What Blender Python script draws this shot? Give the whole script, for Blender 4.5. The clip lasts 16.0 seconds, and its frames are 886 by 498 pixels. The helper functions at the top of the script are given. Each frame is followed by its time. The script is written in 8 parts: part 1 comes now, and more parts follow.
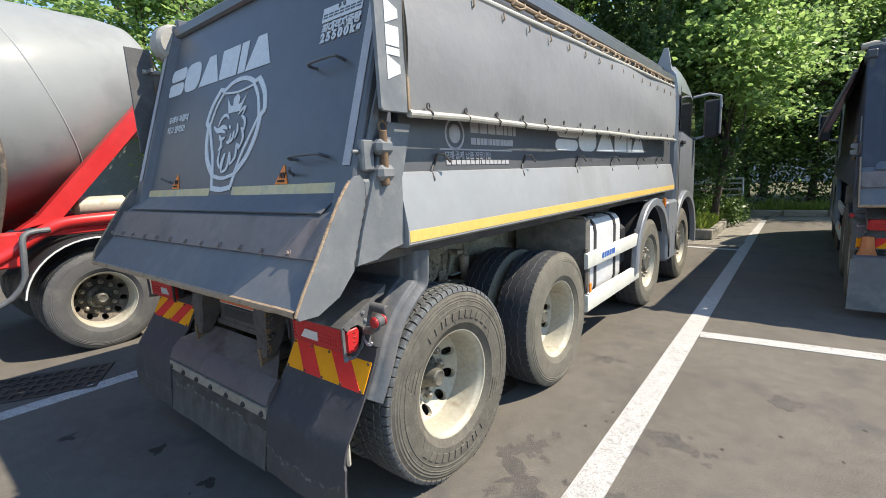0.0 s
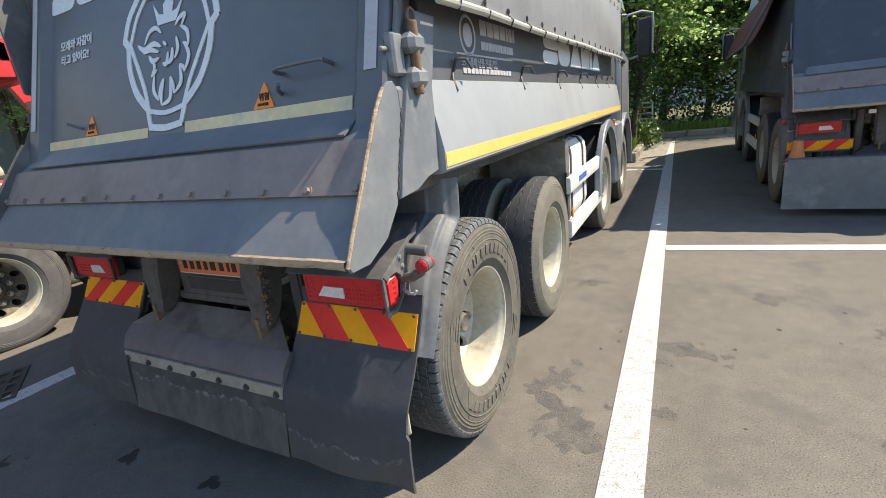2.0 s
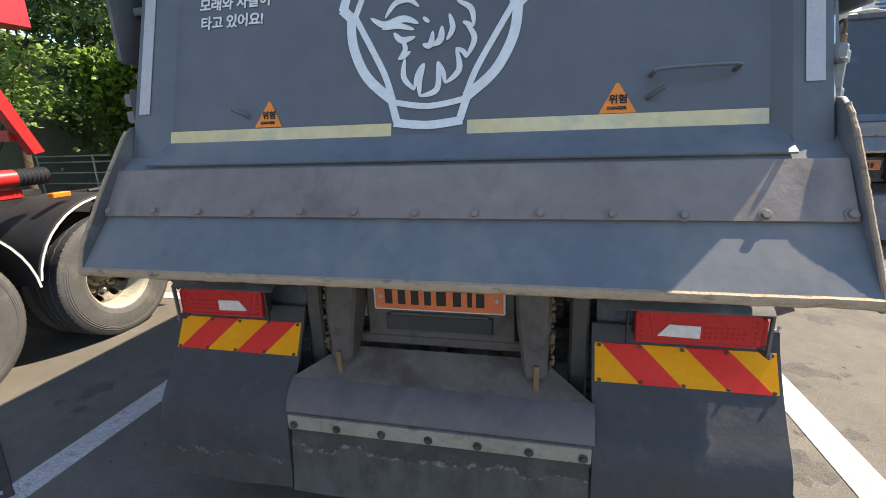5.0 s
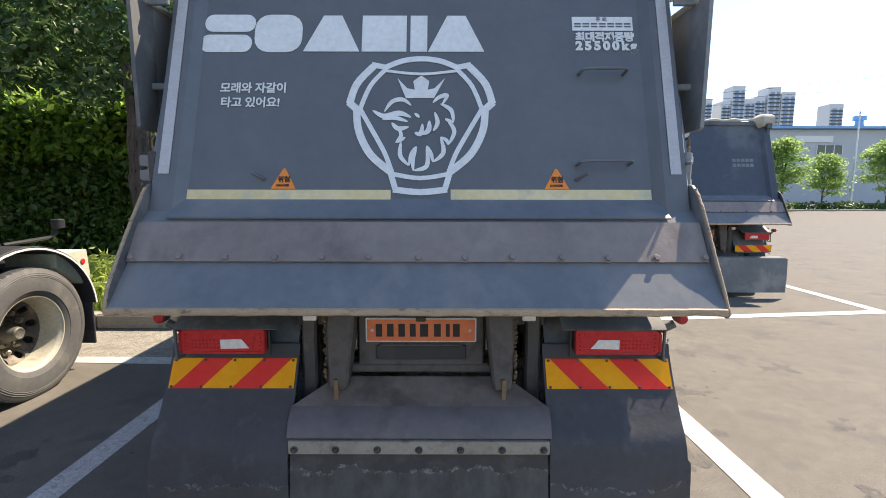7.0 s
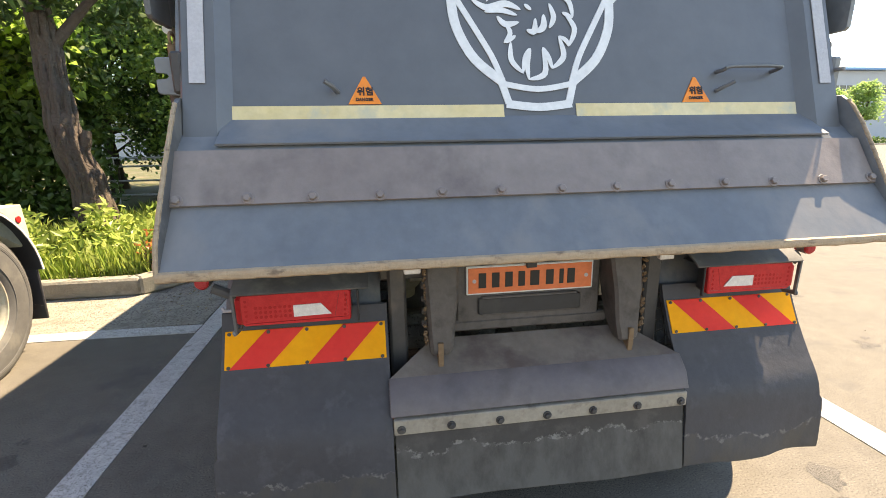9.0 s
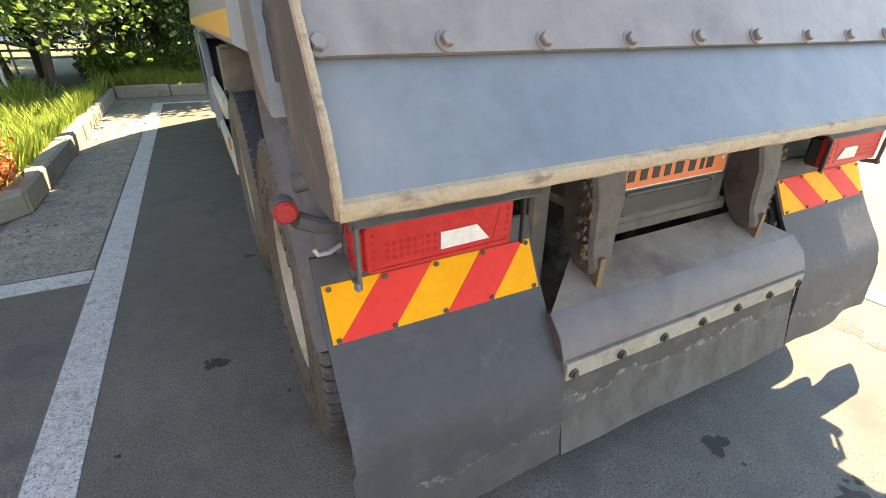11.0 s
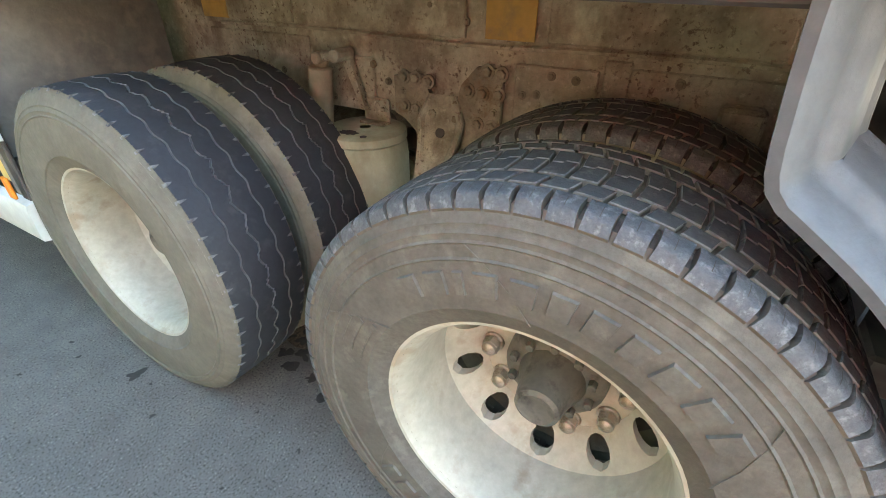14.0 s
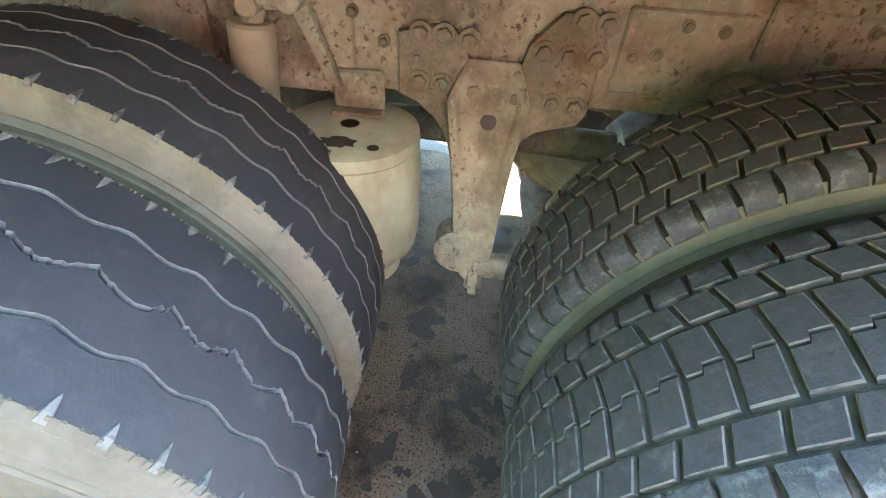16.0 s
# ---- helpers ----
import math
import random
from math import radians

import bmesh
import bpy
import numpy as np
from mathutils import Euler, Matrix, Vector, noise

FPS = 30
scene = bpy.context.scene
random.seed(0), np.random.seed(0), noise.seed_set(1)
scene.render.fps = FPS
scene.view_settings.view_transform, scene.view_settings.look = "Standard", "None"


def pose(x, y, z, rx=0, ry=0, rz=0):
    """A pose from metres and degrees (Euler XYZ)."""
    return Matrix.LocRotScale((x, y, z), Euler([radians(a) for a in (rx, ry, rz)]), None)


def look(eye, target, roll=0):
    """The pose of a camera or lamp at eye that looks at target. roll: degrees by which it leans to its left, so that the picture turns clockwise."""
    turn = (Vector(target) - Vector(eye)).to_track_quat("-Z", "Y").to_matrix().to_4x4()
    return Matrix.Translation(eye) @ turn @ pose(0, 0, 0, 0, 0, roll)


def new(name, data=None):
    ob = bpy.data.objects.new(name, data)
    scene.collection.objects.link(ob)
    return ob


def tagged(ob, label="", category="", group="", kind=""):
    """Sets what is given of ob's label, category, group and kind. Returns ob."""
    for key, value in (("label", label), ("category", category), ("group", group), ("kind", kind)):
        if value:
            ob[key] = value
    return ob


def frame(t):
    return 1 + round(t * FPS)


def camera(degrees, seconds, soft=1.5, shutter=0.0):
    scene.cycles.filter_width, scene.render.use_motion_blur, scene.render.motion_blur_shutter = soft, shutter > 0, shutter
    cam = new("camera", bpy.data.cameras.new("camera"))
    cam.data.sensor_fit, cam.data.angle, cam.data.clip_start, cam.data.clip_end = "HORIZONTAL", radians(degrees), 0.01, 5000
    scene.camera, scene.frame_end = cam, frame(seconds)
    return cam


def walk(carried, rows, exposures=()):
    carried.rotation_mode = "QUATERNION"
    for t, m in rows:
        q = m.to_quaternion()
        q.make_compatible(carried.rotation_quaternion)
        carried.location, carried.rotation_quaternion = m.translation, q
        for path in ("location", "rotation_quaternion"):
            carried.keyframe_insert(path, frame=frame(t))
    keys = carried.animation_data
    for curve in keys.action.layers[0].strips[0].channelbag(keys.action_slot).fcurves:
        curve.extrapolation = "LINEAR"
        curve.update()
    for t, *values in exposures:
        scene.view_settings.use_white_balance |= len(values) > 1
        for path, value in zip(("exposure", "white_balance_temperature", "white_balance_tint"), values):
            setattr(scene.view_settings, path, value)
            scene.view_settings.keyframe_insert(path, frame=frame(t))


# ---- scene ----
cam = camera(88.2, 16.0, 0.9)
PATH = [
    (0, (2.638, -0.901, 1.635), (1.395, 0.634, 1.323), -2.6),
    (0.5, (2.687, -0.831, 1.621), (1.514, 0.751, 1.271), -2.9),
    (1, (2.561, -0.86, 1.589), (1.492, 0.778, 1.172), -3.8),
    (1.5, (2.287, -0.947, 1.557), (1.309, 0.725, 1.056), -5.4),
    (2, (2.036, -0.937, 1.534), (1.104, 0.743, 0.976), -6.7),
    (2.5, (1.745, -0.956, 1.555), (0.828, 0.723, 0.971), -7.2),
    (3, (1.491, -1.085, 1.547), (0.62, 0.607, 0.933), -7.2),
    (3.5, (1.222, -1.167, 1.531), (0.407, 0.55, 0.908), -6.4),
    (4, (0.901, -1.179, 1.565), (0.178, 0.585, 0.959), -5.0),
    (6.3, (0.134, -1.535, 1.616), (0.038, 0.438, 1.3), 0.0),
    (6.5, (0.123, -1.617, 1.606), (0.058, 0.361, 1.32), 0.1),
    (7, (0.105, -1.713, 1.614), (0.104, 0.273, 1.373), 0.1),
    (7.5, (0.057, -1.656, 1.594), (0.113, 0.328, 1.35), -0.0),
    (8, (-0.085, -1.459, 1.578), (0.055, 0.514, 1.281), -0.3),
    (8.5, (-0.293, -1.339, 1.541), (-0.079, 0.614, 1.164), -0.6),
    (9, (-0.595, -1.285, 1.518), (-0.319, 0.639, 1.046), -1.0),
    (9.5, (-0.855, -1.072, 1.488), (-0.45, 0.801, 0.916), -0.9),
    (9.7, (-0.955, -1.007, 1.492), (-0.486, 0.841, 0.886), -0.7),
    (11.8, (-1.544, -0.231, 1.328), (-0.601, 1.226, 0.335), 0.5),
    (12, (-1.618, -0.153, 1.332), (-0.649, 1.288, 0.34), 0.4),
    (12.5, (-1.708, 0.071, 1.316), (-0.66, 1.465, 0.337), -0.1),
    (13, (-1.717, 0.375, 1.297), (-0.507, 1.635, 0.324), 0.3),
    (13.5, (-1.69, 0.596, 1.298), (-0.328, 1.657, 0.289), 0.2),
    (14, (-1.706, 0.814, 1.304), (-0.242, 1.668, 0.244), 0.2),
    (14.5, (-1.565, 1.063, 1.283), (-0.056, 1.71, 0.14), 0.6),
    (15, (-1.473, 1.265, 1.254), (0.066, 1.699, 0.053), 1.8),
    (15.5, (-1.453, 1.442, 1.226), (0.122, 1.708, 0.021), 2.7),
    (16, (-1.334, 1.623, 1.251), (0.176, 1.665, -0.06), 4.7),
]
EXPOSURES = [(0, 1.49, 7330, 10), (1, 1.46, 7430, 10), (2, 1.69, 7680, 10), (3, 1.64, 7730, 10), (3.5, 1.65, 7945, 10), (4, 1.91, 8160, 10), (6.5, 1.94, 7970, 13), (8, 1.89, 8350, 13), (9, 2.64, 10020, 13), (9.7, 3.09, 10650, 12), (12, 3.38, 10510, 12), (12.5, 3.44, 10100, 11), (13, 4.33, 9360, 6), (13.5, 4.68, 9010, 2), (14, 4.97, 8960, 2), (14.5, 5.33, 8600, 2), (15, 5.74, 8350, 0), (16, 5.93, 8200, -1)]
walk(cam, [(t, look(e, g, r)) for t, e, g, r in PATH], EXPOSURES)

# ---- light ----
world = bpy.data.worlds.new("sky")
scene.world = world
world.use_nodes = True
wn = world.node_tree.nodes
wn.clear()
SUN = Vector((0.64, 0.47, 1.0)).normalized()
sky = wn.new("ShaderNodeTexSky")
sky.sky_type = "NISHITA"
sky.sun_disc = False
sky.sun_elevation = math.asin(SUN.z)
sky.sun_rotation = math.atan2(SUN.x, SUN.y)
sky.altitude = 0
sky.air_density, sky.dust_density, sky.ozone_density = 1.0, 0.0, 5.5
bg = wn.new("ShaderNodeBackground")
bg.inputs["Strength"].default_value = 0.107
out = wn.new("ShaderNodeOutputWorld")
world.node_tree.links.new(sky.outputs[0], bg.inputs[0])
world.node_tree.links.new(bg.outputs[0], out.inputs[0])
lamp = bpy.data.lights.new("sun", "SUN")
lamp.energy, lamp.angle, lamp.color = 3.05, radians(0.53), (1.0, 0.955, 0.88)
sun = new("sun", lamp)
sun.matrix_world = look(SUN * 50, (0, 0, 0))


# ---- materials ----
def material(name, c1, c2=None, scale=3.0, rough=0.6, metal=0.0, bump=0.15, grain=60.0, stain=None, amount=0.0,
             stain_scale=1.2, streak=1.0, clear=0.0, height=0.01, speck=None, spec=0.4, pit=None, mottle=0.10, flake=None):
    """A surface with two colours of slow variation, a finer grain that gives relief, and stains of a third colour."""
    m = bpy.data.materials.new(name)
    m.use_nodes = True
    n, l = m.node_tree.nodes, m.node_tree.links
    b = n["Principled BSDF"]
    c2 = c2 or tuple(v * 0.8 for v in c1)
    co = n.new("ShaderNodeTexCoord")
    mp = n.new("ShaderNodeMapping")
    mp.inputs["Scale"].default_value = (1, 1, streak)
    l.new(co.outputs["Object"], mp.inputs[0])

    def noise_of(s, detail=6, source=None):
        t = n.new("ShaderNodeTexNoise")
        t.inputs["Scale"].default_value, t.inputs["Detail"].default_value = s, detail
        t.inputs["Roughness"].default_value = 0.62
        l.new((source or mp).outputs[0 if source is None else "Object"], t.inputs["Vector"])
        return t

    def ramp(src, lo, hi):
        r = n.new("ShaderNodeMapRange")
        r.inputs["From Min"].default_value, r.inputs["From Max"].default_value = lo, hi
        l.new(src, r.inputs["Value"])
        return r

    def mix(fac, a, bcol):
        x = n.new("ShaderNodeMix")
        x.data_type = "RGBA"
        l.new(fac, x.inputs["Factor"])
        for sock, v in ((x.inputs["A"], a), (x.inputs["B"], bcol)):
            if isinstance(v, tuple):
                sock.default_value = (*v, 1)
            else:
                l.new(v, sock)
        return x.outputs["Result"]

    slow = noise_of(scale)
    col = mix(ramp(slow.outputs["Fac"], 0.3, 0.7).outputs[0], tuple(c1), tuple(c2))
    fine = noise_of(grain, 5, co)
    if speck:
        col = mix(ramp(fine.outputs["Fac"], 0.60, 0.68).outputs[0], col, tuple(speck))
    if pit:
        col = mix(ramp(fine.outputs["Fac"], 0.45, 0.39).outputs[0], col, tuple(pit))
    if mottle:
        # uneven fading between the slow variation and the grain
        mid = ramp(noise_of(max(scale * 6.5, 9), 7, co).outputs["Fac"], 0.28, 0.72)
        mid.inputs["To Min"].default_value, mid.inputs["To Max"].default_value = 1 - mottle, 1 + mottle
        tone = n.new("ShaderNodeVectorMath")
        tone.operation = "SCALE"
        l.new(col, tone.inputs[0])
        l.new(mid.outputs[0], tone.inputs["Scale"])
        col = tone.outputs[0]
    if flake:
        # small chips of a darker coat, in drifts
        chips = n.new("ShaderNodeMath")
        chips.operation = "MULTIPLY"
        l.new(ramp(noise_of(grain * 1.6, 4, co).outputs["Fac"], 0.56, 0.64).outputs[0], chips.inputs[0])
        l.new(ramp(noise_of(scale * 0.8, 4, co).outputs["Fac"], 0.42, 0.60).outputs[0], chips.inputs[1])
        col = mix(chips.outputs[0], col, tuple(flake))
    rg = ramp(slow.outputs["Fac"], 0.2, 0.8)
    rg.inputs["To Min"].default_value, rg.inputs["To Max"].default_value = max(rough - 0.08, 0.02), min(rough + 0.08, 1)
    if stain and amount:
        st = noise_of(stain_scale, 8)
        w = ramp(st.outputs["Fac"], 0.62 - amount * 0.3, 0.72 - amount * 0.2)
        col = mix(w.outputs[0], col, tuple(stain))
    l.new(col, b.inputs["Base Color"])
    l.new(rg.outputs[0], b.inputs["Roughness"])
    b.inputs["Metallic"].default_value = metal
    b.inputs["Specular IOR Level"].default_value = spec
    b.inputs["Coat Weight"].default_value = clear
    b.inputs["Coat Roughness"].default_value = 0.25
    if bump:
        bp = n.new("ShaderNodeBump")
        bp.inputs["Strength"].default_value, bp.inputs["Distance"].default_value = bump, height
        l.new(fine.outputs["Fac"], bp.inputs["Height"])
        l.new(bp.outputs[0], b.inputs["Normal"])
    return m


NAVY = material("navy_paint", (0.088, 0.092, 0.098), (0.102, 0.106, 0.111), 1.5, 0.36, bump=0.04, grain=35, stain=(0.114, 0.116, 0.120), amount=0.30, stain_scale=0.9, clear=0.08, spec=0.5)
APRON = material("apron_paint", (0.105, 0.118, 0.134), (0.149, 0.157, 0.166), 2.6, 0.46, bump=0.08, grain=30, stain=(0.182, 0.176, 0.174), amount=0.42, stain_scale=2.2, streak=0.35, spec=0.25)
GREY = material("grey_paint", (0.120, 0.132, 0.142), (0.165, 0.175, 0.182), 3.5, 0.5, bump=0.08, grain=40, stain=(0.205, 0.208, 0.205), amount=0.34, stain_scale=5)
PANEL = material("pale_grey_paint", (0.258, 0.274, 0.284), (0.300, 0.312, 0.318), 1.2, 0.5, bump=0.04, grain=25, stain=(0.245, 0.25, 0.248), amount=0.35, stain_scale=1.3, streak=0.4, mottle=0.05)
TARP = material("tarpaulin", (0.190, 0.191, 0.193), (0.225, 0.226, 0.225), 0.9, 0.55, bump=0.25, grain=2.2, stain=(0.165, 0.166, 0.168), amount=0.3, stain_scale=0.8, height=0.05, mottle=0.04)
BAR = material("steel_pipe", (0.42, 0.40, 0.34), (0.50, 0.48, 0.42), 8, 0.45, metal=0.3, grain=80)
DARKRUST = material("dark_rust", (0.13, 0.078, 0.044), (0.21, 0.135, 0.078), 20, 0.85, bump=0.3)
RUSTPIPE = material("rusty_pipe", (0.21, 0.145, 0.09), (0.33, 0.245, 0.16), 12, 0.75, grain=70)
STEEL = material("worn_steel_plate", (0.178, 0.140, 0.124), (0.232, 0.190, 0.168), 3.2, 0.5, metal=0.1, bump=0.12, grain=45, stain=(0.105, 0.081, 0.075), amount=0.46, stain_scale=1.7, streak=0.7)
BARPLATE = material("grimy_bar_plate", (0.125, 0.101, 0.087), (0.215, 0.180, 0.156), 4.0, 0.55, metal=0.1, bump=0.15, grain=45, stain=(0.105, 0.078, 0.070), amount=0.45, stain_scale=3.4, streak=1.6)
BARFRONT = material("dull_navy_bar", (0.088, 0.073, 0.078), (0.128, 0.108, 0.108), 4, 0.5, metal=0.1, bump=0.08, grain=45, stain=(0.075, 0.062, 0.060), amount=0.4, stain_scale=3.0)
GRIME = material("grimy_grey_bracket", (0.066, 0.058, 0.055), (0.118, 0.102, 0.093), 7, 0.65, metal=0.15, bump=0.4, grain=40, stain=(0.046, 0.040, 0.038), amount=0.42, stain_scale=7)
EDGE = material("bare_worn_steel_edge", (0.29, 0.205, 0.132), (0.385, 0.28, 0.185), 22, 0.65, metal=0.1, bump=0.5, grain=90, stain=(0.15, 0.105, 0.075), amount=0.24, stain_scale=13, streak=2.5)
TANSTRIP = material("tan_dusty_strip", (0.225, 0.195, 0.155), (0.30, 0.262, 0.212), 9, 0.8, bump=0.2, stain=(0.18, 0.145, 0.115), amount=0.3, stain_scale=12)
STICKER = material("dirty_amber_sticker", (0.36, 0.21, 0.05), (0.42, 0.26, 0.08), 8, 0.6, bump=0.1, stain=(0.26, 0.17, 0.07), amount=0.4, stain_scale=14)
YELLOW = material("yellow_reflective_tape", (0.64, 0.42, 0.11), (0.70, 0.47, 0.15), 5, 0.4, bump=0.05)
CREAM = material("faded_yellow_tape", (0.58, 0.45, 0.22), (0.62, 0.52, 0.32), 4, 0.5, bump=0.1, stain=(0.42, 0.40, 0.30), amount=0.3, stain_scale=6)
TAPE = material("grey_tape", (0.36, 0.35, 0.36), (0.42, 0.41, 0.42), 14, 0.55, bump=0.2, grain=120)
WHITE = material("white_vinyl", (0.585, 0.585, 0.575), (0.645, 0.645, 0.63), 6, 0.5, bump=0.05)
RED = material("red_paint", (0.52, 0.022, 0.024), (0.58, 0.032, 0.032), 2, 0.35, bump=0.03, clear=0.3)
REFRED = material("red_reflective_sheet", (0.66, 0.035, 0.03), (0.72, 0.05, 0.04), 6, 0.55, bump=0.05, spec=0.1, mottle=0.05)
AMBER = material("amber_reflective_sheet", (0.78, 0.29, 0.012), (0.84, 0.35, 0.018), 6, 0.55, bump=0.05, spec=0.1, mottle=0.05)
LENS = material("red_lamp_lens", (0.40, 0.014, 0.018), (0.53, 0.030, 0.032), 45, 0.35, bump=0.3, grain=160, height=0.003, clear=0.05, spec=0.2)
LENSDARK = material("dark_red_lens", (0.20, 0.004, 0.006), (0.28, 0.008, 0.010), 30, 0.3)
MARKER = material("dull_red_marker_lens", (0.30, 0.018, 0.024), (0.42, 0.032, 0.036), 40, 0.3, bump=0.2, grain=90, spec=0.3)
LENSDOT = material("led_cell_red", (0.30, 0.008, 0.010), (0.44, 0.018, 0.020), 30, 0.25, spec=0.3)
CLEARLENS = material("clear_lamp_lens", (0.66, 0.64, 0.62), (0.5, 0.48, 0.48), 50, 0.12, bump=0.3, grain=140, height=0.003, clear=0.6)
BLACK = material("black_plastic", (0.018, 0.018, 0.020), (0.03, 0.03, 0.032), 4, 0.55, bump=0.08, stain=(0.06, 0.058, 0.055), amount=0.25)
def scuffed(name, above, below, line, z0, rough=0.65):
    """Rubber that changes below a ragged tide mark, with a pale crumbled line along it."""
    m = material(name, above, tuple(v * 1.45 for v in above), 3.5, rough, bump=0.15, grain=35, stain=tuple(v * 1.7 for v in above), amount=0.25, stain_scale=9)
    n, l = m.node_tree.nodes, m.node_tree.links
    b = n["Principled BSDF"]
    old = b.inputs["Base Color"].links[0].from_socket
    co = n.new("ShaderNodeTexCoord")
    sep = n.new("ShaderNodeSeparateXYZ")
    l.new(co.outputs["Object"], sep.inputs[0])

    def wobble(scale, size, stretch):
        mp = n.new("ShaderNodeMapping")
        mp.inputs["Scale"].default_value = (1, 1, stretch)
        l.new(co.outputs["Object"], mp.inputs[0])
        t = n.new("ShaderNodeTexNoise")
        t.inputs["Scale"].default_value, t.inputs["Detail"].default_value, t.inputs["Roughness"].default_value = scale, 8, 0.68
        l.new(mp.outputs[0], t.inputs["Vector"])
        k = n.new("ShaderNodeMath")
        k.operation = "MULTIPLY_ADD"
        k.inputs[1].default_value, k.inputs[2].default_value = size, -size / 2
        l.new(t.outputs["Fac"], k.inputs[0])
        return k.outputs[0]

    def add(p, q):
        k = n.new("ShaderNodeMath")
        l.new(p, k.inputs[0])
        l.new(q, k.inputs[1])
        return k.outputs[0]

    def span(src, *stops):
        r = n.new("ShaderNodeValToRGB")
        e = r.color_ramp.elements
        e[0].position, e[0].color = stops[0][0], (*[stops[0][1]] * 3, 1)
        e[1].position, e[1].color = stops[-1][0], (*[stops[-1][1]] * 3, 1)
        for pos, v in stops[1:-1]:
            e.new(pos).color = (v, v, v, 1)
        l.new(src, r.inputs[0])
        return r.outputs[0]

    def mix(fac, a, c):
        x = n.new("ShaderNodeMix")
        x.data_type = "RGBA"
        l.new(fac, x.inputs["Factor"])
        l.new(a, x.inputs["A"])
        x.inputs["B"].default_value = (*c, 1)
        return x.outputs["Result"]

    h = add(sep.outputs["Z"], wobble(5, 0.22, 1.0))
    patch = add(wobble(11, 1.7, 0.45), span(h, (z0 - 0.09, 0.62), (z0 - 0.005, 0.55), (z0 + 0.005, 0.0), (z0 + 0.01, 0.0)))
    col = mix(span(patch, (0.30, 0), (0.75, 1)), old, below)
    crumb = add(wobble(30, 1.4, 1.0), span(h, (z0 - 0.025, 0.0), (z0 - 0.004, 0.62), (z0 + 0.004, 0.62), (z0 + 0.02, 0.0)))
    col = mix(span(crumb, (0.55, 0), (0.75, 1)), col, line)
    l.new(col, b.inputs["Base Color"])
    return m


SPRAY = material("mud_stained_plastic", (0.105, 0.100, 0.087), (0.20, 0.188, 0.160), 6, 0.8, bump=0.25, grain=40, stain=(0.21, 0.19, 0.155), amount=0.42, stain_scale=9)
RUBBERFLAP = scuffed("rubber_mudflap", (0.036, 0.035, 0.039), (0.064, 0.058, 0.052), (0.14, 0.135, 0.125), 0.33)
SKIRT = scuffed("chalky_rubber_skirt", (0.040, 0.036, 0.033), (0.084, 0.080, 0.073), (0.17, 0.162, 0.148), 0.40, 0.75)
DARKSTEEL = material("dark_grimy_steel", (0.045, 0.043, 0.043), (0.075, 0.068, 0.064), 4, 0.6, metal=0.2, bump=0.2, grain=40, stain=(0.12, 0.10, 0.085), amount=0.3, stain_scale=3)
CHASSIS = material("dusty_brown_chassis", (0.205, 0.184, 0.142), (0.425, 0.395, 0.308), 5.5, 0.88, bump=0.8, grain=45, stain=(0.140, 0.104, 0.076), amount=0.38, stain_scale=4, mottle=0.2, flake=(0.12, 0.085, 0.060), speck=(0.40, 0.375, 0.30))
RUSTY = material("rusty_dusty_casting", (0.150, 0.130, 0.096), (0.290, 0.268, 0.206), 8, 0.88, bump=0.8, grain=60, stain=(0.165, 0.112, 0.070), amount=0.27, stain_scale=13, mottle=0.2, flake=(0.11, 0.078, 0.055))
DUST = material("dust_caked_paint", (0.395, 0.418, 0.315), (0.470, 0.482, 0.375), 4, 0.92, bump=0.2, grain=40, stain=(0.30, 0.29, 0.205), amount=0.34, stain_scale=3, mottle=0.10, streak=0.6)
TYRE = material("tyre_rubber", (0.028, 0.028, 0.030), (0.045, 0.044, 0.044), 6, 0.62, bump=0.15, grain=50, stain=(0.10, 0.095, 0.085), amount=0.2, stain_scale=7)
SIDEWALL = material("dusty_tyre_sidewall", (0.078, 0.071, 0.059), (0.120, 0.110, 0.090), 12, 0.8, bump=0.3, grain=90, mottle=0.16, stain=(0.138, 0.127, 0.102), amount=0.24, stain_scale=20)
TREAD = material("tyre_tread", (0.034, 0.037, 0.043), (0.046, 0.049, 0.056), 9, 0.62, bump=0.12, grain=90, stain=(0.062, 0.064, 0.068), amount=0.2, stain_scale=14)
SCUFF = material("scuffed_tread_edge", (0.125, 0.128, 0.124), (0.215, 0.215, 0.205), 40, 0.8, bump=0.3, grain=150, stain=(0.06, 0.062, 0.064), amount=0.45, stain_scale=35)
BLOCK = material("worn_block_tread", (0.064, 0.069, 0.072), (0.090, 0.095, 0.097), 12, 0.74, bump=0.25, grain=120, stain=(0.12, 0.123, 0.12), amount=0.18, stain_scale=40, mottle=0.14, spec=0.25)
SHOULDER = material("scuffed_tyre_shoulder", (0.072, 0.079, 0.085), (0.110, 0.117, 0.122), 30, 0.55, bump=0.35, grain=120, stain=(0.185, 0.193, 0.196), amount=0.26, stain_scale=60, mottle=0.2, spec=0.3)
LUGGAP = material("dusty_lug_gap", (0.055, 0.052, 0.047), (0.11, 0.104, 0.09), 30, 0.85, bump=0.2, stain=(0.17, 0.165, 0.15), amount=0.3, stain_scale=40)
LUGFACE = material("brown_lug_face", (0.085, 0.072, 0.056), (0.13, 0.112, 0.088), 14, 0.85, bump=0.3, grain=70, stain=(0.085, 0.075, 0.062), amount=0.35, stain_scale=22)
PALEWALL_T = material("pale_dust_on_tyre", (0.172, 0.163, 0.121), (0.240, 0.227, 0.174), 7, 0.9, bump=0.3, grain=40, stain=(0.14, 0.132, 0.098), amount=0.34, stain_scale=8)
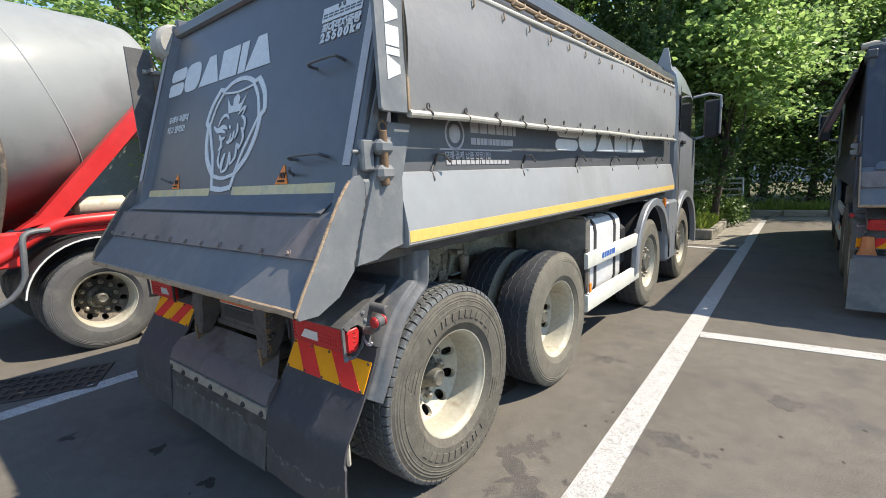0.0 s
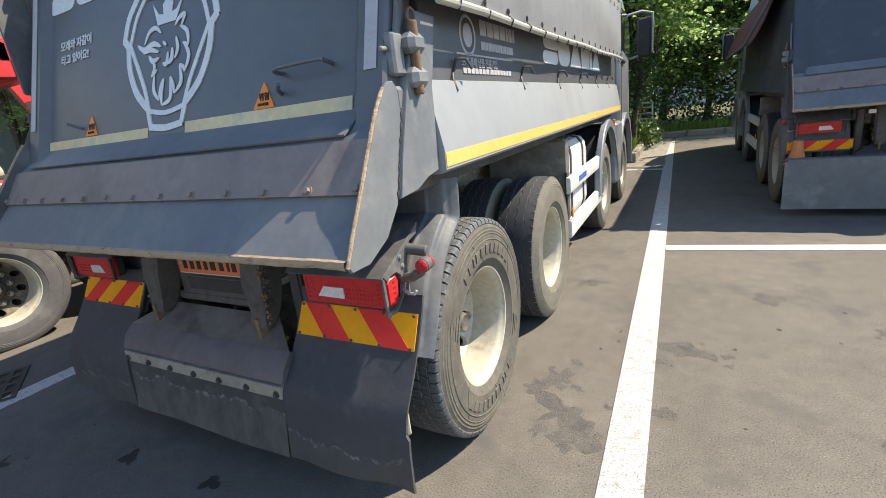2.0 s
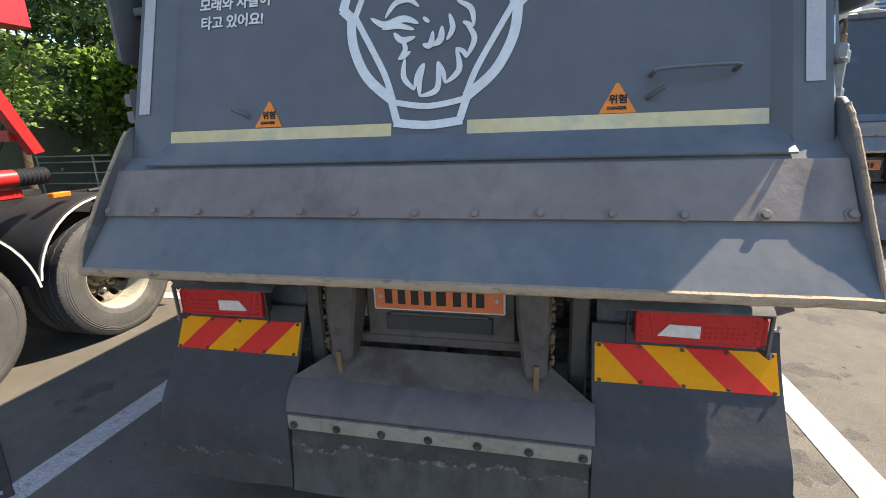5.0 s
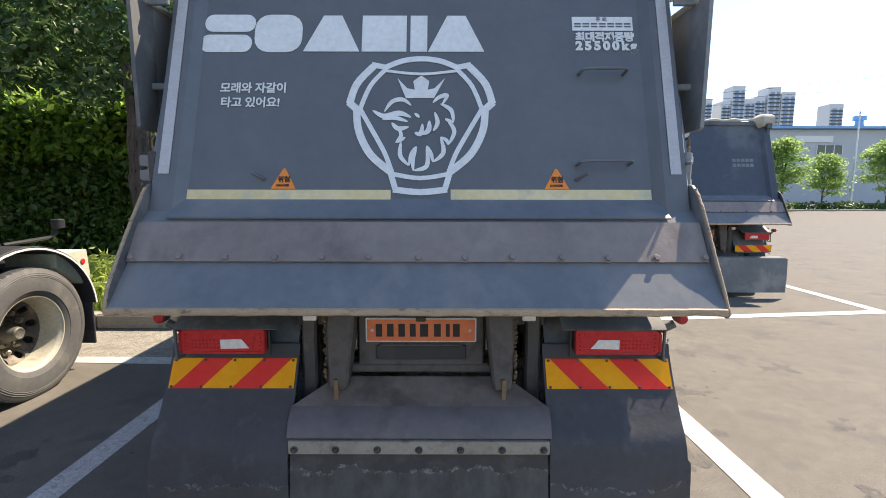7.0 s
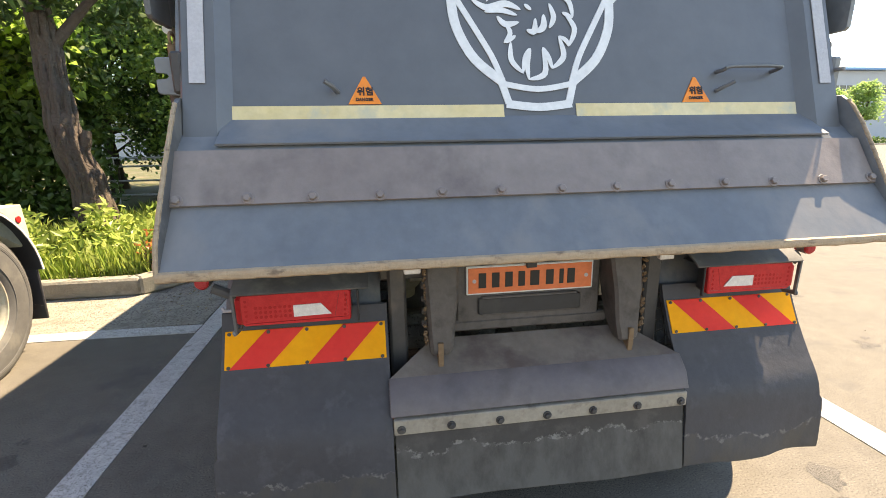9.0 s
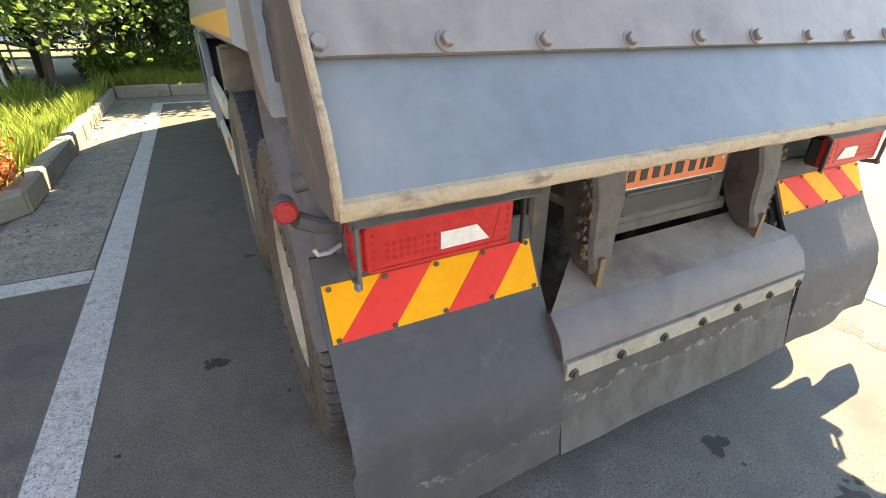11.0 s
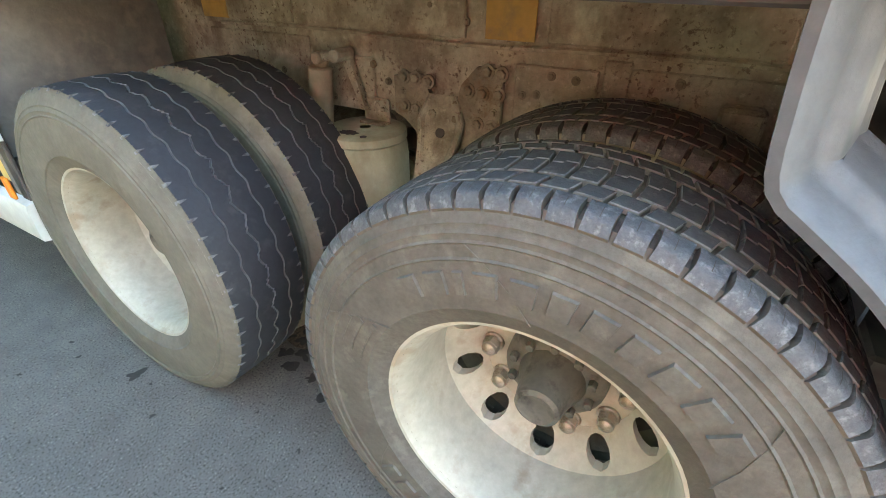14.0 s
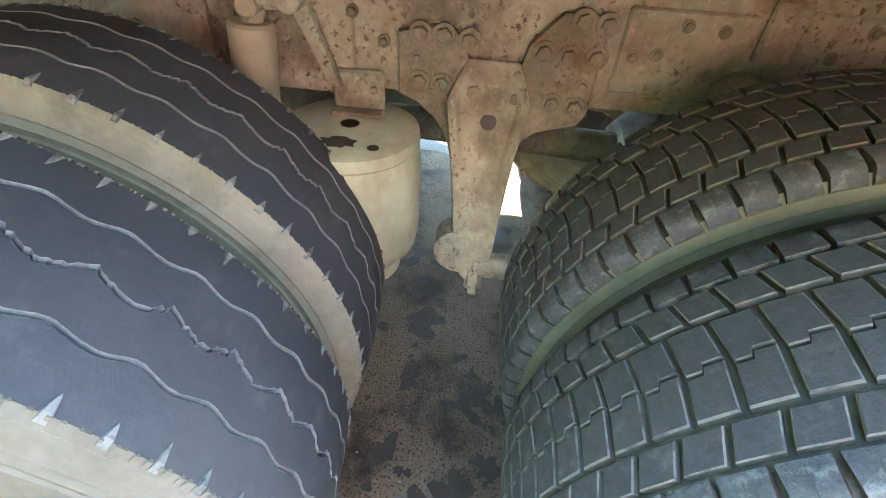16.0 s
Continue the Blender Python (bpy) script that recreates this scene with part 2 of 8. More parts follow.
RIBGROOVE = material("grey_rib_groove", (0.12, 0.124, 0.13), (0.22, 0.222, 0.222), 30, 0.85, mottle=0.25)
GROOVE = material("dust_in_tread_groove", (0.085, 0.083, 0.072), (0.165, 0.158, 0.134), 15, 0.9, mottle=0.2)
RIM = material("dusty_cream_rim", (0.375, 0.352, 0.280), (0.455, 0.428, 0.345), 6, 0.58, metal=0.1, bump=0.08, grain=45, stain=(0.33, 0.275, 0.20), amount=0.26, stain_scale=9, mottle=0.13)
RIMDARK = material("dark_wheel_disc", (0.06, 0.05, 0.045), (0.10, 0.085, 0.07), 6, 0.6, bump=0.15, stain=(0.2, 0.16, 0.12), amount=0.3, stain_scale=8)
HUB = material("oily_hub", (0.095, 0.095, 0.082), (0.165, 0.155, 0.128), 12, 0.5, metal=0.2, stain=(0.05, 0.048, 0.042), amount=0.35, stain_scale=16)
NUTSTEEL = material("dull_steel_nut", (0.36, 0.33, 0.28), (0.46, 0.42, 0.36), 20, 0.38, metal=0.6, stain=(0.22, 0.18, 0.13), amount=0.3, stain_scale=30)
FENDER = material("grey_plastic_mudguard", (0.078, 0.087, 0.098), (0.110, 0.117, 0.124), 4, 0.5, bump=0.15, grain=50, stain=(0.150, 0.142, 0.136), amount=0.36, stain_scale=5, streak=0.5, mottle=0.2)
PLATE = material("orange_plate", (0.60, 0.135, 0.045), (0.64, 0.16, 0.06), 8, 0.45)
PLATEINK = material("black_plate_ink", (0.01, 0.01, 0.01), None, 5, 0.5)
SIGN = material("orange_warning_sticker", (0.80, 0.20, 0.02), (0.82, 0.24, 0.03), 8, 0.45)
RAIL = material("white_guard_rail", (0.55, 0.555, 0.50), (0.62, 0.62, 0.565), 4, 0.45, stain=(0.5, 0.49, 0.45), amount=0.3, stain_scale=3)
BLUEINK = material("blue_vinyl", (0.03, 0.12, 0.42), None, 5, 0.5)
CABPAINT = material("cab_grey_paint", (0.20, 0.215, 0.235), (0.235, 0.25, 0.27), 1, 0.3, bump=0.02, clear=0.5)
GLASS = material("dark_window_glass", (0.01, 0.012, 0.014), None, 3, 0.06, bump=0, spec=0.6)
ALU = material("fuel_tank_white", (0.66, 0.67, 0.68), (0.74, 0.74, 0.74), 3, 0.35, metal=0.2, bump=0.03)
ASPHALT = material("asphalt", (0.110, 0.100, 0.086), (0.150, 0.136, 0.117), 1.3, 0.85, bump=0.14, grain=140, pit=(0.055, 0.050, 0.045), stain=(0.092, 0.087, 0.081), amount=0.22, stain_scale=1.9, height=0.012, speck=(0.27, 0.25, 0.217), spec=0.2, mottle=0.12)
LINE = material("white_road_paint", (0.40, 0.395, 0.385), (0.49, 0.485, 0.47), 7, 0.75, bump=0.6, grain=140, stain=(0.25, 0.245, 0.23), amount=0.24, stain_scale=18, height=0.005, speck=(0.62, 0.615, 0.60), pit=(0.12, 0.115, 0.108), mottle=0.16)
CONCRETE = material("concrete", (0.215, 0.198, 0.166), (0.300, 0.278, 0.236), 1.5, 0.9, bump=0.9, grain=55, stain=(0.17, 0.152, 0.128), amount=0.42, stain_scale=6, height=0.012, speck=(0.36, 0.34, 0.30), pit=(0.085, 0.076, 0.064), mottle=0.16)


# ---- mesh helpers ----
class Geo:
    """Collects vertices and faces of one part."""

    def __init__(self, m=None):
        self.v, self.f, self.k, self.m, self.mat = [], [], [], m or Matrix(), 0

    def add(self, verts, faces):
        base = len(self.v)
        self.v += [tuple(self.m @ Vector(p)) for p in verts]
        self.f += [tuple(base + i for i in q) for q in faces]
        self.k += [self.mat] * len(faces)
        return self

    def box(self, x0, x1, y0, y1, z0, z1, b=0.004):
        lo, hi = (min(x0, x1), min(y0, y1), min(z0, z1)), (max(x0, x1), max(y0, y1), max(z0, z1))
        b = min(b, *(0.45 * (h - l) for l, h in zip(lo, hi)))
        vs, fs = [], []
        for k in range(8):
            sg = [(k >> a) & 1 for a in range(3)]
            for a in range(3):
                vs.append([(hi[c] if sg[c] else lo[c]) - (0 if c == a else (b if sg[c] else -b)) for c in range(3)])
        ix = lambda k, a: 3 * k + a
        for a in range(3):
            p, q = 1 << ((a + 1) % 3), 1 << ((a + 2) % 3)
            for s in (0, 1 << a):
                fs.append([ix(s + o, a) for o in (0, p, p + q, q)])
            for o in (0, p, q, p + q):
                k0, k1 = o, o + (1 << a)
                fs.append([ix(k0, (a + 1) % 3), ix(k1, (a + 1) % 3), ix(k1, (a + 2) % 3), ix(k0, (a + 2) % 3)])
        fs += [[ix(k, 0), ix(k, 1), ix(k, 2)] for k in range(8)]
        return self.add(vs, fs)

    def prism(self, poly, lo, hi, axis="x", b=0.0):
        """A polygon drawn in the two other axes (in order), pulled from lo to hi along the axis."""
        n = len(poly)
        put = {"x": lambda t, p: (t, p[0], p[1]), "y": lambda t, p: (p[0], t, p[1]), "z": lambda t, p: (p[0], p[1], t)}[axis]
        if b:
            c = [sum(p[i] for p in poly) / n for i in (0, 1)]
            small = []
            for p in poly:
                d = math.hypot(p[0] - c[0], p[1] - c[1]) or 1
                small.append((p[0] - (p[0] - c[0]) / d * b, p[1] - (p[1] - c[1]) / d * b))
            s = 1 if hi > lo else -1
            rings = [(lo, small), (lo + s * b, poly), (hi - s * b, poly), (hi, small)]
        else:
            rings = [(lo, poly), (hi, poly)]
        vs = [put(t, p) for t, q in rings for p in q]
        fs = [tuple(range(n))[::-1], tuple(range((len(rings) - 1) * n, len(rings) * n))]
        for r in range(len(rings) - 1):
            fs += [(r * n + i, r * n + (i + 1) % n, (r + 1) * n + (i + 1) % n, (r + 1) * n + i) for i in range(n)]
        return self.add(vs, fs)

    def lathe(self, profile, segs=48, centre=(0, 0, 0), axis="x", caps=False, low=None):
        """Revolves (radius, along) pairs about the axis."""
        cx, cy, cz = centre
        vs = []
        for r, a in profile:
            for i in range(segs):
                t = 2 * math.pi * i / segs
                u, w = r * math.cos(t), r * math.sin(t)
                p = {"x": (cx + a, cy + u, cz + w), "y": (cx + u, cy + a, cz + w), "z": (cx + u, cy + w, cz + a)}[axis]
                vs.append((p[0], p[1], max(p[2], low)) if low is not None else p)
        fs = [(k * segs + i, k * segs + (i + 1) % segs, (k + 1) * segs + (i + 1) % segs, (k + 1) * segs + i)
              for k in range(len(profile) - 1) for i in range(segs)]
        if caps:
            fs += [tuple(range(segs))[::-1], tuple(range((len(profile) - 1) * segs, len(profile) * segs))]
        return self.add(vs, fs)

    def cyl(self, p, q, r, segs=16, b=0.003, r2=None):
        """A round bar from p to q with softened ends."""
        p, q = Vector(p), Vector(q)
        d = (q - p).normalized()
        u = d.orthogonal().normalized()
        w = d.cross(u)
        r2 = r2 or r
        b = min(b, r * 0.4, (q - p).length * 0.3)
        vs = []
        for c, rad in ((p, r - b), (p + d * b, r), (q - d * b, r2), (q, r2 - b)):
            vs += [c + rad * (math.cos(2 * math.pi * i / segs) * u + math.sin(2 * math.pi * i / segs) * w) for i in range(segs)]
        fs = [(k * segs + i, k * segs + (i + 1) % segs, (k + 1) * segs + (i + 1) % segs, (k + 1) * segs + i) for k in range(3) for i in range(segs)]
        fs += [tuple(range(segs))[::-1], tuple(range(3 * segs, 4 * segs))]
        return self.add(vs, fs)

    def tube(self, pts, r, segs=8):
        """A round bar bent along points; r may be one radius or one for each point."""
        pts = [Vector(p) for p in pts]
        rs = r if isinstance(r, (list, tuple)) else [r] * len(pts)
        vs, u = [], None
        for i, p in enumerate(pts):
            d = (pts[min(i + 1, len(pts) - 1)] - pts[max(i - 1, 0)]).normalized()
            u = d.orthogonal().normalized() if u is None else (u - d * u.dot(d)).normalized()
            w = d.cross(u)
            vs += [p + rs[i] * (math.cos(2 * math.pi * k / segs) * u + math.sin(2 * math.pi * k / segs) * w) for k in range(segs)]
        fs = [(a * segs + i, a * segs + (i + 1) % segs, (a + 1) * segs + (i + 1) % segs, (a + 1) * segs + i) for a in range(len(pts) - 1) for i in range(segs)]
        fs += [tuple(range(segs))[::-1], tuple(range((len(pts) - 1) * segs, len(pts) * segs))]
        return self.add(vs, fs)

    def grid(self, rows):
        """A sheet through rows of points."""
        n = len(rows[0])
        return self.add([p for r in rows for p in r], [(a * n + i, a * n + i + 1, (a + 1) * n + i + 1, (a + 1) * n + i) for a in range(len(rows) - 1) for i in range(n - 1)])

    def mesh(self, name, mats, angle=35, fix=True):
        me = bpy.data.meshes.new(name)
        me.from_pydata(self.v, [], self.f)
        for m in mats if isinstance(mats, (list, tuple)) else (mats,):
            me.materials.append(m)
        me.polygons.foreach_set("material_index", self.k)
        if fix:
            bm = bmesh.new()
            bm.from_mesh(me)
            bmesh.ops.recalc_face_normals(bm, faces=bm.faces)
            bm.to_mesh(me)
            bm.free()
        me.polygons.foreach_set("use_smooth", [True] * len(me.polygons))
        me.set_sharp_from_angle(angle=radians(angle))
        return me


def part(name, geo, mat, parent=None, label="", angle=35):
    """One mesh object, under its thing or part."""
    me = geo if isinstance(geo, bpy.types.Mesh) else geo.mesh(name, mat, angle)
    ob = new(name, me)
    ob.parent = parent
    return tagged(ob, label)


def thing(name, label, category, group="", at=None, kind=""):
    """The empty base of a thing with parts."""
    ob = new(name)
    ob.matrix_world = at or Matrix()
    ob.empty_display_size = 0.1
    return tagged(ob, label, category, group, kind)


def sheet(path, th):
    """A closed outline round a bent line, th thick."""
    a, b = [], []
    for i, p in enumerate(path):
        q, r = path[max(i - 1, 0)], path[min(i + 1, len(path) - 1)]
        dx, dy = r[0] - q[0], r[1] - q[1]
        d = math.hypot(dx, dy) or 1
        a.append((p[0] - dy / d * th / 2, p[1] + dx / d * th / 2))
        b.append((p[0] + dy / d * th / 2, p[1] - dx / d * th / 2))
    return a + b[::-1]


def bolt(g, p, d, r=0.012, h=0.012):
    """A hexagon head with a washer at p, looking along d."""
    p, d = Vector(p), Vector(d).normalized()
    g.cyl(p - d * 0.004, p + d * 0.003, r * 1.5, 12, 0.001)
    g.cyl(p, p + d * h, r, 6, 0.002)


# ---- tyres and wheels ----
SIDEWALL_RIB = material("dusty_rib_tyre_sidewall", (0.110, 0.102, 0.082), (0.160, 0.149, 0.120), 9, 0.85, bump=0.25, grain=60, stain=(0.118, 0.106, 0.082), amount=0.3, stain_scale=12)
TYRE_R, TYRE_LOW = 0.53, -0.508
CARCASS = [(0.285, -0.112), (0.300, -0.128), (0.335, -0.143), (0.338, -0.147), (0.36, -0.149), (0.42, -0.151), (0.450, -0.148), (0.4535, -0.1505), (0.457, -0.1475), (0.464, -0.147), (0.4675, -0.1485), (0.471, -0.1455), (0.478, -0.1435), (0.482, -0.1445), (0.486, -0.1415), (0.497, -0.1375), (0.511, -0.1305)]


def tyre_mesh(kind, wall):
    g = Geo()
    mir = [(r, -x) for r, x in reversed(CARCASS)]
    if kind == "block":
        g.lathe(CARCASS, 84, low=TYRE_LOW)
        g.lathe(mir, 84, low=TYRE_LOW)
        g.mat = 2
        g.lathe([(0.516, -0.100), (0.5195, -0.05), (0.520, 0), (0.5195, 0.05), (0.516, 0.100)], 84, low=TYRE_LOW)
        g.mat = 3
        g.lathe([CARCASS[-1], (0.516, -0.100)], 84, low=TYRE_LOW)
        g.lathe([(0.516, 0.100), mir[0]], 84, low=TYRE_LOW)
        g.mat = 1
        n = 72
        pitch = 2 * math.pi / n

        def at(x, a, r):
            return (x, r * math.cos(a), max(r * math.sin(a), TYRE_LOW))

        def lug(ring, r_top):
            m = len(ring)
            cx, ca = sum(p[0] for p in ring) / m, sum(p[1] for p in ring) / m
            top = [at(cx + (x - cx) * 0.925, ca + (a - ca) * 0.915, r_top(x)) for x, a in ring]
            mid = [at(x, a, r_top(x) - 0.0016) for x, a in ring]
            low = [at(x, a, 0.5185) for x, a in ring]
            g.mat = 1
            g.add(top, [tuple(range(m))])
            g.mat = 4
            g.add(top + mid, [(k, (k + 1) % m, m + (k + 1) % m, m + k) for k in range(m)])
            g.mat = 2
            g.add(mid + low, [(k, (k + 1) % m, m + (k + 1) % m, m + k) for k in range(m)])

        crown = lambda x: TYRE_R - 0.22 * x * x
        for i in range(n):
            a0, w, sk = i * pitch, pitch * 0.855, pitch * 0.22
            # two middle rows, parted by a stepped cut
            for s in (1, -1):
                e = 0.0045
                ring = [(s * 0.0018 - e, a0), (s * 0.0018 - e, a0 + w * 0.5), (s * 0.0018 + e, a0 + w * 0.56), (s * 0.0018 + e, a0 + w), (s * 0.0510, a0 + w + sk * 0.5), (s * 0.0510, a0 + sk * 0.5)]
                lug(ring, crown)
                b0 = a0 + pitch * 0.5
                lug([(s * 0.0582, b0), (s * 0.0582, b0 + w), (s * 0.0925, b0 + w + sk), (s * 0.0925, b0 + sk)], crown)
        for s in (-1, 1):
            for i in range(n):
                a0 = (i + 0.12) * pitch
                a1 = a0 + pitch * 0.88
                sk = pitch * 0.10
                vs = []
                # profile across the lug: a top that rounds off, then the brown outer face
                for x, r, d in ((0.0995, 0.515, 0), (0.0995, 0.5275, 0), (0.112, 0.5268, 0.06), (0.122, 0.5252, 0.10), (0.1300, 0.5222, 0.12), (0.1345, 0.5175, 0.12), (0.1398, 0.502, 0.02), (0.1370, 0.496, -0.05)):
                    vs += [at(s * x, a0 + pitch * d * 0.45, r), at(s * x, a1 - pitch * d * 0.2, r)]
                g.mat = 6
                g.add(vs, [(2 * k, 2 * k + 2, 2 * k + 3, 2 * k + 1) for k in range(1, 6)])
                g.mat = 4
                g.add(vs, [(0, 2, 3, 1)])
                g.mat = 3
                g.add(vs, [tuple(range(0, 16, 2)), tuple(range(1, 16, 2))])
                g.mat = 5
                g.add(vs, [(2 * k, 2 * k + 2, 2 * k + 3, 2 * k + 1) for k in (6,)])
                am = (a0 + a1) / 2 + pitch * 0.02
                g.mat = 3
                cut = [(0.110, 0.5275), (0.122, 0.5257), (0.1305, 0.5227)]
                g.add([at(s * x, am + o, r) for x, r in cut for o in (-0.0011, 0.0011)], [(0, 2, 3, 1), (2, 4, 5, 3)])
    else:
        g.lathe(CARCASS, 84, low=TYRE_LOW)
        g.lathe(mir, 84, low=TYRE_LOW)
        n = 640
        cols = [(-0.1305, 0.511, 0, 0), (-0.122, 0.5225, 0, 0)]
        for c, amp, wd in ((-0.060, 0.0042, 0.0030), (0.0, 0.0085, 0.0034), (0.060, 0.0042, 0.0030)):
            r = TYRE_R - 0.45 * c * c
            cols += [(c - wd, r, amp, 0), (c - wd * 0.7, r - 0.011, amp, 1), (c + wd * 0.7, r - 0.011, amp, 1), (c + wd, r, amp, 1)]
        cols += [(0.122, 0.5225, 0, 0), (0.1305, 0.511, 0, 0)]
        wave = [math.sin(2 * math.pi * k / 16) for k in range(16)]
        zig = (0.1, 0.2, 0.7, 0.6, 1.0, 1.05, 0.5, 0.6, 0.0, -0.1, -0.6, -0.5, -1.0, -1.05, -0.45, -0.55)
        dice = random.Random(3)
        shake = [dice.uniform(-0.28, 0.28) for _ in range(n)]
        vs = []
        for x, r, amp, _ in cols:
            for i in range(n):
                a = 2 * math.pi * i / n
                xx = x + amp * ((zig if amp > 0.006 else wave)[i % 16] * (1 + 0.2 * math.sin(i * 0.35)) + shake[i] * (1 if amp > 0.006 else 0.35))
                vs.append((xx, r * math.cos(a), max(r * math.sin(a), TYRE_LOW)))
        for c in range(len(cols) - 1):
            g.mat = 2 if cols[c][3] or cols[c + 1][3] and cols[c + 1][1] < cols[c][1] else 1
            if cols[c][3] and cols[c][1] > 0.52 and cols[c + 1][0] - cols[c][0] > 0.02:
                g.mat = 1
            if c in (0, len(cols) - 2):
                g.mat = 0
            g.add(vs[c * n:(c + 2) * n], [(i, (i + 1) % n, n + (i + 1) % n, n + i) for i in range(n)])
        g.mat = 4
        dice = random.Random(11)
        for s in (-1, 1):
            for i in range(64):
                a = 2 * math.pi * (i + 0.3) / 64
                if math.sin(a) < -0.93:
                    continue
                # a moulded finger at each vent cut, proud of the shoulder
                t = Matrix.Rotation(a, 4, "X")
                w = dice.uniform(0.0028, 0.0042)
                u = dice.uniform(0.100, 0.107)
                pts = [(s * u, 0.5262, -0.0006), (s * u, 0.5262, 0.0006), (s * 0.121, 0.5262, w), (s * 0.121, 0.5262, -w), (s * 0.1285, 0.5175, -w * 1.3), (s * 0.1285, 0.5175, w * 1.3), (s * 0.121, 0.521, -w * 1.6), (s * 0.121, 0.521, w * 1.6)]
                g.add([t @ Vector(p) for p in pts], [(0, 1, 2, 3), (3, 2, 5, 4), (0, 3, 6), (1, 7, 2), (3, 4, 6), (2, 7, 5)])
            g.mat = 0
            for i in range(300):
                # crumbled edge of the worn shoulder
                a = 2 * math.pi * (i + dice.uniform(0, 1)) / 300
                if math.sin(a) < -0.93:
                    continue
                t = Matrix.Rotation(a, 4, "X")
                w, q = dice.uniform(0.0012, 0.0036), dice.uniform(0.0, 0.0035)
                pts = [(s * (0.1212 - q * 0.3), 0.5236, w * 0.5), (s * (0.1212 - q * 0.3), 0.5236, -w * 0.5), (s * 0.1240, 0.5240 + q * 0.3, -w), (s * 0.1240, 0.5240 + q * 0.3, w), (s * 0.1285, 0.5150, w * 0.8), (s * 0.1285, 0.5150, -w * 0.8)]
                g.add([t @ Vector(p) for p in pts], [(0, 1, 2, 3), (2, 5, 4, 3)])
            g.mat = 4
    g.mat = 0
    # raised name on the outer sidewall, as plain blocks
    if kind == "block":
        wide = [1.0, 1.0, 0.5, 1.0, 1.05, 0.95, 0.95, 0.95, 1.05, 1.0, 0.9]
        for start in (0.68, 0.68 + math.pi):
            a = start
            for w in reversed(wide):
                da = w * 0.122
                # a plain raised block with sloping sides, leaning a little
                q = [(0.364, a + 0.012), (0.364, a + da - 0.004), (0.410, a + da - 0.014), (0.410, a + 0.002)]
                ca, cr = a + da / 2, 0.387
                p = [(cr + (r - cr) * 0.86, ca + (t - ca) * 0.88) for r, t in q]
                g.add([(x + (r - 0.362) * 0.03, r * math.cos(t), r * math.sin(t)) for x, ring in ((0.146, q), (0.1545, p)) for r, t in ring], [(4, 5, 6, 7), (0, 1, 5, 4), (1, 2, 6, 5), (2, 3, 7, 6), (3, 0, 4, 7)])
                a += da + 0.026
        for a in (0.50, 1.55, 2.45, 3.64, 4.7, 5.6):
            g.tube([(0.1505, r * math.cos(a + (r - 0.33) * 2.2), r * math.sin(a + (r - 0.33) * 2.2)) for r in (0.335, 0.38, 0.425, 0.452)], 0.0012, 5)
        g.lathe([(0.424, 0.1505), (0.4275, 0.1535), (0.431, 0.1505)], 84, low=TYRE_LOW)
        for start in (2.55, 2.55 + math.pi):
            for j in range(4):
                r0 = 0.355 + j * 0.024
                a0, a1 = start + 0.04 * j, start + 0.34 - 0.03 * j
                pts = [(r0, a0 + (a1 - a0) * k / 8) for k in range(9)] + [(r0 + 0.009, a1 - (a1 - a0) * k / 8) for k in range(9)]
                g.add([(x, r * math.cos(t), r * math.sin(t)) for x in (0.146, 0.1525) for r, t in pts],
                      [tuple(range(18, 36))] + [(k, (k + 1) % 18, 18 + (k + 1) % 18, 18 + k) for k in range(18)])
    # fresh block treads stand taller than worn ribbed ones
    grow = 0.010 if kind == "block" else -0.006
    full = []
    for x, y, z in g.v:
        rho = math.hypot(y, z)
        k = 1 + grow * min(1.0, max(0.0, (rho - 0.33) / 0.19)) / max(rho, 0.01)
        full.append((x, y * k, max(z * k, TYRE_LOW)))
    g.v = full
    return g.mesh("tyre", [wall, BLOCK if kind == "block" else TREAD, GROOVE if kind == "block" else RIBGROOVE, LUGGAP if kind == "block" else TYRE, SCUFF, wall if wall is PALEWALL_T else LUGFACE, SHOULDER], 30)


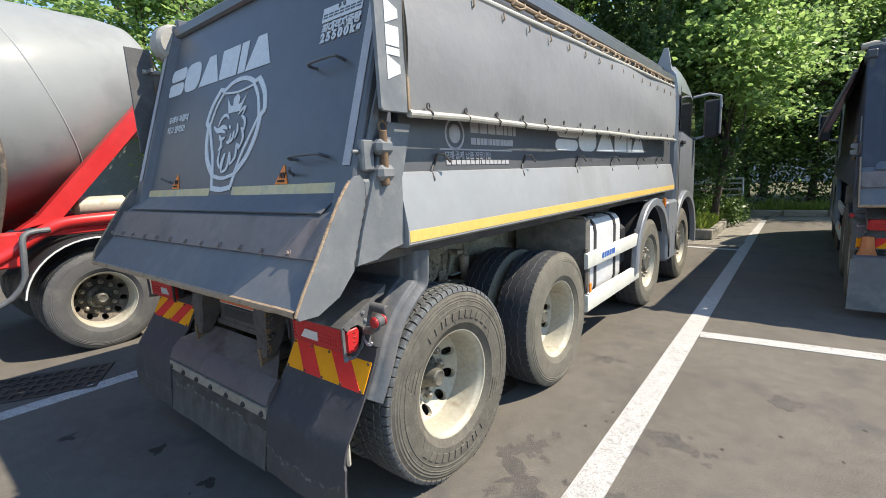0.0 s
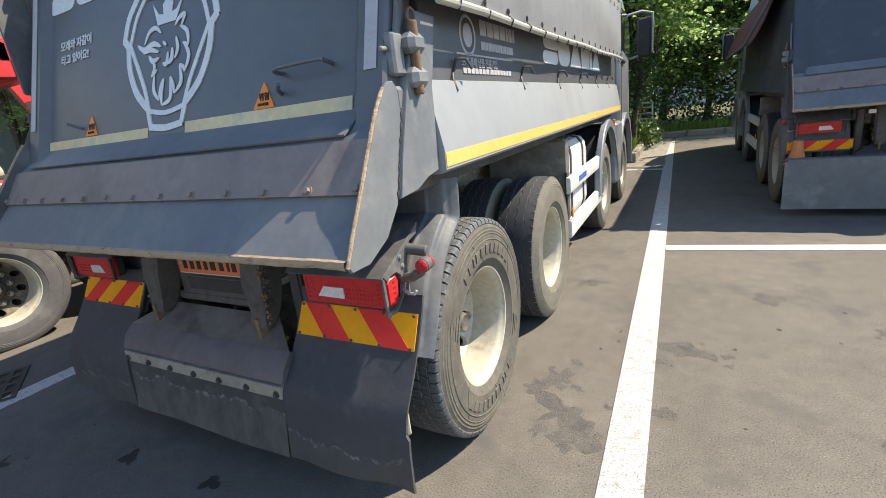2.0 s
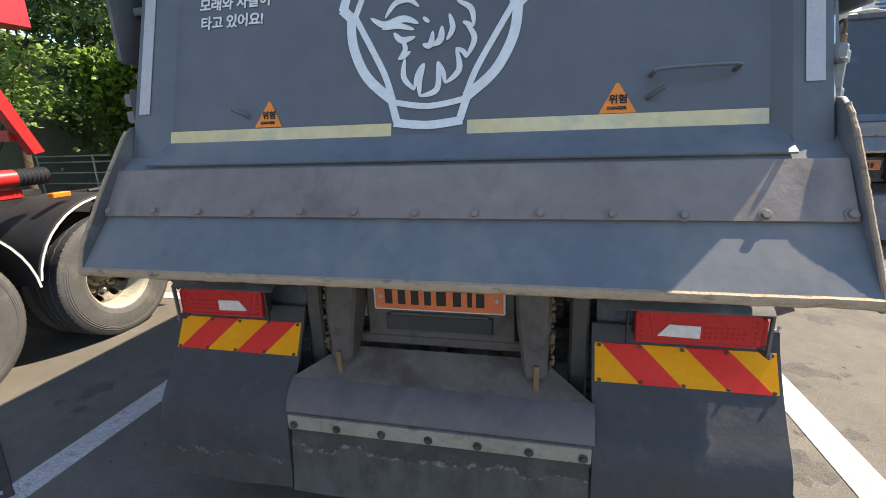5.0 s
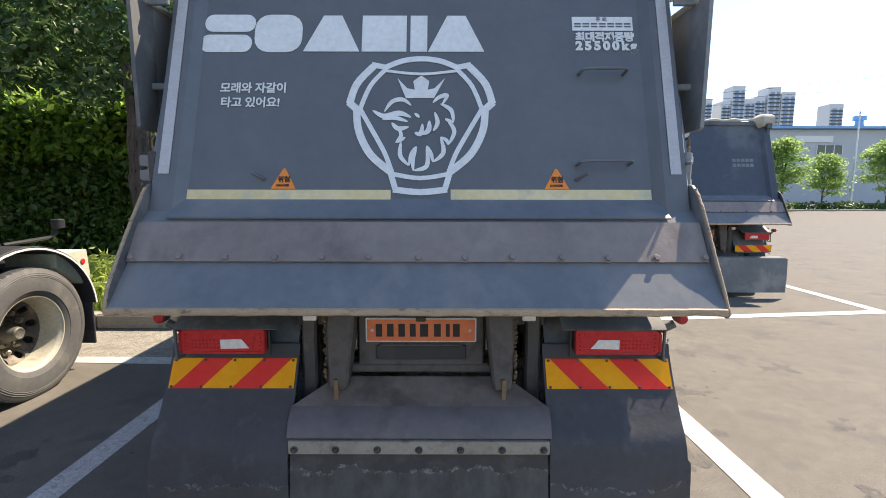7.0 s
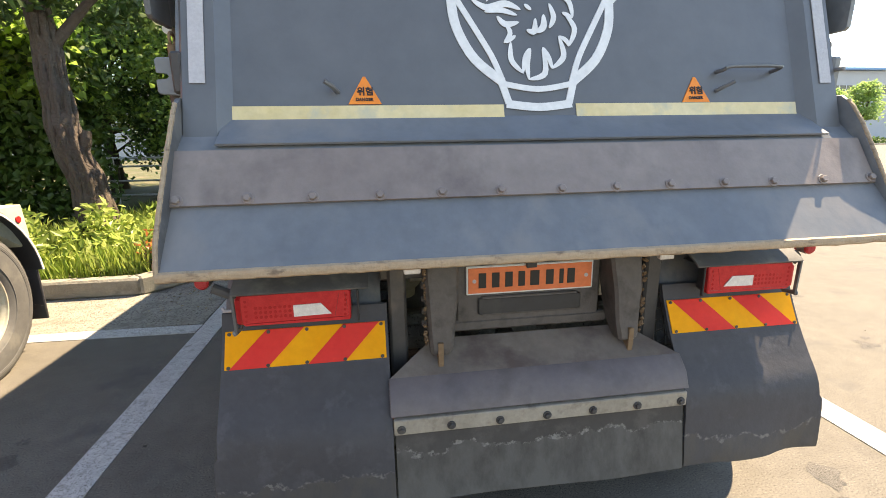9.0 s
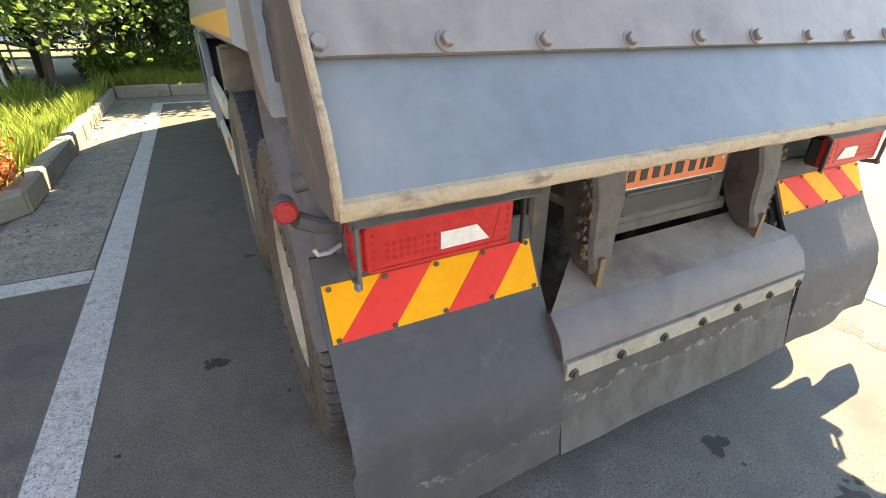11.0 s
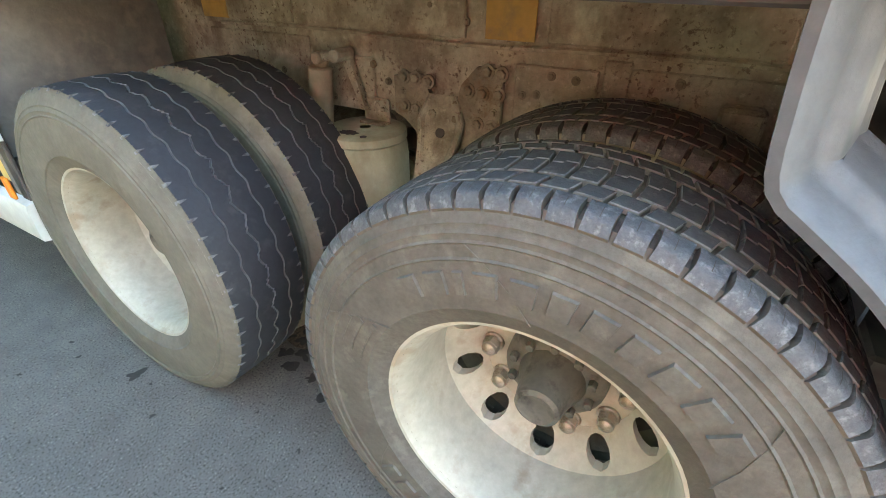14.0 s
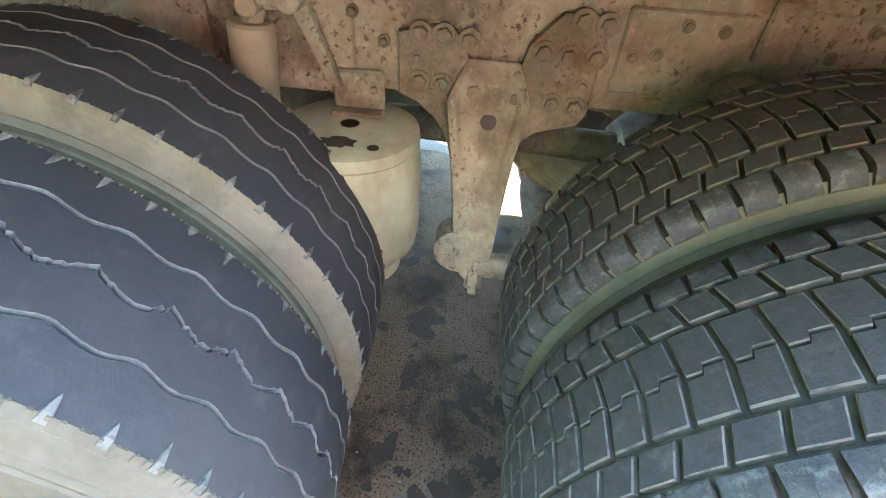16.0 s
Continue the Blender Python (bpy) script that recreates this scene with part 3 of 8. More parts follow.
def rim_mesh(mat_disc, deep=True):
    """A ten-stud wheel: a flange, a barrel and a dished disc with ten hand holes."""
    g = Geo()
    r_in, r_out, rm, rh, nh = 0.186, 0.262, 0.226, 0.030, 10

    def dish(r):
        return -0.058 - (r_out - r) * 1.0 if deep else 0.035 + (r_out - r) * 0.35

    prof = [(0.284, 0.100), (0.299, 0.112), (0.303, 0.120), (0.299, 0.126), (0.291, 0.124), (0.285, 0.112), (0.275, 0.098), (0.270, 0.085)]
    prof += [(0.267, 0.02), (0.264, -0.035), (r_out, dish(r_out))] if deep else [(0.262, 0.055), (r_out, dish(r_out))]
    g.lathe(prof[:6], 72)
    g.mat = 0
    g.lathe(prof[5:], 72)
    g.mat = 0
    g.lathe([(0.284, -0.112), (0.266, -0.10), (0.270, 0.06)], 48)
    g.mat = 1
    for h in range(nh):
        a0, a1 = 2 * math.pi * (h - 0.5) / nh, 2 * math.pi * (h + 0.5) / nh
        am = (a0 + a1) / 2
        edge = [(r_out, a0 + (a1 - a0) * k / 6) for k in range(7)] + [(rm, a1)] + [(r_in, a1 - (a1 - a0) * k / 6) for k in range(7)] + [(rm, a0)]
        n = len(edge)
        vs = [(dish(r), r * math.cos(a), r * math.sin(a)) for r, a in edge]
        cyy, czz = rm * math.cos(am), rm * math.sin(am)
        for depth in (0.0, -0.025):
            for r, a in edge:
                y, z = r * math.cos(a) - cyy, r * math.sin(a) - czz
                d = math.hypot(y, z)
                yy, zz = cyy + y / d * rh, czz + z / d * rh
                vs.append((dish(math.hypot(yy, zz)) + depth, yy, zz))
        g.add(vs, [(b * n + k, b * n + (k + 1) % n, (b + 1) * n + (k + 1) % n, (b + 1) * n + k) for b in (0, 1) for k in range(n)])
    x0 = dish(r_in)
    g.lathe([(r_in, x0), (0.150, x0 - 0.004), (0.110, x0 - 0.002)], 48)
    NUT_X.append(x0 - 0.003)
    me = g.mesh("wheel", [RIM, mat_disc, HUB], 30)
    bm = bmesh.new()
    bm.from_mesh(me)
    bmesh.ops.remove_doubles(bm, verts=[v for v in bm.verts if math.hypot(v.co.y, v.co.z) < 0.24], dist=0.0002)
    bm.to_mesh(me)
    bm.free()
    return me


def nut_mesh():
    g = Geo()
    g.cyl((0, 0, 0), (0.010, 0, 0), 0.027, 18, 0.002)
    g.cyl((0.008, 0, 0), (0.036, 0, 0), 0.0225, 6, 0.004)
    g.lathe([(0.020, 0.034), (0.018, 0.040), (0.012, 0.045), (0.001, 0.047)], 16)
    return g.mesh("wheel_nut", NUTSTEEL, 30)


def hub_bolt_mesh():
    g = Geo()
    g.cyl((-0.09, 0, 0), (-0.070, 0, 0), 0.011, 6, 0.002)
    return g.mesh("hub_bolt", HUB, 30)


def hub_mesh(deep=True):
    g = Geo()
    if deep:
        g.lathe([(0.122, -0.150), (0.118, -0.105), (0.104, -0.093), (0.078, -0.087), (0.060, -0.040), (0.052, 0.0), (0.050, 0.010), (0.040, 0.016), (0.034, 0.012), (0.0, 0.012)], 32)
    else:
        g.lathe([(0.118, 0.03), (0.112, 0.10), (0.095, 0.115), (0.0, 0.118)], 32)
    return g.mesh("hub", HUB, 35)


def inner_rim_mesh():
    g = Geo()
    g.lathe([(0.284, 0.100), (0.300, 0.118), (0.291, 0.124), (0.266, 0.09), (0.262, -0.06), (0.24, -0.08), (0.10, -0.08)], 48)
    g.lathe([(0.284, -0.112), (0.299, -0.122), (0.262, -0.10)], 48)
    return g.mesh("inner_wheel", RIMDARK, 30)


TYRES = {"block": tyre_mesh("block", SIDEWALL), "block_in": tyre_mesh("block", PALEWALL_T), "rib": tyre_mesh("rib", SIDEWALL_RIB), "rib_in": tyre_mesh("rib", PALEWALL_T)}
GREYWALL = material("grey_tyre_sidewall", (0.075, 0.074, 0.074), (0.105, 0.103, 0.100), 5, 0.75, bump=0.08, grain=40, stain=(0.13, 0.125, 0.115), amount=0.25, stain_scale=5)
TYRES["grey"] = TYRES["grey_in"] = tyre_mesh("rib", GREYWALL)
NUT_X = []
RIMS = {"deep": rim_mesh(RIM), "dark": rim_mesh(RIMDARK), "front": rim_mesh(ALU, False)}
HUBS = {"deep": hub_mesh(), "front": hub_mesh(False)}
INNER, NUT, HUBBOLT = inner_rim_mesh(), nut_mesh(), hub_bolt_mesh()
WHEEL_Z = 0.510


def wheel(truck, s, y, tyre, rim, x=1.045, spin=0.0):
    """One wheel: the disc with its tyre and hub. s is the side of the truck."""
    t = Matrix.Translation((s * x, y, WHEEL_Z)) @ (Matrix() if s > 0 else Matrix.Rotation(math.pi, 4, "Z"))
    w = part("wheel", RIMS[rim], None, truck)
    w.matrix_local = t @ Matrix.Rotation(spin, 4, "X")
    ty = part("tyre", TYRES[tyre], None, w)
    ty.matrix_local = Matrix.Rotation(-spin, 4, "X")
    part("hub", HUBS["front" if rim == "front" else "deep"], None, w)
    for i in range(10):
        a = 2 * math.pi * (i + 0.5) / 10
        nut = part("wheel_nut", NUT, None, w)
        nut.matrix_local = Matrix.Translation((NUT_X[("deep", "dark", "front").index(rim)], 0.163 * math.cos(a), 0.163 * math.sin(a)))
        if rim != "front":
            a = 2 * math.pi * i / 10
            nut = part("hub_bolt", HUBBOLT, None, w)
            nut.matrix_local = Matrix.Translation((0, 0.094 * math.cos(a), 0.094 * math.sin(a)))


def inner_wheel(truck, s, y, tyre, x=0.70):
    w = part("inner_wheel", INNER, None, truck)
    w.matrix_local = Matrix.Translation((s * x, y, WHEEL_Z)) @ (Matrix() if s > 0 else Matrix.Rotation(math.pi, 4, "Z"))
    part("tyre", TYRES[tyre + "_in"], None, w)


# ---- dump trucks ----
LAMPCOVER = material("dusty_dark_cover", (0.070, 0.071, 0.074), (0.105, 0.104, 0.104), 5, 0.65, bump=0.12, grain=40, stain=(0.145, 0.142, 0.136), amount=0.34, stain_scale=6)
DAMPER = material("dusty_brown_damper", (0.27, 0.215, 0.155), (0.34, 0.28, 0.21), 6, 0.85, bump=0.2)
TG_Y, TG_Z, TG_S = 0.36, 1.61, 0.314


def gate_y(z):
    """The rear face of the leaning tailgate at a height."""
    return TG_Y + TG_S * (z - TG_Z)


def on_gate(g, poly, lift=0.002, th=0.002):
    """A thin flat shape (x, z) on the tailgate."""
    n = len(poly)
    vs = [(x, gate_y(z) - lift - th, z) for x, z in poly] + [(x, gate_y(z) - lift + 0.001, z) for x, z in poly]
    g.add(vs, [tuple(range(n)), tuple(range(n, 2 * n))[::-1]] + [(i, (i + 1) % n, n + (i + 1) % n, n + i) for i in range(n)])


def ribbon(g, pts, w, lift=0.002, th=0.002, closed=False):
    """One painted line of width w through points (x, z) on the tailgate."""
    n = len(pts)
    left, right = [], []
    for i in range(n):
        p, q = pts[(i - 1) % n if closed else max(i - 1, 0)], pts[(i + 1) % n if closed else min(i + 1, n - 1)]
        d = math.hypot(q[0] - p[0], q[1] - p[1]) or 1
        nx, nz = -(q[1] - p[1]) / d * w / 2, (q[0] - p[0]) / d * w / 2
        left.append((pts[i][0] + nx, pts[i][1] + nz))
        right.append((pts[i][0] - nx, pts[i][1] - nz))
    vs = [(x, gate_y(z) - lift - th, z) for x, z in left + right] + [(x, gate_y(z) + 0.001, z) for x, z in left + right]
    fs = []
    for i in range(n if closed else n - 1):
        j = (i + 1) % n
        fs += [(i, j, n + j, n + i), (i, j, 2 * n + j, 2 * n + i), (n + i, n + j, 3 * n + j, 3 * n + i)]
    g.add(vs, fs)


def curve(pts, k=6):
    """Points of a smooth line through the given ones."""
    res = []
    for i in range(len(pts) - 1):
        p0, p1, p2, p3 = pts[max(i - 1, 0)], pts[i], pts[i + 1], pts[min(i + 2, len(pts) - 1)]
        for j in range(k):
            t = j / k
            res.append(tuple(0.5 * (2 * b + (c - a) * t + (2 * a - 5 * b + 4 * c - d) * t * t + (3 * b - a - 3 * c + d) * t ** 3) for a, b, c, d in zip(p0, p1, p2, p3)))
    return res + [pts[-1]]


def lettering(name, body, size, m, mat, parent=None, label="", spacing=1.0, bold=0.0):
    """Words in the built-in font as a thin mesh, at the pose m."""
    c = bpy.data.curves.new(name, "FONT")
    c.body, c.size, c.extrude, c.space_character, c.offset = body, size, 0.0012, spacing, bold
    tmp = new("text", c)
    me = bpy.data.meshes.new_from_object(tmp)
    bpy.data.objects.remove(tmp)
    me.materials.clear()
    me.materials.append(mat)
    ob = new(name, me)
    ob.parent = parent
    ob.matrix_local = m
    return tagged(ob, label)


def gate_pose(x, z, lift=0.004):
    return Matrix.Translation((x, gate_y(z) - lift, z)) @ Matrix.Rotation(radians(90) - math.atan(TG_S), 4, "X")


def bed(tr, side_paint, gate_paint, low_paint, wide=True):
    """The tipper body with its tailgate and sloping rear apron."""
    top = 2.66
    g = Geo()
    g.box(-1.145, 1.145, 0.40, 5.6, 1.27, 1.33)
    g.box(-1.145, 1.145, 0.40, 0.42, 1.33, 1.60)
    g.box(-1.15, 1.15, 5.56, 5.62, 1.30, 2.80)
    body = part("bed_floor", g, DARKSTEEL, tr)
    for s in (1, -1):
        g = Geo()
        g.box(s * 1.135, s * 1.185, 0.62, 5.62, 1.64, top)
        part("bed_side", g, side_paint, tr)
        g = Geo()
        g.prism([(s * 1.186, 1.665), (s * 1.205, 1.66), (s * 1.252, 1.418), (s * 1.252, 1.34), (s * 1.225, 1.325), (s * 1.14, 1.325), (s * 1.14, 1.665)], 0.575 if s > 0 else 0.50, 5.60, "y")
        part("lower_panel", g, low_paint, tr, "pale grey sloping lower side panel")
        g = Geo()
        g.box(s * 1.2525, s * 1.2545, 0.58 if s > 0 else 0.505, 5.595, 1.350, 1.402, 0.0005)
        if wide:
            part("reflective_stripe", g, YELLOW, tr, "yellow reflective stripe")
        g = Geo()
        g.box(s * 1.12, s * 1.21, 0.60, 5.66, top, top + 0.09, 0.012)
        g.box(s * 1.06, s * 1.10, 0.70, 5.66, top + 0.08, top + 0.20, 0.01)
        part("top_rail", g, side_paint, tr)
        g = Geo()
        foot = [(0.580, 1.640), (0.572, 1.345), (0.478, 1.330), (0.40, 1.300), (0.289, 1.292)] if s > 0 else [(0.490, 1.338), (0.470, 1.306), (0.445, 1.284), (0.405, 1.265), (0.345, 1.247), (0.289, 1.234)]
        g.prism([(0.649, 1.872), (0.60, 1.70), *foot, (0.33, 1.43), (0.40, 1.62), (0.51, 1.875)], s * 1.16, s * 1.228, "x", 0.004)
        part("corner_post", g, GREY if wide else low_paint, tr)
        g = Geo()
        if s > 0:
            fore, low, wx = [(0.170, 1.446), (0.112, 1.346), (0.055, 1.252), (0.0, 1.152)], [(0.01, 1.136), (0.095, 1.134), (0.202, 1.184), (0.286, 1.275)], 1.198
        else:
            # bent a little: its rear edge bellies out and its foot is tucked up
            fore, low, wx = [(0.158, 1.447), (0.093, 1.350), (0.034, 1.258), (0.016, 1.215), (0.005, 1.172), (0.008, 1.150)], [(0.020, 1.140), (0.095, 1.136), (0.190, 1.150), (0.268, 1.205), (0.288, 1.262)], 1.190
        g.prism([(0.366, 1.640), (0.350, 1.655), (0.325, 1.653), (0.300, 1.635), (0.272, 1.602), (0.232, 1.548), *fore, *low, (0.385, 1.58)], s * wx, s * (wx + 0.015), "x", 0.003)
        # the left wing's shade is put into its colour by a darker material
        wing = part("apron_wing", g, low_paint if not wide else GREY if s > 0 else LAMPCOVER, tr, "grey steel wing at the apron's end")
        g = Geo()
        # ragged worn edge, fine steps along it
        edge = curve([(0.300, 1.635), (0.272, 1.602), (0.232, 1.548), *fore], 9)
        g.tube([(s * (wx + 0.0075 + 0.0012 * noise.noise((b * 60, 2, s))), a - 0.001 + 0.0022 * noise.noise((b * 95, s, 5)), b) for a, b in edge], [0.0072 + 0.0016 * noise.noise((b * 70, 8, s)) for a, b in edge], 8)
        part("worn_edge", g, EDGE, wing)
        g = Geo()
        g.tube([(s * (wx + 0.0155), 0.385 - 0.095 * i / 14 + 0.002 * (-1) ** i, 1.575 - 0.285 * i / 14) for i in range(15)], [0.006 + 0.002 * (i % 2) for i in range(15)], 6)
        part("weld_seam", g, DARKSTEEL, wing)
        # hinge with its pin
        g = Geo()
        g.box(s * 1.185, s * 1.222, 0.365, 0.43, 1.67, 1.80, 0.008)
        g.box(s * 1.20, s * 1.262, 0.42, 0.515, 1.735, 1.80, 0.018)
        g.box(s * 1.20, s * 1.262, 0.42, 0.515, 1.63, 1.695, 0.018)
        g.box(s * 1.18, s * 1.215, 0.36, 0.50, 1.56, 1.64, 0.012)
        # lighter grey on the right paints in the sunlight that falls on this hinge
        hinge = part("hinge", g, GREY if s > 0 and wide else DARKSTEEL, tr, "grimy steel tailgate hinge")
        if s > 0:
            g = Geo()
            g.cyl((1.196, 0.42, 1.752), (1.196, 0.328, 1.750), 0.008, 12)
            part("stop_pin", g, GREY, hinge)
        if s < 0:
            g = Geo()
            g.prism([(-1.19, 1.665), (-1.275, 1.672), (-1.282, 1.680), (-1.282, 1.716), (-1.245, 1.718), (-1.238, 1.728), (-1.245, 1.738), (-1.280, 1.740), (-1.280, 1.778), (-1.272, 1.786), (-1.19, 1.786)], 0.400, 0.416, "y", 0.003)
            part("fork_plate", g, GREY, hinge, "grey slotted fork plate")
        g = Geo()
        g.cyl((s * 1.24, 0.465, 1.61), (s * 1.24, 0.465, 1.835), 0.017, 14)
        g.tube([(s * 1.24, 0.465 + 0.022 * math.cos(t), 1.85 + 0.022 * math.sin(t)) for t in [i * math.pi / 6 for i in range(13)]], 0.005, 6)
        part("hinge_pin", g, DARKRUST, hinge)
        g = Geo()
        g.prism([(gate_y(1.72) - 0.02, 1.72), (gate_y(1.74), 1.71), (gate_y(2.02) + 0.03, 2.02), (gate_y(2.06), 2.07)], s * 1.20, s * 1.212, "x")
        part("gusset", g, GREY, tr)
    # tailgate
    g = Geo()
    z0, z1 = 1.585, 2.73
    g.prism([(gate_y(z0), z0), (gate_y(z1), z1), (gate_y(z1) + 0.07, z1), (gate_y(z0) + 0.07, z0)], -1.07, 1.07, "x")
    gate = part("tailgate", g, gate_paint, tr, "dark navy steel tailgate leaning forwards")
    for s in (1, -1):
        g = Geo()
        g.prism([(s * 1.045, 0), (s * 1.085, -0.042), (s * 1.185, -0.042), (s * 1.195, -0.03), (s * 1.195, 0.09), (s * 1.05, 0.09)], 0, 1, "z")
        g.v = [(x, y + gate_y(1.49 + z * 1.25), 1.49 + z * 1.25) for x, y, z in g.v]
        part("gate_post", g, gate_paint, gate)
        g = Geo()
        g.tube([(s * 1.06, gate_y(1.56) - 0.005, 1.56), (s * 1.10, gate_y(1.51) - 0.045, 1.50)], 0.008, 6)
        part("weld_seam", g, APRON, gate)
    g = Geo()
    g.box(-1.2, 1.2, gate_y(2.73) - 0.03, gate_y(2.73) + 0.12, 2.72, 2.80, 0.015)
    part("gate_head", g, gate_paint, gate)
    for s in (1, -1) if wide else ():
        g = Geo()
        y, z = 0.70, 2.70
        prof = [(0.02, 0.0), (0.11, 0.005), (0.135, 0.03), (0.138, 0.12), (0.125, 0.17), (0.05, 0.18)]
        g.lathe([(r, s * (1.10 + a)) for r, a in prof], 20, (0, y, z), "x")
        part("tarp_roll_end", g, material("roll_end", (0.30, 0.29, 0.27), (0.40, 0.38, 0.34), 6, 0.7), tr)
    # apron
    apron_path = [(0.385, 1.605), (0.372, 1.585), (0.25, 1.486), (0.154, 1.33), (0.012, 1.166)]
    g = Geo()
    g.prism(sheet(apron_path, 0.02), -1.2, 1.2, "x")
    ap = part("apron", g, APRON, tr, "blue-grey sloping rear apron with scuffed paint")
    g = Geo()
    g.prism(sheet([(0.229, 1.491), (0.134, 1.336)], 0.009), -1.192, 1.192, "x", 0.002)
    pl = part("wear_plate", g, STEEL, ap, "rust-brown bolted wear plate")
    # added dark sheet: the shade below the apron is put into its colour
    g = Geo()
    g.prism(sheet([(0.02, 1.157), (0.28, 1.235)], 0.012), -1.15, 1.15, "x")
    part("apron_underside", g, DARKSTEEL, ap)
    g = Geo()
    g.prism(sheet([(0.371, 1.600), (0.300, 1.544), (0.238, 1.5085)], 0.007), -1.078, 1.078, "x", 0.001)
    part("fold_plate", g, APRON, ap, "scuffed blue-grey fold above the wear plate")
    for i in range(13):
        g = Geo()
        x = -1.172 + 2.344 * i / 12 + 0.004 * math.sin(i * 2.3)
        bolt(g, (x, 0.1390, 1.352 + 0.002 * math.sin(i * 1.7)), (0, -0.86, 0.51), 0.0125, 0.013)
        part("bolt", g, STEEL, pl)
    g = Geo()
    rows = []
    for i in range(301):
        x = -1.2 + 2.4 * i / 300
        w = 0.004 * noise.noise((x * 5, 0, 1)) + 0.003 * noise.noise((x * 19, 3, 1))
        up = 0.004 * max(0.0, noise.noise((x * 11, 6, 2))) + 0.003 * noise.noise((x * 42, 1, 7))
        rows.append([(x, 0.024 + up, 1.1895 + up * 1.155), (x, 0.012, 1.1775), (x, -0.003, 1.172 + w * 0.4), (x, -0.007, 1.163), (x, -0.005, 1.150 + w), (x, 0.004, 1.1445 + w), (x, 0.04, 1.150)])
    g.grid(rows)
    part("lip_edge", g, EDGE, ap, "worn bare steel lip edge")
    return body, gate, ap


def rear_end(tr, flap="two"):
    """Lamps, striped boards, mudguards, flaps, underrun bar, plate and brackets under the apron."""
    edge_path = [(0.757, 1.285), (0.756, 1.262), (0.752, 1.21), (0.747, 1.16), (0.743, 1.135), (0.738, 1.120), (0.726, 1.106), (0.71, 1.095)] + curve([(0.68, 1.074), (0.63, 1.036), (0.575, 0.982), (0.525, 0.912), (0.482, 0.82), (0.438, 0.728), (0.392, 0.648)], 5)
    normals = []
    for i, p in enumerate(edge_path):
        q, r = edge_path[max(i - 1, 0)], edge_path[min(i + 1, len(edge_path) - 1)]
        d = math.hypot(r[0] - q[0], r[1] - q[1])
        normals.append(((r[1] - q[1]) / d, -(r[0] - q[0]) / d))
    for s in (1, -1):
        # a moulded sheet: a flat outer band, a step up and a wide back
        section = [(1.197, -0.012), (1.200, 0.0), (1.198, 0.004), (1.168, 0.026), (1.163, 0.029), (1.159, 0.036), (1.154, 0.047), (1.149, 0.051), (1.100, 0.066), (1.093, 0.068), (1.087, 0.074), (1.08, 0.076), (1.03, 0.070), (0.98, 0.064), (0.60, 0.056)]
        section += [(0.60, 0.048), (0.98, 0.054), (1.09, 0.058), (1.145, 0.036), (1.190, -0.002), (1.191, -0.012), (1.197, -0.012)]
        g = Geo()
        g.grid([[(s * x, p[0] + n[0] * o, p[1] + n[1] * o) for x, o in section] for p, n in zip(edge_path, normals)])
        part("mudguard", g, FENDER, tr, "weathered grey plastic mudguard")
        # cover over the rear lamp: a top sheet and a cut-out side plate
        g = Geo()
        g.prism(sheet([(0.276, 1.008), (0.29, 1.020), (0.40, 1.072), (0.552, 1.145)], 0.008), s * 0.64, s * 1.106, "x")
        g.prism([(0.282, 1.014), (0.40, 1.070), (0.550, 1.143), (0.535, 1.108), (0.478, 1.094), (0.462, 1.06), (0.440, 1.0), (0.446, 0.955), (0.402, 0.945), (0.392, 0.985), (0.365, 1.006), (0.325, 1.003), (0.306, 0.988)], s * 1.097, s * 1.108, "x", 0.002)
        g.prism([(0.276, 1.012), (0.290, 1.002), (0.292, 0.878), (0.335, 0.866), (0.385, 0.903), (0.395, 0.95), (0.404, 0.945), (0.392, 0.894), (0.340, 0.855), (0.281, 0.862)], s * 1.098, s * 1.107, "x", 0.002)
        cover = part("lamp_cover", g, LAMPCOVER, tr, "dusty grey lamp cover plate")
        for y, z in ((0.398, 1.052), (0.409, 1.014), (0.412, 0.972), (0.288, 0.868)):
            g = Geo()
            bolt(g, (s * 1.108, y, z), (s, 0, 0), 0.0075, 0.007)
            part("bolt", g, GREY, cover)
        g = Geo()
        g.cyl((s * 1.06, 0.452, 1.072), (s * 1.185, 0.473, 1.056), 0.0215, 20, 0.004)
        part("end_peg", g, LAMPCOVER, tr, "grey steel end peg")
        g = Geo()
        g.prism([(0.43, 0.95), (0.405, 0.72), (0.365, 0.70), (0.395, 0.88)], s * 1.105, s * 1.118, "x")
        part("guard_stay", g, FENDER, tr)
        g = Geo()
        g.tube(curve([(s * 0.98, 0.600, 1.100), (s * 1.04, 0.575, 1.118), (s * 1.068, 0.548, 1.112), (s * 1.06, 0.52, 1.085), (s * 1.01, 0.50, 1.04), (s * 0.96, 0.47, 1.0)], 6), 0.0075, 8)
        part("lamp_cable", g, RIMDARK, cover, "grimy brown lamp cable")
        # outline marker lamp on a rubber arm
        g = Geo()
        g.tube([(s * 1.10, 0.42, 0.965), (s * 1.15, 0.405, 0.975), (s * 1.20, 0.392, 1.005)], 0.019, 10)
        g.cyl((s * 1.221, 0.368, 1.034), (s * 1.221, 0.404, 1.036), 0.0262, 20, 0.003)
        arm = part("marker_lamp", g, LAMPCOVER, tr)
        for y0, y1 in ((0.353, 0.372), (0.401, 0.420)):
            g = Geo()
            g.cyl((s * 1.221, y0, 1.034), (s * 1.221, y1, 1.035), 0.0245, 20, 0.006)
            part("marker_lens", g, MARKER, arm, "red round marker lens")
        g = Geo()
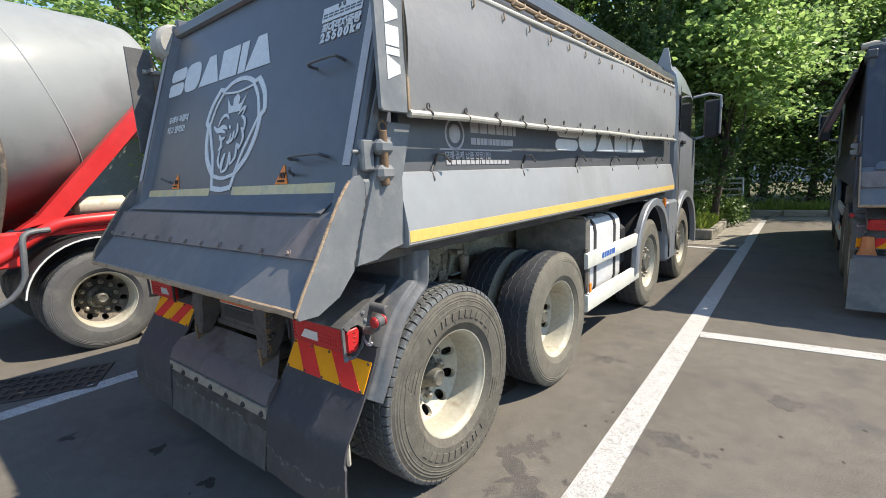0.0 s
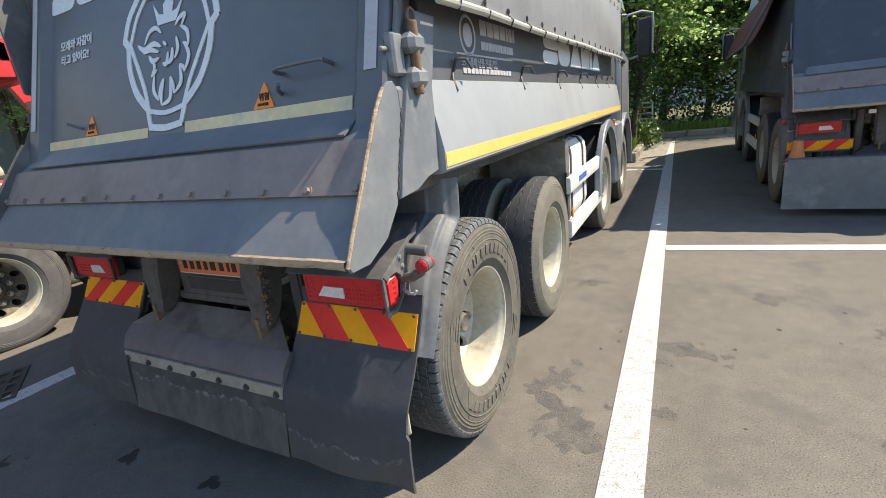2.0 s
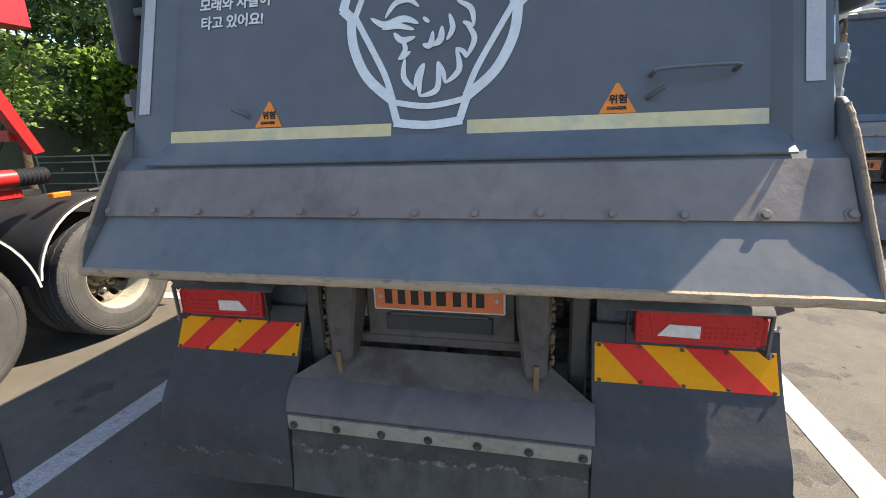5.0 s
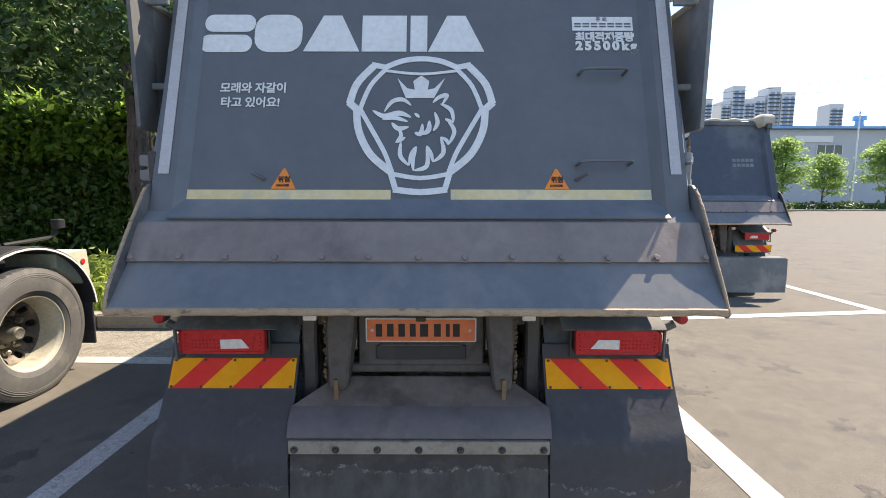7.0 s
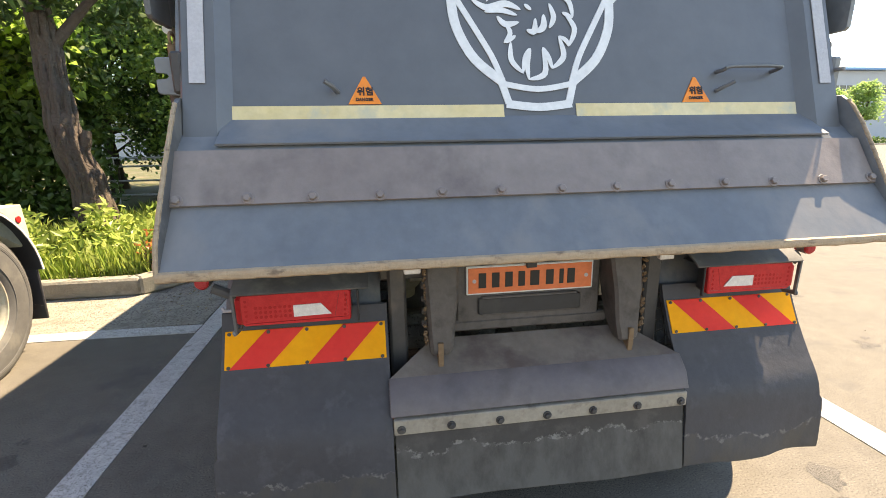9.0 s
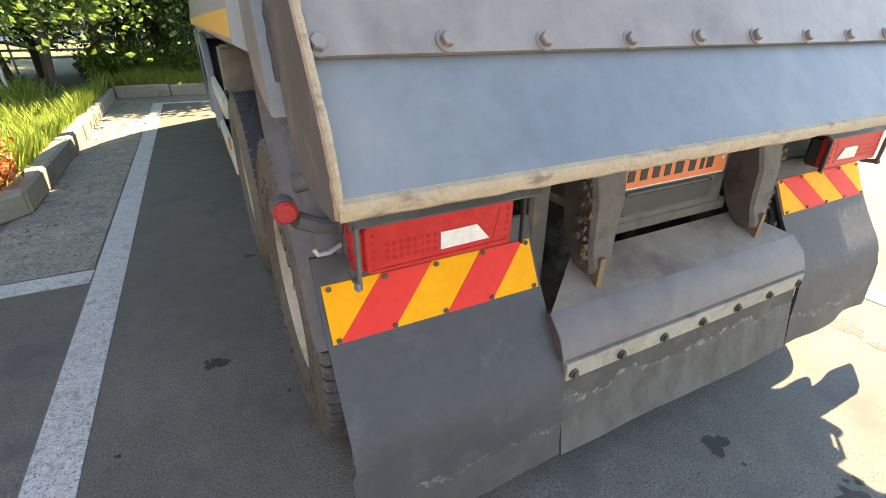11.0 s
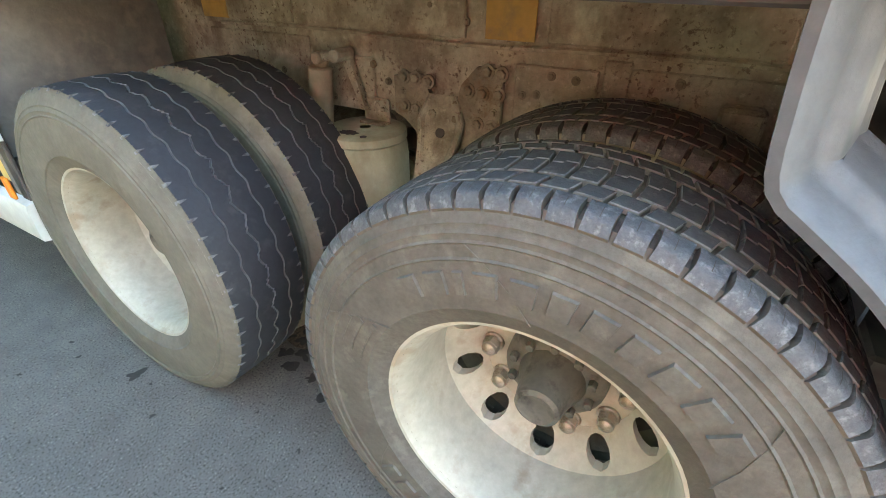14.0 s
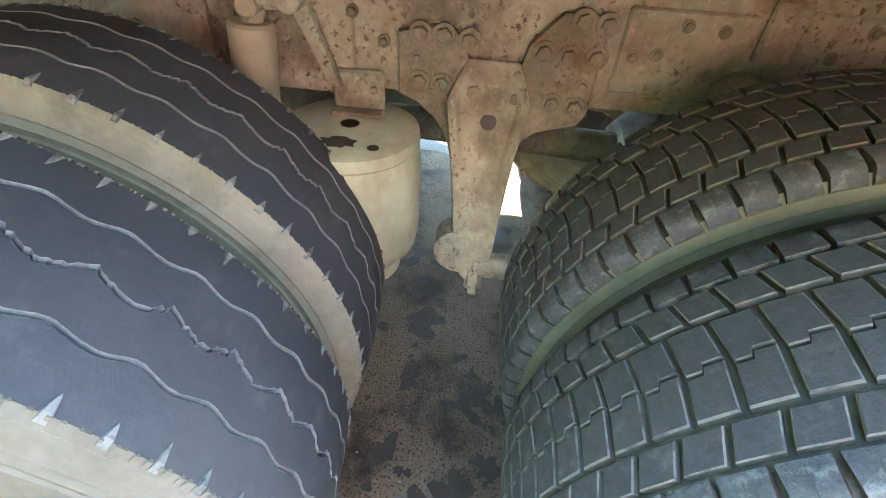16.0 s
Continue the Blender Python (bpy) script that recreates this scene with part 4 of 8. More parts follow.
        g.tube([(s * 1.09, 0.41, 0.925), (s * 1.14, 0.385, 0.915), (s * 1.165, 0.38, 0.918), (s * 1.172, 0.385, 0.93)], 0.006, 8)
        part("wire_clip", g, TAPE, arm)
        # rear lamp
        g = Geo()
        g.box(s * 0.708, s * 1.072, 0.315, 0.375, 0.885, 1.0, 0.012)
        g.box(s * 0.676, s * 1.095, 0.284, 0.42, 1.002, 1.010, 0.003)
        g.box(s * 0.676, s * 0.684, 0.284, 0.300, 0.880, 1.002, 0.003)
        lampo = part("rear_lamp", g, BLACK, tr, "rear lamp with a red lens in a dark frame")
        g = Geo()
        g.prism([(s * 0.708, 0.892), (s * 0.712, 0.886), (s * 1.074, 0.886), (s * 1.084, 0.895), (s * 1.084, 0.990), (s * 1.077, 0.998), (s * 0.712, 1.0), (s * 0.705, 0.992)], 0.296, 0.33, "y", 0.004)
        lens = part("lens", g, LENS, lampo, "red ribbed lamp lens")
        g = Geo()
        g.prism([(s * 0.775, 0.915), (s * 0.905, 0.912), (s * 0.905, 0.955), (s * 0.81, 0.957)], 0.2925, 0.30, "y")
        part("reversing_lens", g, CLEARLENS, lampo, "clear reversing lens")
        g = Geo()
        for pts in (((0.725, 0.99), (0.715, 0.90), (1.07, 0.895)), ((0.745, 0.99), (0.765, 0.90))):
            g.tube([(s * x, 0.2962, z) for x, z in pts], 0.0012, 5)
        tagged(part("lens_line", g, LENSDARK, lampo), kind="stuff")
        g = Geo()
        for i in range(8):
            for zz in (0.917, 0.934, 0.951):
                g.cyl((s * (0.918 + 0.0165 * i), 0.2965, zz), (s * (0.918 + 0.0165 * i), 0.2955, zz), 0.0058, 10, 0.0006)
        for i in range(5):
            g.cyl((s * 1.066, 0.2965, 0.905 + 0.018 * i), (s * 1.066, 0.2955, 0.905 + 0.018 * i), 0.0052, 10, 0.0006)
            g.cyl((s * (0.728 - 0.0015 * i), 0.2965, 0.908 + 0.018 * i), (s * (0.728 - 0.0015 * i), 0.2955, 0.908 + 0.018 * i), 0.0052, 10, 0.0006)
        tagged(part("led_dot", g, LENSDOT, lampo), kind="stuff")
        g = Geo()
        g.prism([(0.306, 0.895), (0.316, 0.886), (0.348, 0.886), (0.366, 0.90), (0.376, 0.975), (0.366, 0.994), (0.318, 0.992), (0.306, 0.98)], s * 1.070, s * 1.104, "x", 0.005)
        part("side_lens", g, LENS, lampo, "red side lens")
        g = Geo()
        for j in range(4):
            g.box(s * 1.1035, s * 1.1052, 0.336, 0.352, 0.908 + 0.021 * j, 0.915 + 0.021 * j, 0.0007)
        tagged(part("lens_marks", g, LENSDARK, lampo), kind="stuff")
        # striped board on the flap's upper part
        if flap == "two":
            def on_flap(x, t, lift=0.006):
                return (s * x, 0.380 - 0.063 * t - lift, 0.838 - 0.122 * t)
        else:
            def on_flap(x, t, lift=0.006):
                return (s * x, 0.34 - lift, 0.80 - 0.108 * t)
        x0, x1, n = 0.588, 1.170, 5
        board = Geo()
        board.add([on_flap(x0, 0, 0.004), on_flap(x1, 0, 0.004), on_flap(x1, 1, 0.004), on_flap(x0, 1, 0.004),
                   on_flap(x0, 0, -0.002), on_flap(x1, 0, -0.002), on_flap(x1, 1, -0.002), on_flap(x0, 1, -0.002)],
                  [(0, 1, 2, 3), (4, 5, 6, 7), (0, 1, 5, 4), (1, 2, 6, 5), (2, 3, 7, 6), (3, 0, 4, 7)])
        sb = part("striped_board", board, AMBER, tr, "red and amber striped reflective board")
        w, sl = 0.135, 0.130
        for i in range(2):
            # sloping stripes, cut at the board's ends
            a = 0.610 + 0.279 * i
            pts = [(a, 0), (a + w, 0), (a + w + sl, 1), (a + sl, 1)]
            clip = []
            for k in range(4):
                (xa, ta), (xb, tb) = pts[k], pts[(k + 1) % 4]
                if xa <= x1:
                    clip.append((xa, ta))
                if (xa <= x1) != (xb <= x1):
                    f = (x1 - xa) / (xb - xa)
                    clip.append((x1, ta + f * (tb - ta)))
            if len(clip) > 2:
                g = Geo()
                g.add([on_flap(x, t, 0.0055) for x, t in clip] + [on_flap(x, t, 0.003) for x, t in clip],
                      [tuple(range(len(clip)))] + [(k, (k + 1) % len(clip), len(clip) + (k + 1) % len(clip), len(clip) + k) for k in range(len(clip))])
                part("stripe", g, REFRED, sb)
        for i in range(5):
            for t in (0.06, 0.94):
                p = on_flap(x0 + 0.015 + (x1 - x0 - 0.03) * i / 4, t, 0.006)
                g = Geo()
                g.cyl(p, (p[0], p[1] - 0.004, p[2]), 0.007, 8, 0.001)
                part("rivet", g, DARKSTEEL, sb)
        # mudflap
        if flap == "two":
            path = curve([(0.40, 0.90), (0.382, 0.845), (0.319, 0.72), (0.25, 0.61), (0.198, 0.535), (0.172, 0.47), (0.155, 0.36), (0.150, 0.215)], 6)
            g = Geo()
            cols = 14
            rows_a, rows_b = [], []
            for j, (y, z) in enumerate(path):
                ra, rb = [], []
                for i in range(cols + 1):
                    x = 0.578 + 0.604 * i / cols + (0.012 if z < 0.45 else 0) * (i / cols)
                    k = max(0.0, (0.6 - z) / 0.4)
                    d = 0.03 * k * noise.noise((x * 3.2, z * 4, s)) + 0.008 * k * noise.noise((x * 9, z * 9, s + 4))
                    e = -0.03 * k * k * noise.noise((x * 3 + 7, 2, s))
                    ra.append((s * x, y + d, z + e))
                    rb.append((s * x, y + d + 0.012, z + e))
                rows_a.append(ra)
                rows_b.append(rb)
            g.grid(rows_a)
            g.grid(rows_b)
            g.grid([rows_a[-1], rows_b[-1]])
            for k in (-1, 0):
                g.grid([[u[k] for u in rows_a], [u[k] for u in rows_b]])
            part("mudflap", g, RUBBERFLAP, tr, "scuffed dark rubber mudflap")
            g = Geo()
            g.box(s * 1.14, s * 1.178, 0.20, 0.222, 0.43, 0.54, 0.008)
            part("flap_bracket", g, RIM, tr)
        g = Geo()
        # a cast hook that narrows downwards
        rows = []
        for z, x0, x1, y0, y1 in ((1.12, 0.300, 0.435, 0.345, 0.44), (1.02, 0.305, 0.435, 0.318, 0.44), (0.93, 0.312, 0.432, 0.300, 0.43), (0.85, 0.322, 0.428, 0.300, 0.42), (0.79, 0.328, 0.425, 0.298, 0.40), (0.745, 0.333, 0.422, 0.288, 0.37), (0.722, 0.338, 0.418, 0.290, 0.35), (0.712, 0.345, 0.41, 0.300, 0.338)):
            c = 0.012
            ring = [(x0 + c, y0), (x1 - c, y0), (x1, y0 + c), (x1, y1), (x0, y1), (x0, y0 + c), (x0 + c, y0)]
            rows.append([(s * x, y + 0.006 * noise.noise((x * 30, z * 20, s)), z) for x, y in ring])
        g.grid(rows)
        g.add(rows[-1][:-1], [tuple(range(6))])
        g.box(s * 0.36, s * 0.41, 0.38, 0.60, 0.90, 1.10, 0.008)
        for j in range(4):
            bolt(g, (s * 0.432, 0.345, 0.83 + 0.05 * j), (s, 0, 0), 0.012, 0.016)
        br = part("hook_bracket", g, GRIME, tr, "grimy steel hook bracket")
        g = Geo()
        lump = random.Random(40 + s)
        for _ in range(46):
            # flaking rust along the outer edge
            z = lump.uniform(0.74, 1.07)
            p, r = (0.436 - 0.02 * max(0.0, 0.85 - z) + lump.uniform(-0.004, 0.003), 0.306 + lump.uniform(-0.004, 0.05) * (0.3 + z - 0.74), z), lump.uniform(0.004, 0.012)
            ring = [(p[0] + r * lump.uniform(0.2, 0.7), p[1] + r * math.cos(1.57 * k) * lump.uniform(0.6, 1.2), p[2] + r * math.sin(1.57 * k) * lump.uniform(0.6, 1.2)) for k in range(4)]
            g.add([(s * x, y, zz) for x, y, zz in [(p[0] - 0.006, p[1], p[2]), *ring, (p[0] + r, p[1] - r * 0.3, p[2])]], [(0, 1, 2), (0, 2, 3), (0, 3, 4), (0, 4, 1), (5, 1, 2), (5, 2, 3), (5, 3, 4), (5, 4, 1)])
        tagged(part("rust_crust", g, DARKRUST, br, "flaking brown rust crust"), kind="stuff")
        g = Geo()
        g.prism([(0.280, 0.770), (0.372, 0.770), (0.336, 0.700), (0.300, 0.612), (0.287, 0.604)], s * 0.374, s * 0.394, "x", 0.003)
        part("rusty_wedge", g, DARKRUST, br)
        g = Geo()
        g.box(s * 0.50, s * 0.57, 0.40, 0.46, 0.45, 1.10, 0.01)
        g.box(s * 0.42, s * 0.60, 0.44, 0.47, 0.98, 1.06, 0.006)
        part("flap_stay", g, DARKSTEEL, tr)
        g = Geo()
        g.box(s * 0.455, s * 0.515, 0.25, 0.275, 1.055, 1.095, 0.004)
        part("work_lamp", g, CLEARLENS, tr)
    if flap != "two":
        g = Geo()
        rows = []
        for j in range(9):
            z = 0.62 - 0.53 * j / 8
            rows.append([(x, 0.03 + 0.012 * noise.noise((x * 3, z * 4, 2)), z) for x in [-1.22 + 2.44 * i / 30 for i in range(31)]])
        g.grid(rows)
        g.grid([[(x, y + 0.012, z) for x, y, z in r] for r in rows])
        g.box(-1.2, 1.2, 0.03, 0.20, 0.60, 0.64, 0.01)
        part("mudflap", g, material("pale_mudflap", (0.10, 0.11, 0.12), (0.15, 0.16, 0.165), 2, 0.7, stain=(0.22, 0.22, 0.21), amount=0.3, stain_scale=2), tr, "full-width grey rubber mudflap")
    # underrun bar with its bolted strip and hanging rubber
    g = Geo()
    up = [(-0.405, 0.392, 0.742), (0.405, 0.392, 0.742), (0.583, 0.255, 0.655), (-0.583, 0.255, 0.655)]
    g.add([*up, *[(x, y, z - 0.012) for x, y, z in up]], [(0, 1, 2, 3), (4, 5, 6, 7), (0, 1, 5, 4), (1, 2, 6, 5), (3, 0, 4, 7)])
    g.box(-0.583, 0.583, 0.24, 0.36, 0.45, 0.56, 0.01)
    bar = part("underrun_bar", g, BARPLATE if flap == "two" else DARKSTEEL, tr, "worn steel underrun bar")
    g = Geo()
    g.prism([(0.257, 0.657), (0.203, 0.606), (0.180, 0.545), (0.198, 0.535), (0.29, 0.535), (0.29, 0.640)], -0.585, 0.585, "x", 0.003)
    part("front_plate", g, BARFRONT if flap == "two" else DARKSTEEL, bar, "dull navy folded front plate")
    g = Geo()
    g.box(-0.575, 0.575, 0.172, 0.200, 0.474, 0.534, 0.003)
    strip = part("clamp_strip", g, TANSTRIP, bar, "pale bolted clamp strip")
    for i in range(7):
        g = Geo()
        bolt(g, (-0.548 + 1.096 * i / 6, 0.170, 0.497), (0, -1, 0), 0.011, 0.012)
        part("bolt", g, DARKSTEEL, strip)
    g = Geo()
    rows = []
    for j in range(10):
        z = 0.49 - 0.285 * j / 9
        rows.append([(x, 0.184 - 0.04 * (j / 9) ** 1.5 + 0.012 * (j / 9) * noise.noise((x * 3, z * 6, 5)), z + 0.01 * (j / 9) * noise.noise((x * 2, 1, 9))) for x in [-0.57 + 1.14 * i / 24 for i in range(25)]])
    g.grid(rows)
    g.grid([[(x, y + 0.012, z) for x, y, z in r] for r in rows])
    part("rubber_skirt", g, SKIRT, bar, "hanging scuffed rubber skirt")
    # plate and its holder
    g = Geo()
    g.box(-0.30, 0.30, 0.41, 0.43, 0.79, 1.06, 0.006)
    g.box(-0.34, 0.34, 0.405, 0.44, 0.755, 0.80, 0.008)
    g.box(-0.20, 0.20, 0.398, 0.412, 0.82, 0.90, 0.004)
    holder = part("plate_holder", g, GRIME, tr)
    # a black block paints the dark seen through the holder's opening
    g = Geo()
    g.box(-0.215, 0.215, 0.396, 0.413, 0.825, 0.893, 0.004)
    part("holder_window", g, BLACK, holder)
    g = Geo()
    g.box(-0.264, 0.264, 0.398, 0.408, 0.910, 1.028, 0.004)
    plate = part("number_plate", g, WHITE, tr, "orange number plate with dark bars")
    g = Geo()
    g.box(-0.256, 0.256, 0.3955, 0.40, 0.917, 1.021, 0.001)
    part("plate_face", g, PLATE, plate)
    for px in (-0.232, 0.232):
        g = Geo()
        g.cyl((px, 0.3975, 0.968), (px, 0.392, 0.968), 0.008, 12, 0.001)
        part("plate_screw", g, TAPE, plate)
    g = Geo()
    g.box(-0.022, 0.022, 0.388, 0.402, 1.012, 1.036, 0.003)
    part("plate_clip", g, BLACK, plate)
    x = -0.215
    for w in (0.05, 0.05, 0.05, 0.045, 0.062, 0.052, 0.03, 0.052):
        g = Geo()
        g.box(x, x + w * 0.62, 0.3935, 0.396, 0.938, 1.0, 0.001)
        x += w + 0.004
        part("plate_bar", g, PLATEINK, plate)


def chassis(tr, detail=True):
    """Frame rails, cross members, axles, air springs, dampers and hangers."""
    g = Geo()
    for s in (1, -1):
        g.prism([(s * 0.31, 0.86), (s * 0.38, 0.86), (s * 0.38, 1.10), (s * 0.31, 1.10)], 0.43, 8.0, "y", 0.008)
        g.prism([(s * 0.33, 1.102), (s * 0.395, 1.102), (s * 0.395, 1.268), (s * 0.33, 1.268)], 0.45, 5.5, "y", 0.006)
    for y in (0.5, 1.5, 2.6, 3.8, 5.0, 6.6):
        g.box(-0.33, 0.33, y, y + 0.12, 0.90, 1.06, 0.01)
    frame_rail = part("frame", g, CHASSIS, tr, "dusty brown frame rails")
    for s in (1, -1):
        for k, (y0, y1, z0, z1) in enumerate(((0.50, 1.02, 0.885, 1.075), (1.10, 1.34, 0.90, 1.06), (1.86, 2.10, 0.845, 1.03), (2.15, 2.70, 0.88, 1.08), (1.02, 1.09, 0.98, 1.09), (0.7, 1.25, 1.12, 1.25), (1.5, 2.05, 1.115, 1.25), (2.2, 2.8, 1.12, 1.25))):
            g = Geo()
            o = 0.015 if k > 4 else 0.0
            g.box(s * (0.379 + o), s * (0.391 + o), y0, y1, z0, z1, 0.004)
            part("frame_plate", g, CHASSIS, frame_rail)
        g = Geo()
        g.prism([(1.77, 0.985), (1.70, 1.0), (1.66, 0.995), (1.64, 0.97), (1.625, 0.92), (1.605, 0.905), (1.54, 0.905), (1.525, 0.925), (1.51, 0.985), (1.46, 1.04), (1.39, 1.04), (1.372, 1.0), (1.372, 0.85), (1.385, 0.825), (1.43, 0.812), (1.47, 0.80), (1.50, 0.77), (1.515, 0.72), (1.65, 0.72), (1.665, 0.77), (1.69, 0.81), (1.73, 0.845), (1.77, 0.862)], s * 0.38, s * 0.402, "x", 0.004)
        part("gusset_plate", g, RUSTY, frame_rail, "rusty cast gusset plate")
        big = {q: 0.0155 for q in ((1.726, 0.985), (1.680, 0.985), (1.631, 0.979), (1.726, 0.892), (1.680, 0.890), (1.612, 0.881), (1.524, 0.873), (1.485, 0.969), (1.436, 0.965), (1.383, 0.967), (1.423, 1.030), (1.377, 1.027), (1.450, 0.869), (1.402, 0.866))}
        for y, z in ((1.732, 0.938), (1.396, 0.912), (1.625, 0.924), (1.530, 0.925), (1.313, 0.973), (1.269, 0.980), (1.16, 0.95), (1.16, 1.03), (1.23, 1.035), (0.62, 0.95), (0.72, 0.95), (0.95, 1.0), (0.9, 1.05), (1.92, 0.88), (2.05, 0.88), (2.3, 0.95), (2.5, 0.95), (2.42, 1.04), (1.86, 1.01), (1.80, 0.96), (1.50, 1.16), (1.62, 1.20), (1.90, 1.19), *big):
            if not detail:
                continue
            g = Geo()
            bolt(g, (s * (0.402 if 1.37 < y < 1.77 else 0.391), y, z), (s, 0, 0), big.get((y, z), 0.0085), 0.013 if (y, z) in big else 0.009)
            part("bolt", g, RUSTY, frame_rail)
        g = Geo()
        g.tube([(s * 0.40, 0.6 + 0.2 * i, 1.105 + 0.006 * math.sin(i)) for i in range(11)], 0.008, 6)
        part("pipe", g, CHASSIS, frame_rail)
    for s in (1, -1):
        g = Geo()
        # hanger leg leaning outwards to its bush: a wide casting with a raised rim round a shallow panel
        secs = [((0.394, 0.945), 1.525, 1.632, 0.03), ((0.404, 0.90), 1.505, 1.652, 0.05), ((0.412, 0.865), 1.492, 1.668, 0.05), ((0.422, 0.82), 1.498, 1.662, 0.05), ((0.450, 0.76), 1.510, 1.650, 0.055), ((0.482, 0.70), 1.520, 1.640, 0.055), ((0.515, 0.64), 1.527, 1.632, 0.055), ((0.540, 0.59), 1.532, 1.626, 0.05), ((0.558, 0.545), 1.538, 1.618, 0.045), ((0.566, 0.52), 1.548, 1.605, 0.03), ((0.568, 0.508), 1.558, 1.592, 0.02)]
        rows = []
        for (x, z), y0, y1, th in secs:
            e = 0.003 if z > 0.66 and z < 0.93 else 0.011
            rows.append([(s * x, y0, z), (s * (x + 0.009), y0 + 0.003, z), (s * (x + 0.013), y0 + 0.010, z), (s * (x + 0.012), y0 + 0.020, z), (s * (x + e), y0 + 0.028, z), (s * (x + e), y1 - 0.028, z), (s * (x + 0.012), y1 - 0.020, z), (s * (x + 0.013), y1 - 0.010, z), (s * (x + 0.009), y1 - 0.003, z), (s * x, y1, z), (s * (x - th), y1 - 0.01, z), (s * (x - th), y0 + 0.01, z), (s * x, y0, z)])
        g.grid(rows)
        g.cyl((s * 0.46, 1.605, 0.552), (s * 0.548, 1.605, 0.552), 0.062, 24, 0.012)
        g.cyl((s * 0.562, 1.570, 0.525), (s * 0.592, 1.570, 0.495), 0.020, 6, 0.004)
        g.cyl((s * 0.583, 1.570, 0.505), (s * 0.602, 1.570, 0.486), 0.011, 8, 0.003)
        hang = part("hanger", g, CHASSIS, tr, "dusty cast steel suspension hanger")
        # no real opening: a black disc paints the dark inside the hole
        g = Geo()
        g.cyl((s * 0.412, 1.575, 0.821), (s * 0.4262, 1.575, 0.8272), 0.017, 18, 0.0005)
        part("hanger_hole", g, BLACK, hang)
        g = Geo()
        g.lathe([(0.02, 0.812), (0.130, 0.812), (0.146, 0.804), (0.148, 0.780), (0.141, 0.772), (0.147, 0.758), (0.151, 0.70), (0.151, 0.62), (0.149, 0.55), (0.143, 0.518), (0.130, 0.500), (0.114, 0.493), (0.110, 0.480), (0.104, 0.43), (0.094, 0.422), (0.02, 0.42)], 40, (s * 0.46, 1.862, 0), "z")
        spring = part("air_spring", g, DUST, tr, "dust-caked pale air spring")
        g = Geo()
        g.box(s * 0.385, s * 0.402, 1.80, 1.91, 0.815, 0.90, 0.006)
        g.box(s * 0.385, s * 0.435, 1.80, 1.91, 0.810, 0.822, 0.004)
        for y in (1.82, 1.89):
            bolt(g, (s * 0.402, y, 0.865), (s, 0, 0), 0.010, 0.009)
        part("spring_seat", g, CHASSIS, spring)
        g = Geo()
        rag = [(0.028 + 0.010 * noise.noise((math.cos(0.35 * k) * 1.8, math.sin(0.35 * k) * 1.8, 4)) + 0.004 * math.sin(k * 2.7)) for k in range(18)]
        g.prism([(s * 0.545 + rag[k] * 0.75 * math.cos(0.349 * k), 1.868 + rag[k] * 1.35 * math.sin(0.349 * k)) for k in range(18)], 0.8115, 0.8135, "z")
        g.cyl((s * 0.555, 1.795, 0.8115), (s * 0.555, 1.795, 0.8135), 0.012, 12, 0.0006)
        part("oil_mark", g, DARKSTEEL, spring, "dark oily marks on the spring")
        g = Geo()
        g.cyl((s * 0.475, 2.025, 1.0), (s * 0.49, 2.05, 0.72), 0.042, 18, 0.006)
        g.cyl((s * 0.50, 2.055, 0.74), (s * 0.51, 2.085, 0.50), 0.038, 16, 0.004)
        g.cyl((s * 0.44, 2.02, 1.03), (s * 0.505, 2.02, 1.03), 0.020, 14, 0.005)
        g.cyl((s * 0.46, 2.02, 1.02), (s * 0.475, 2.025, 0.99), 0.02, 10)
        damper = part("damper", g, DAMPER, tr, "dust-caked damper")
        g = Geo()
        g.prism([(1.945, 1.05), (1.985, 1.05), (1.905, 0.87), (1.885, 0.87)], s * 0.40, s * 0.425, "x", 0.004)
        g.cyl((s * 0.40, 1.95, 1.04), (s * 0.49, 1.95, 1.04), 0.022, 10)
        g.cyl((s * 0.475, 1.95, 1.04), (s * 0.475, 2.01, 1.035), 0.016, 10)
        part("damper_bracket", g, CHASSIS, damper)
        g = Geo()
        g.cyl((s * 0.39, 1.10, 0.92), (s * 0.47, 1.10, 0.92), 0.045, 14, 0.005)
        part("bush", g, CHASSIS, tr)
        g = Geo()
        g.cyl((s * 0.38, 0.60, 0.97), (s * 0.48, 0.60, 0.97), 0.05, 14, 0.006)
        part("bush", g, CHASSIS, tr)
        g = Geo()
        g.box(s * 0.385, s * 0.45, 0.70, 0.80, 0.90, 1.02, 0.01)
        part("valve_block", g, CHASSIS, tr)
    for y in (AXLES[0], AXLES[1]):
        g = Geo()
        g.cyl((-0.85, y, 0.51), (0.85, y, 0.51), 0.075, 20)
        g.lathe([(0.02, -0.2), (0.14, -0.19), (0.20, -0.12), (0.225, 0.0), (0.20, 0.12), (0.14, 0.19), (0.02, 0.2)], 24, (0, y, 0.52), "y")
        g.box(-0.62, 0.62, y - 0.06, y + 0.06, 0.58, 0.64, 0.015)
        part("axle", g, CHASSIS, tr)
    for s in (1, -1):
        g = Geo()
        g.cyl((s * 0.55, 1.576, 0.535), (s * 0.52, AXLES[0], 0.50), 0.030, 12)
        part("torque_rod", g, CHASSIS, tr)
    g = Geo()
    g.cyl((0, 0.5, 0.55), (0, 5.0, 0.75), 0.05, 14)
    part("drive_shaft", g, CHASSIS, tr)
    for y in (AXLES[2], AXLES[3]):
        g = Geo()
        g.cyl((-0.9, y, 0.48), (0.9, y, 0.48), 0.06, 14)
        part("axle", g, DARKSTEEL, tr)


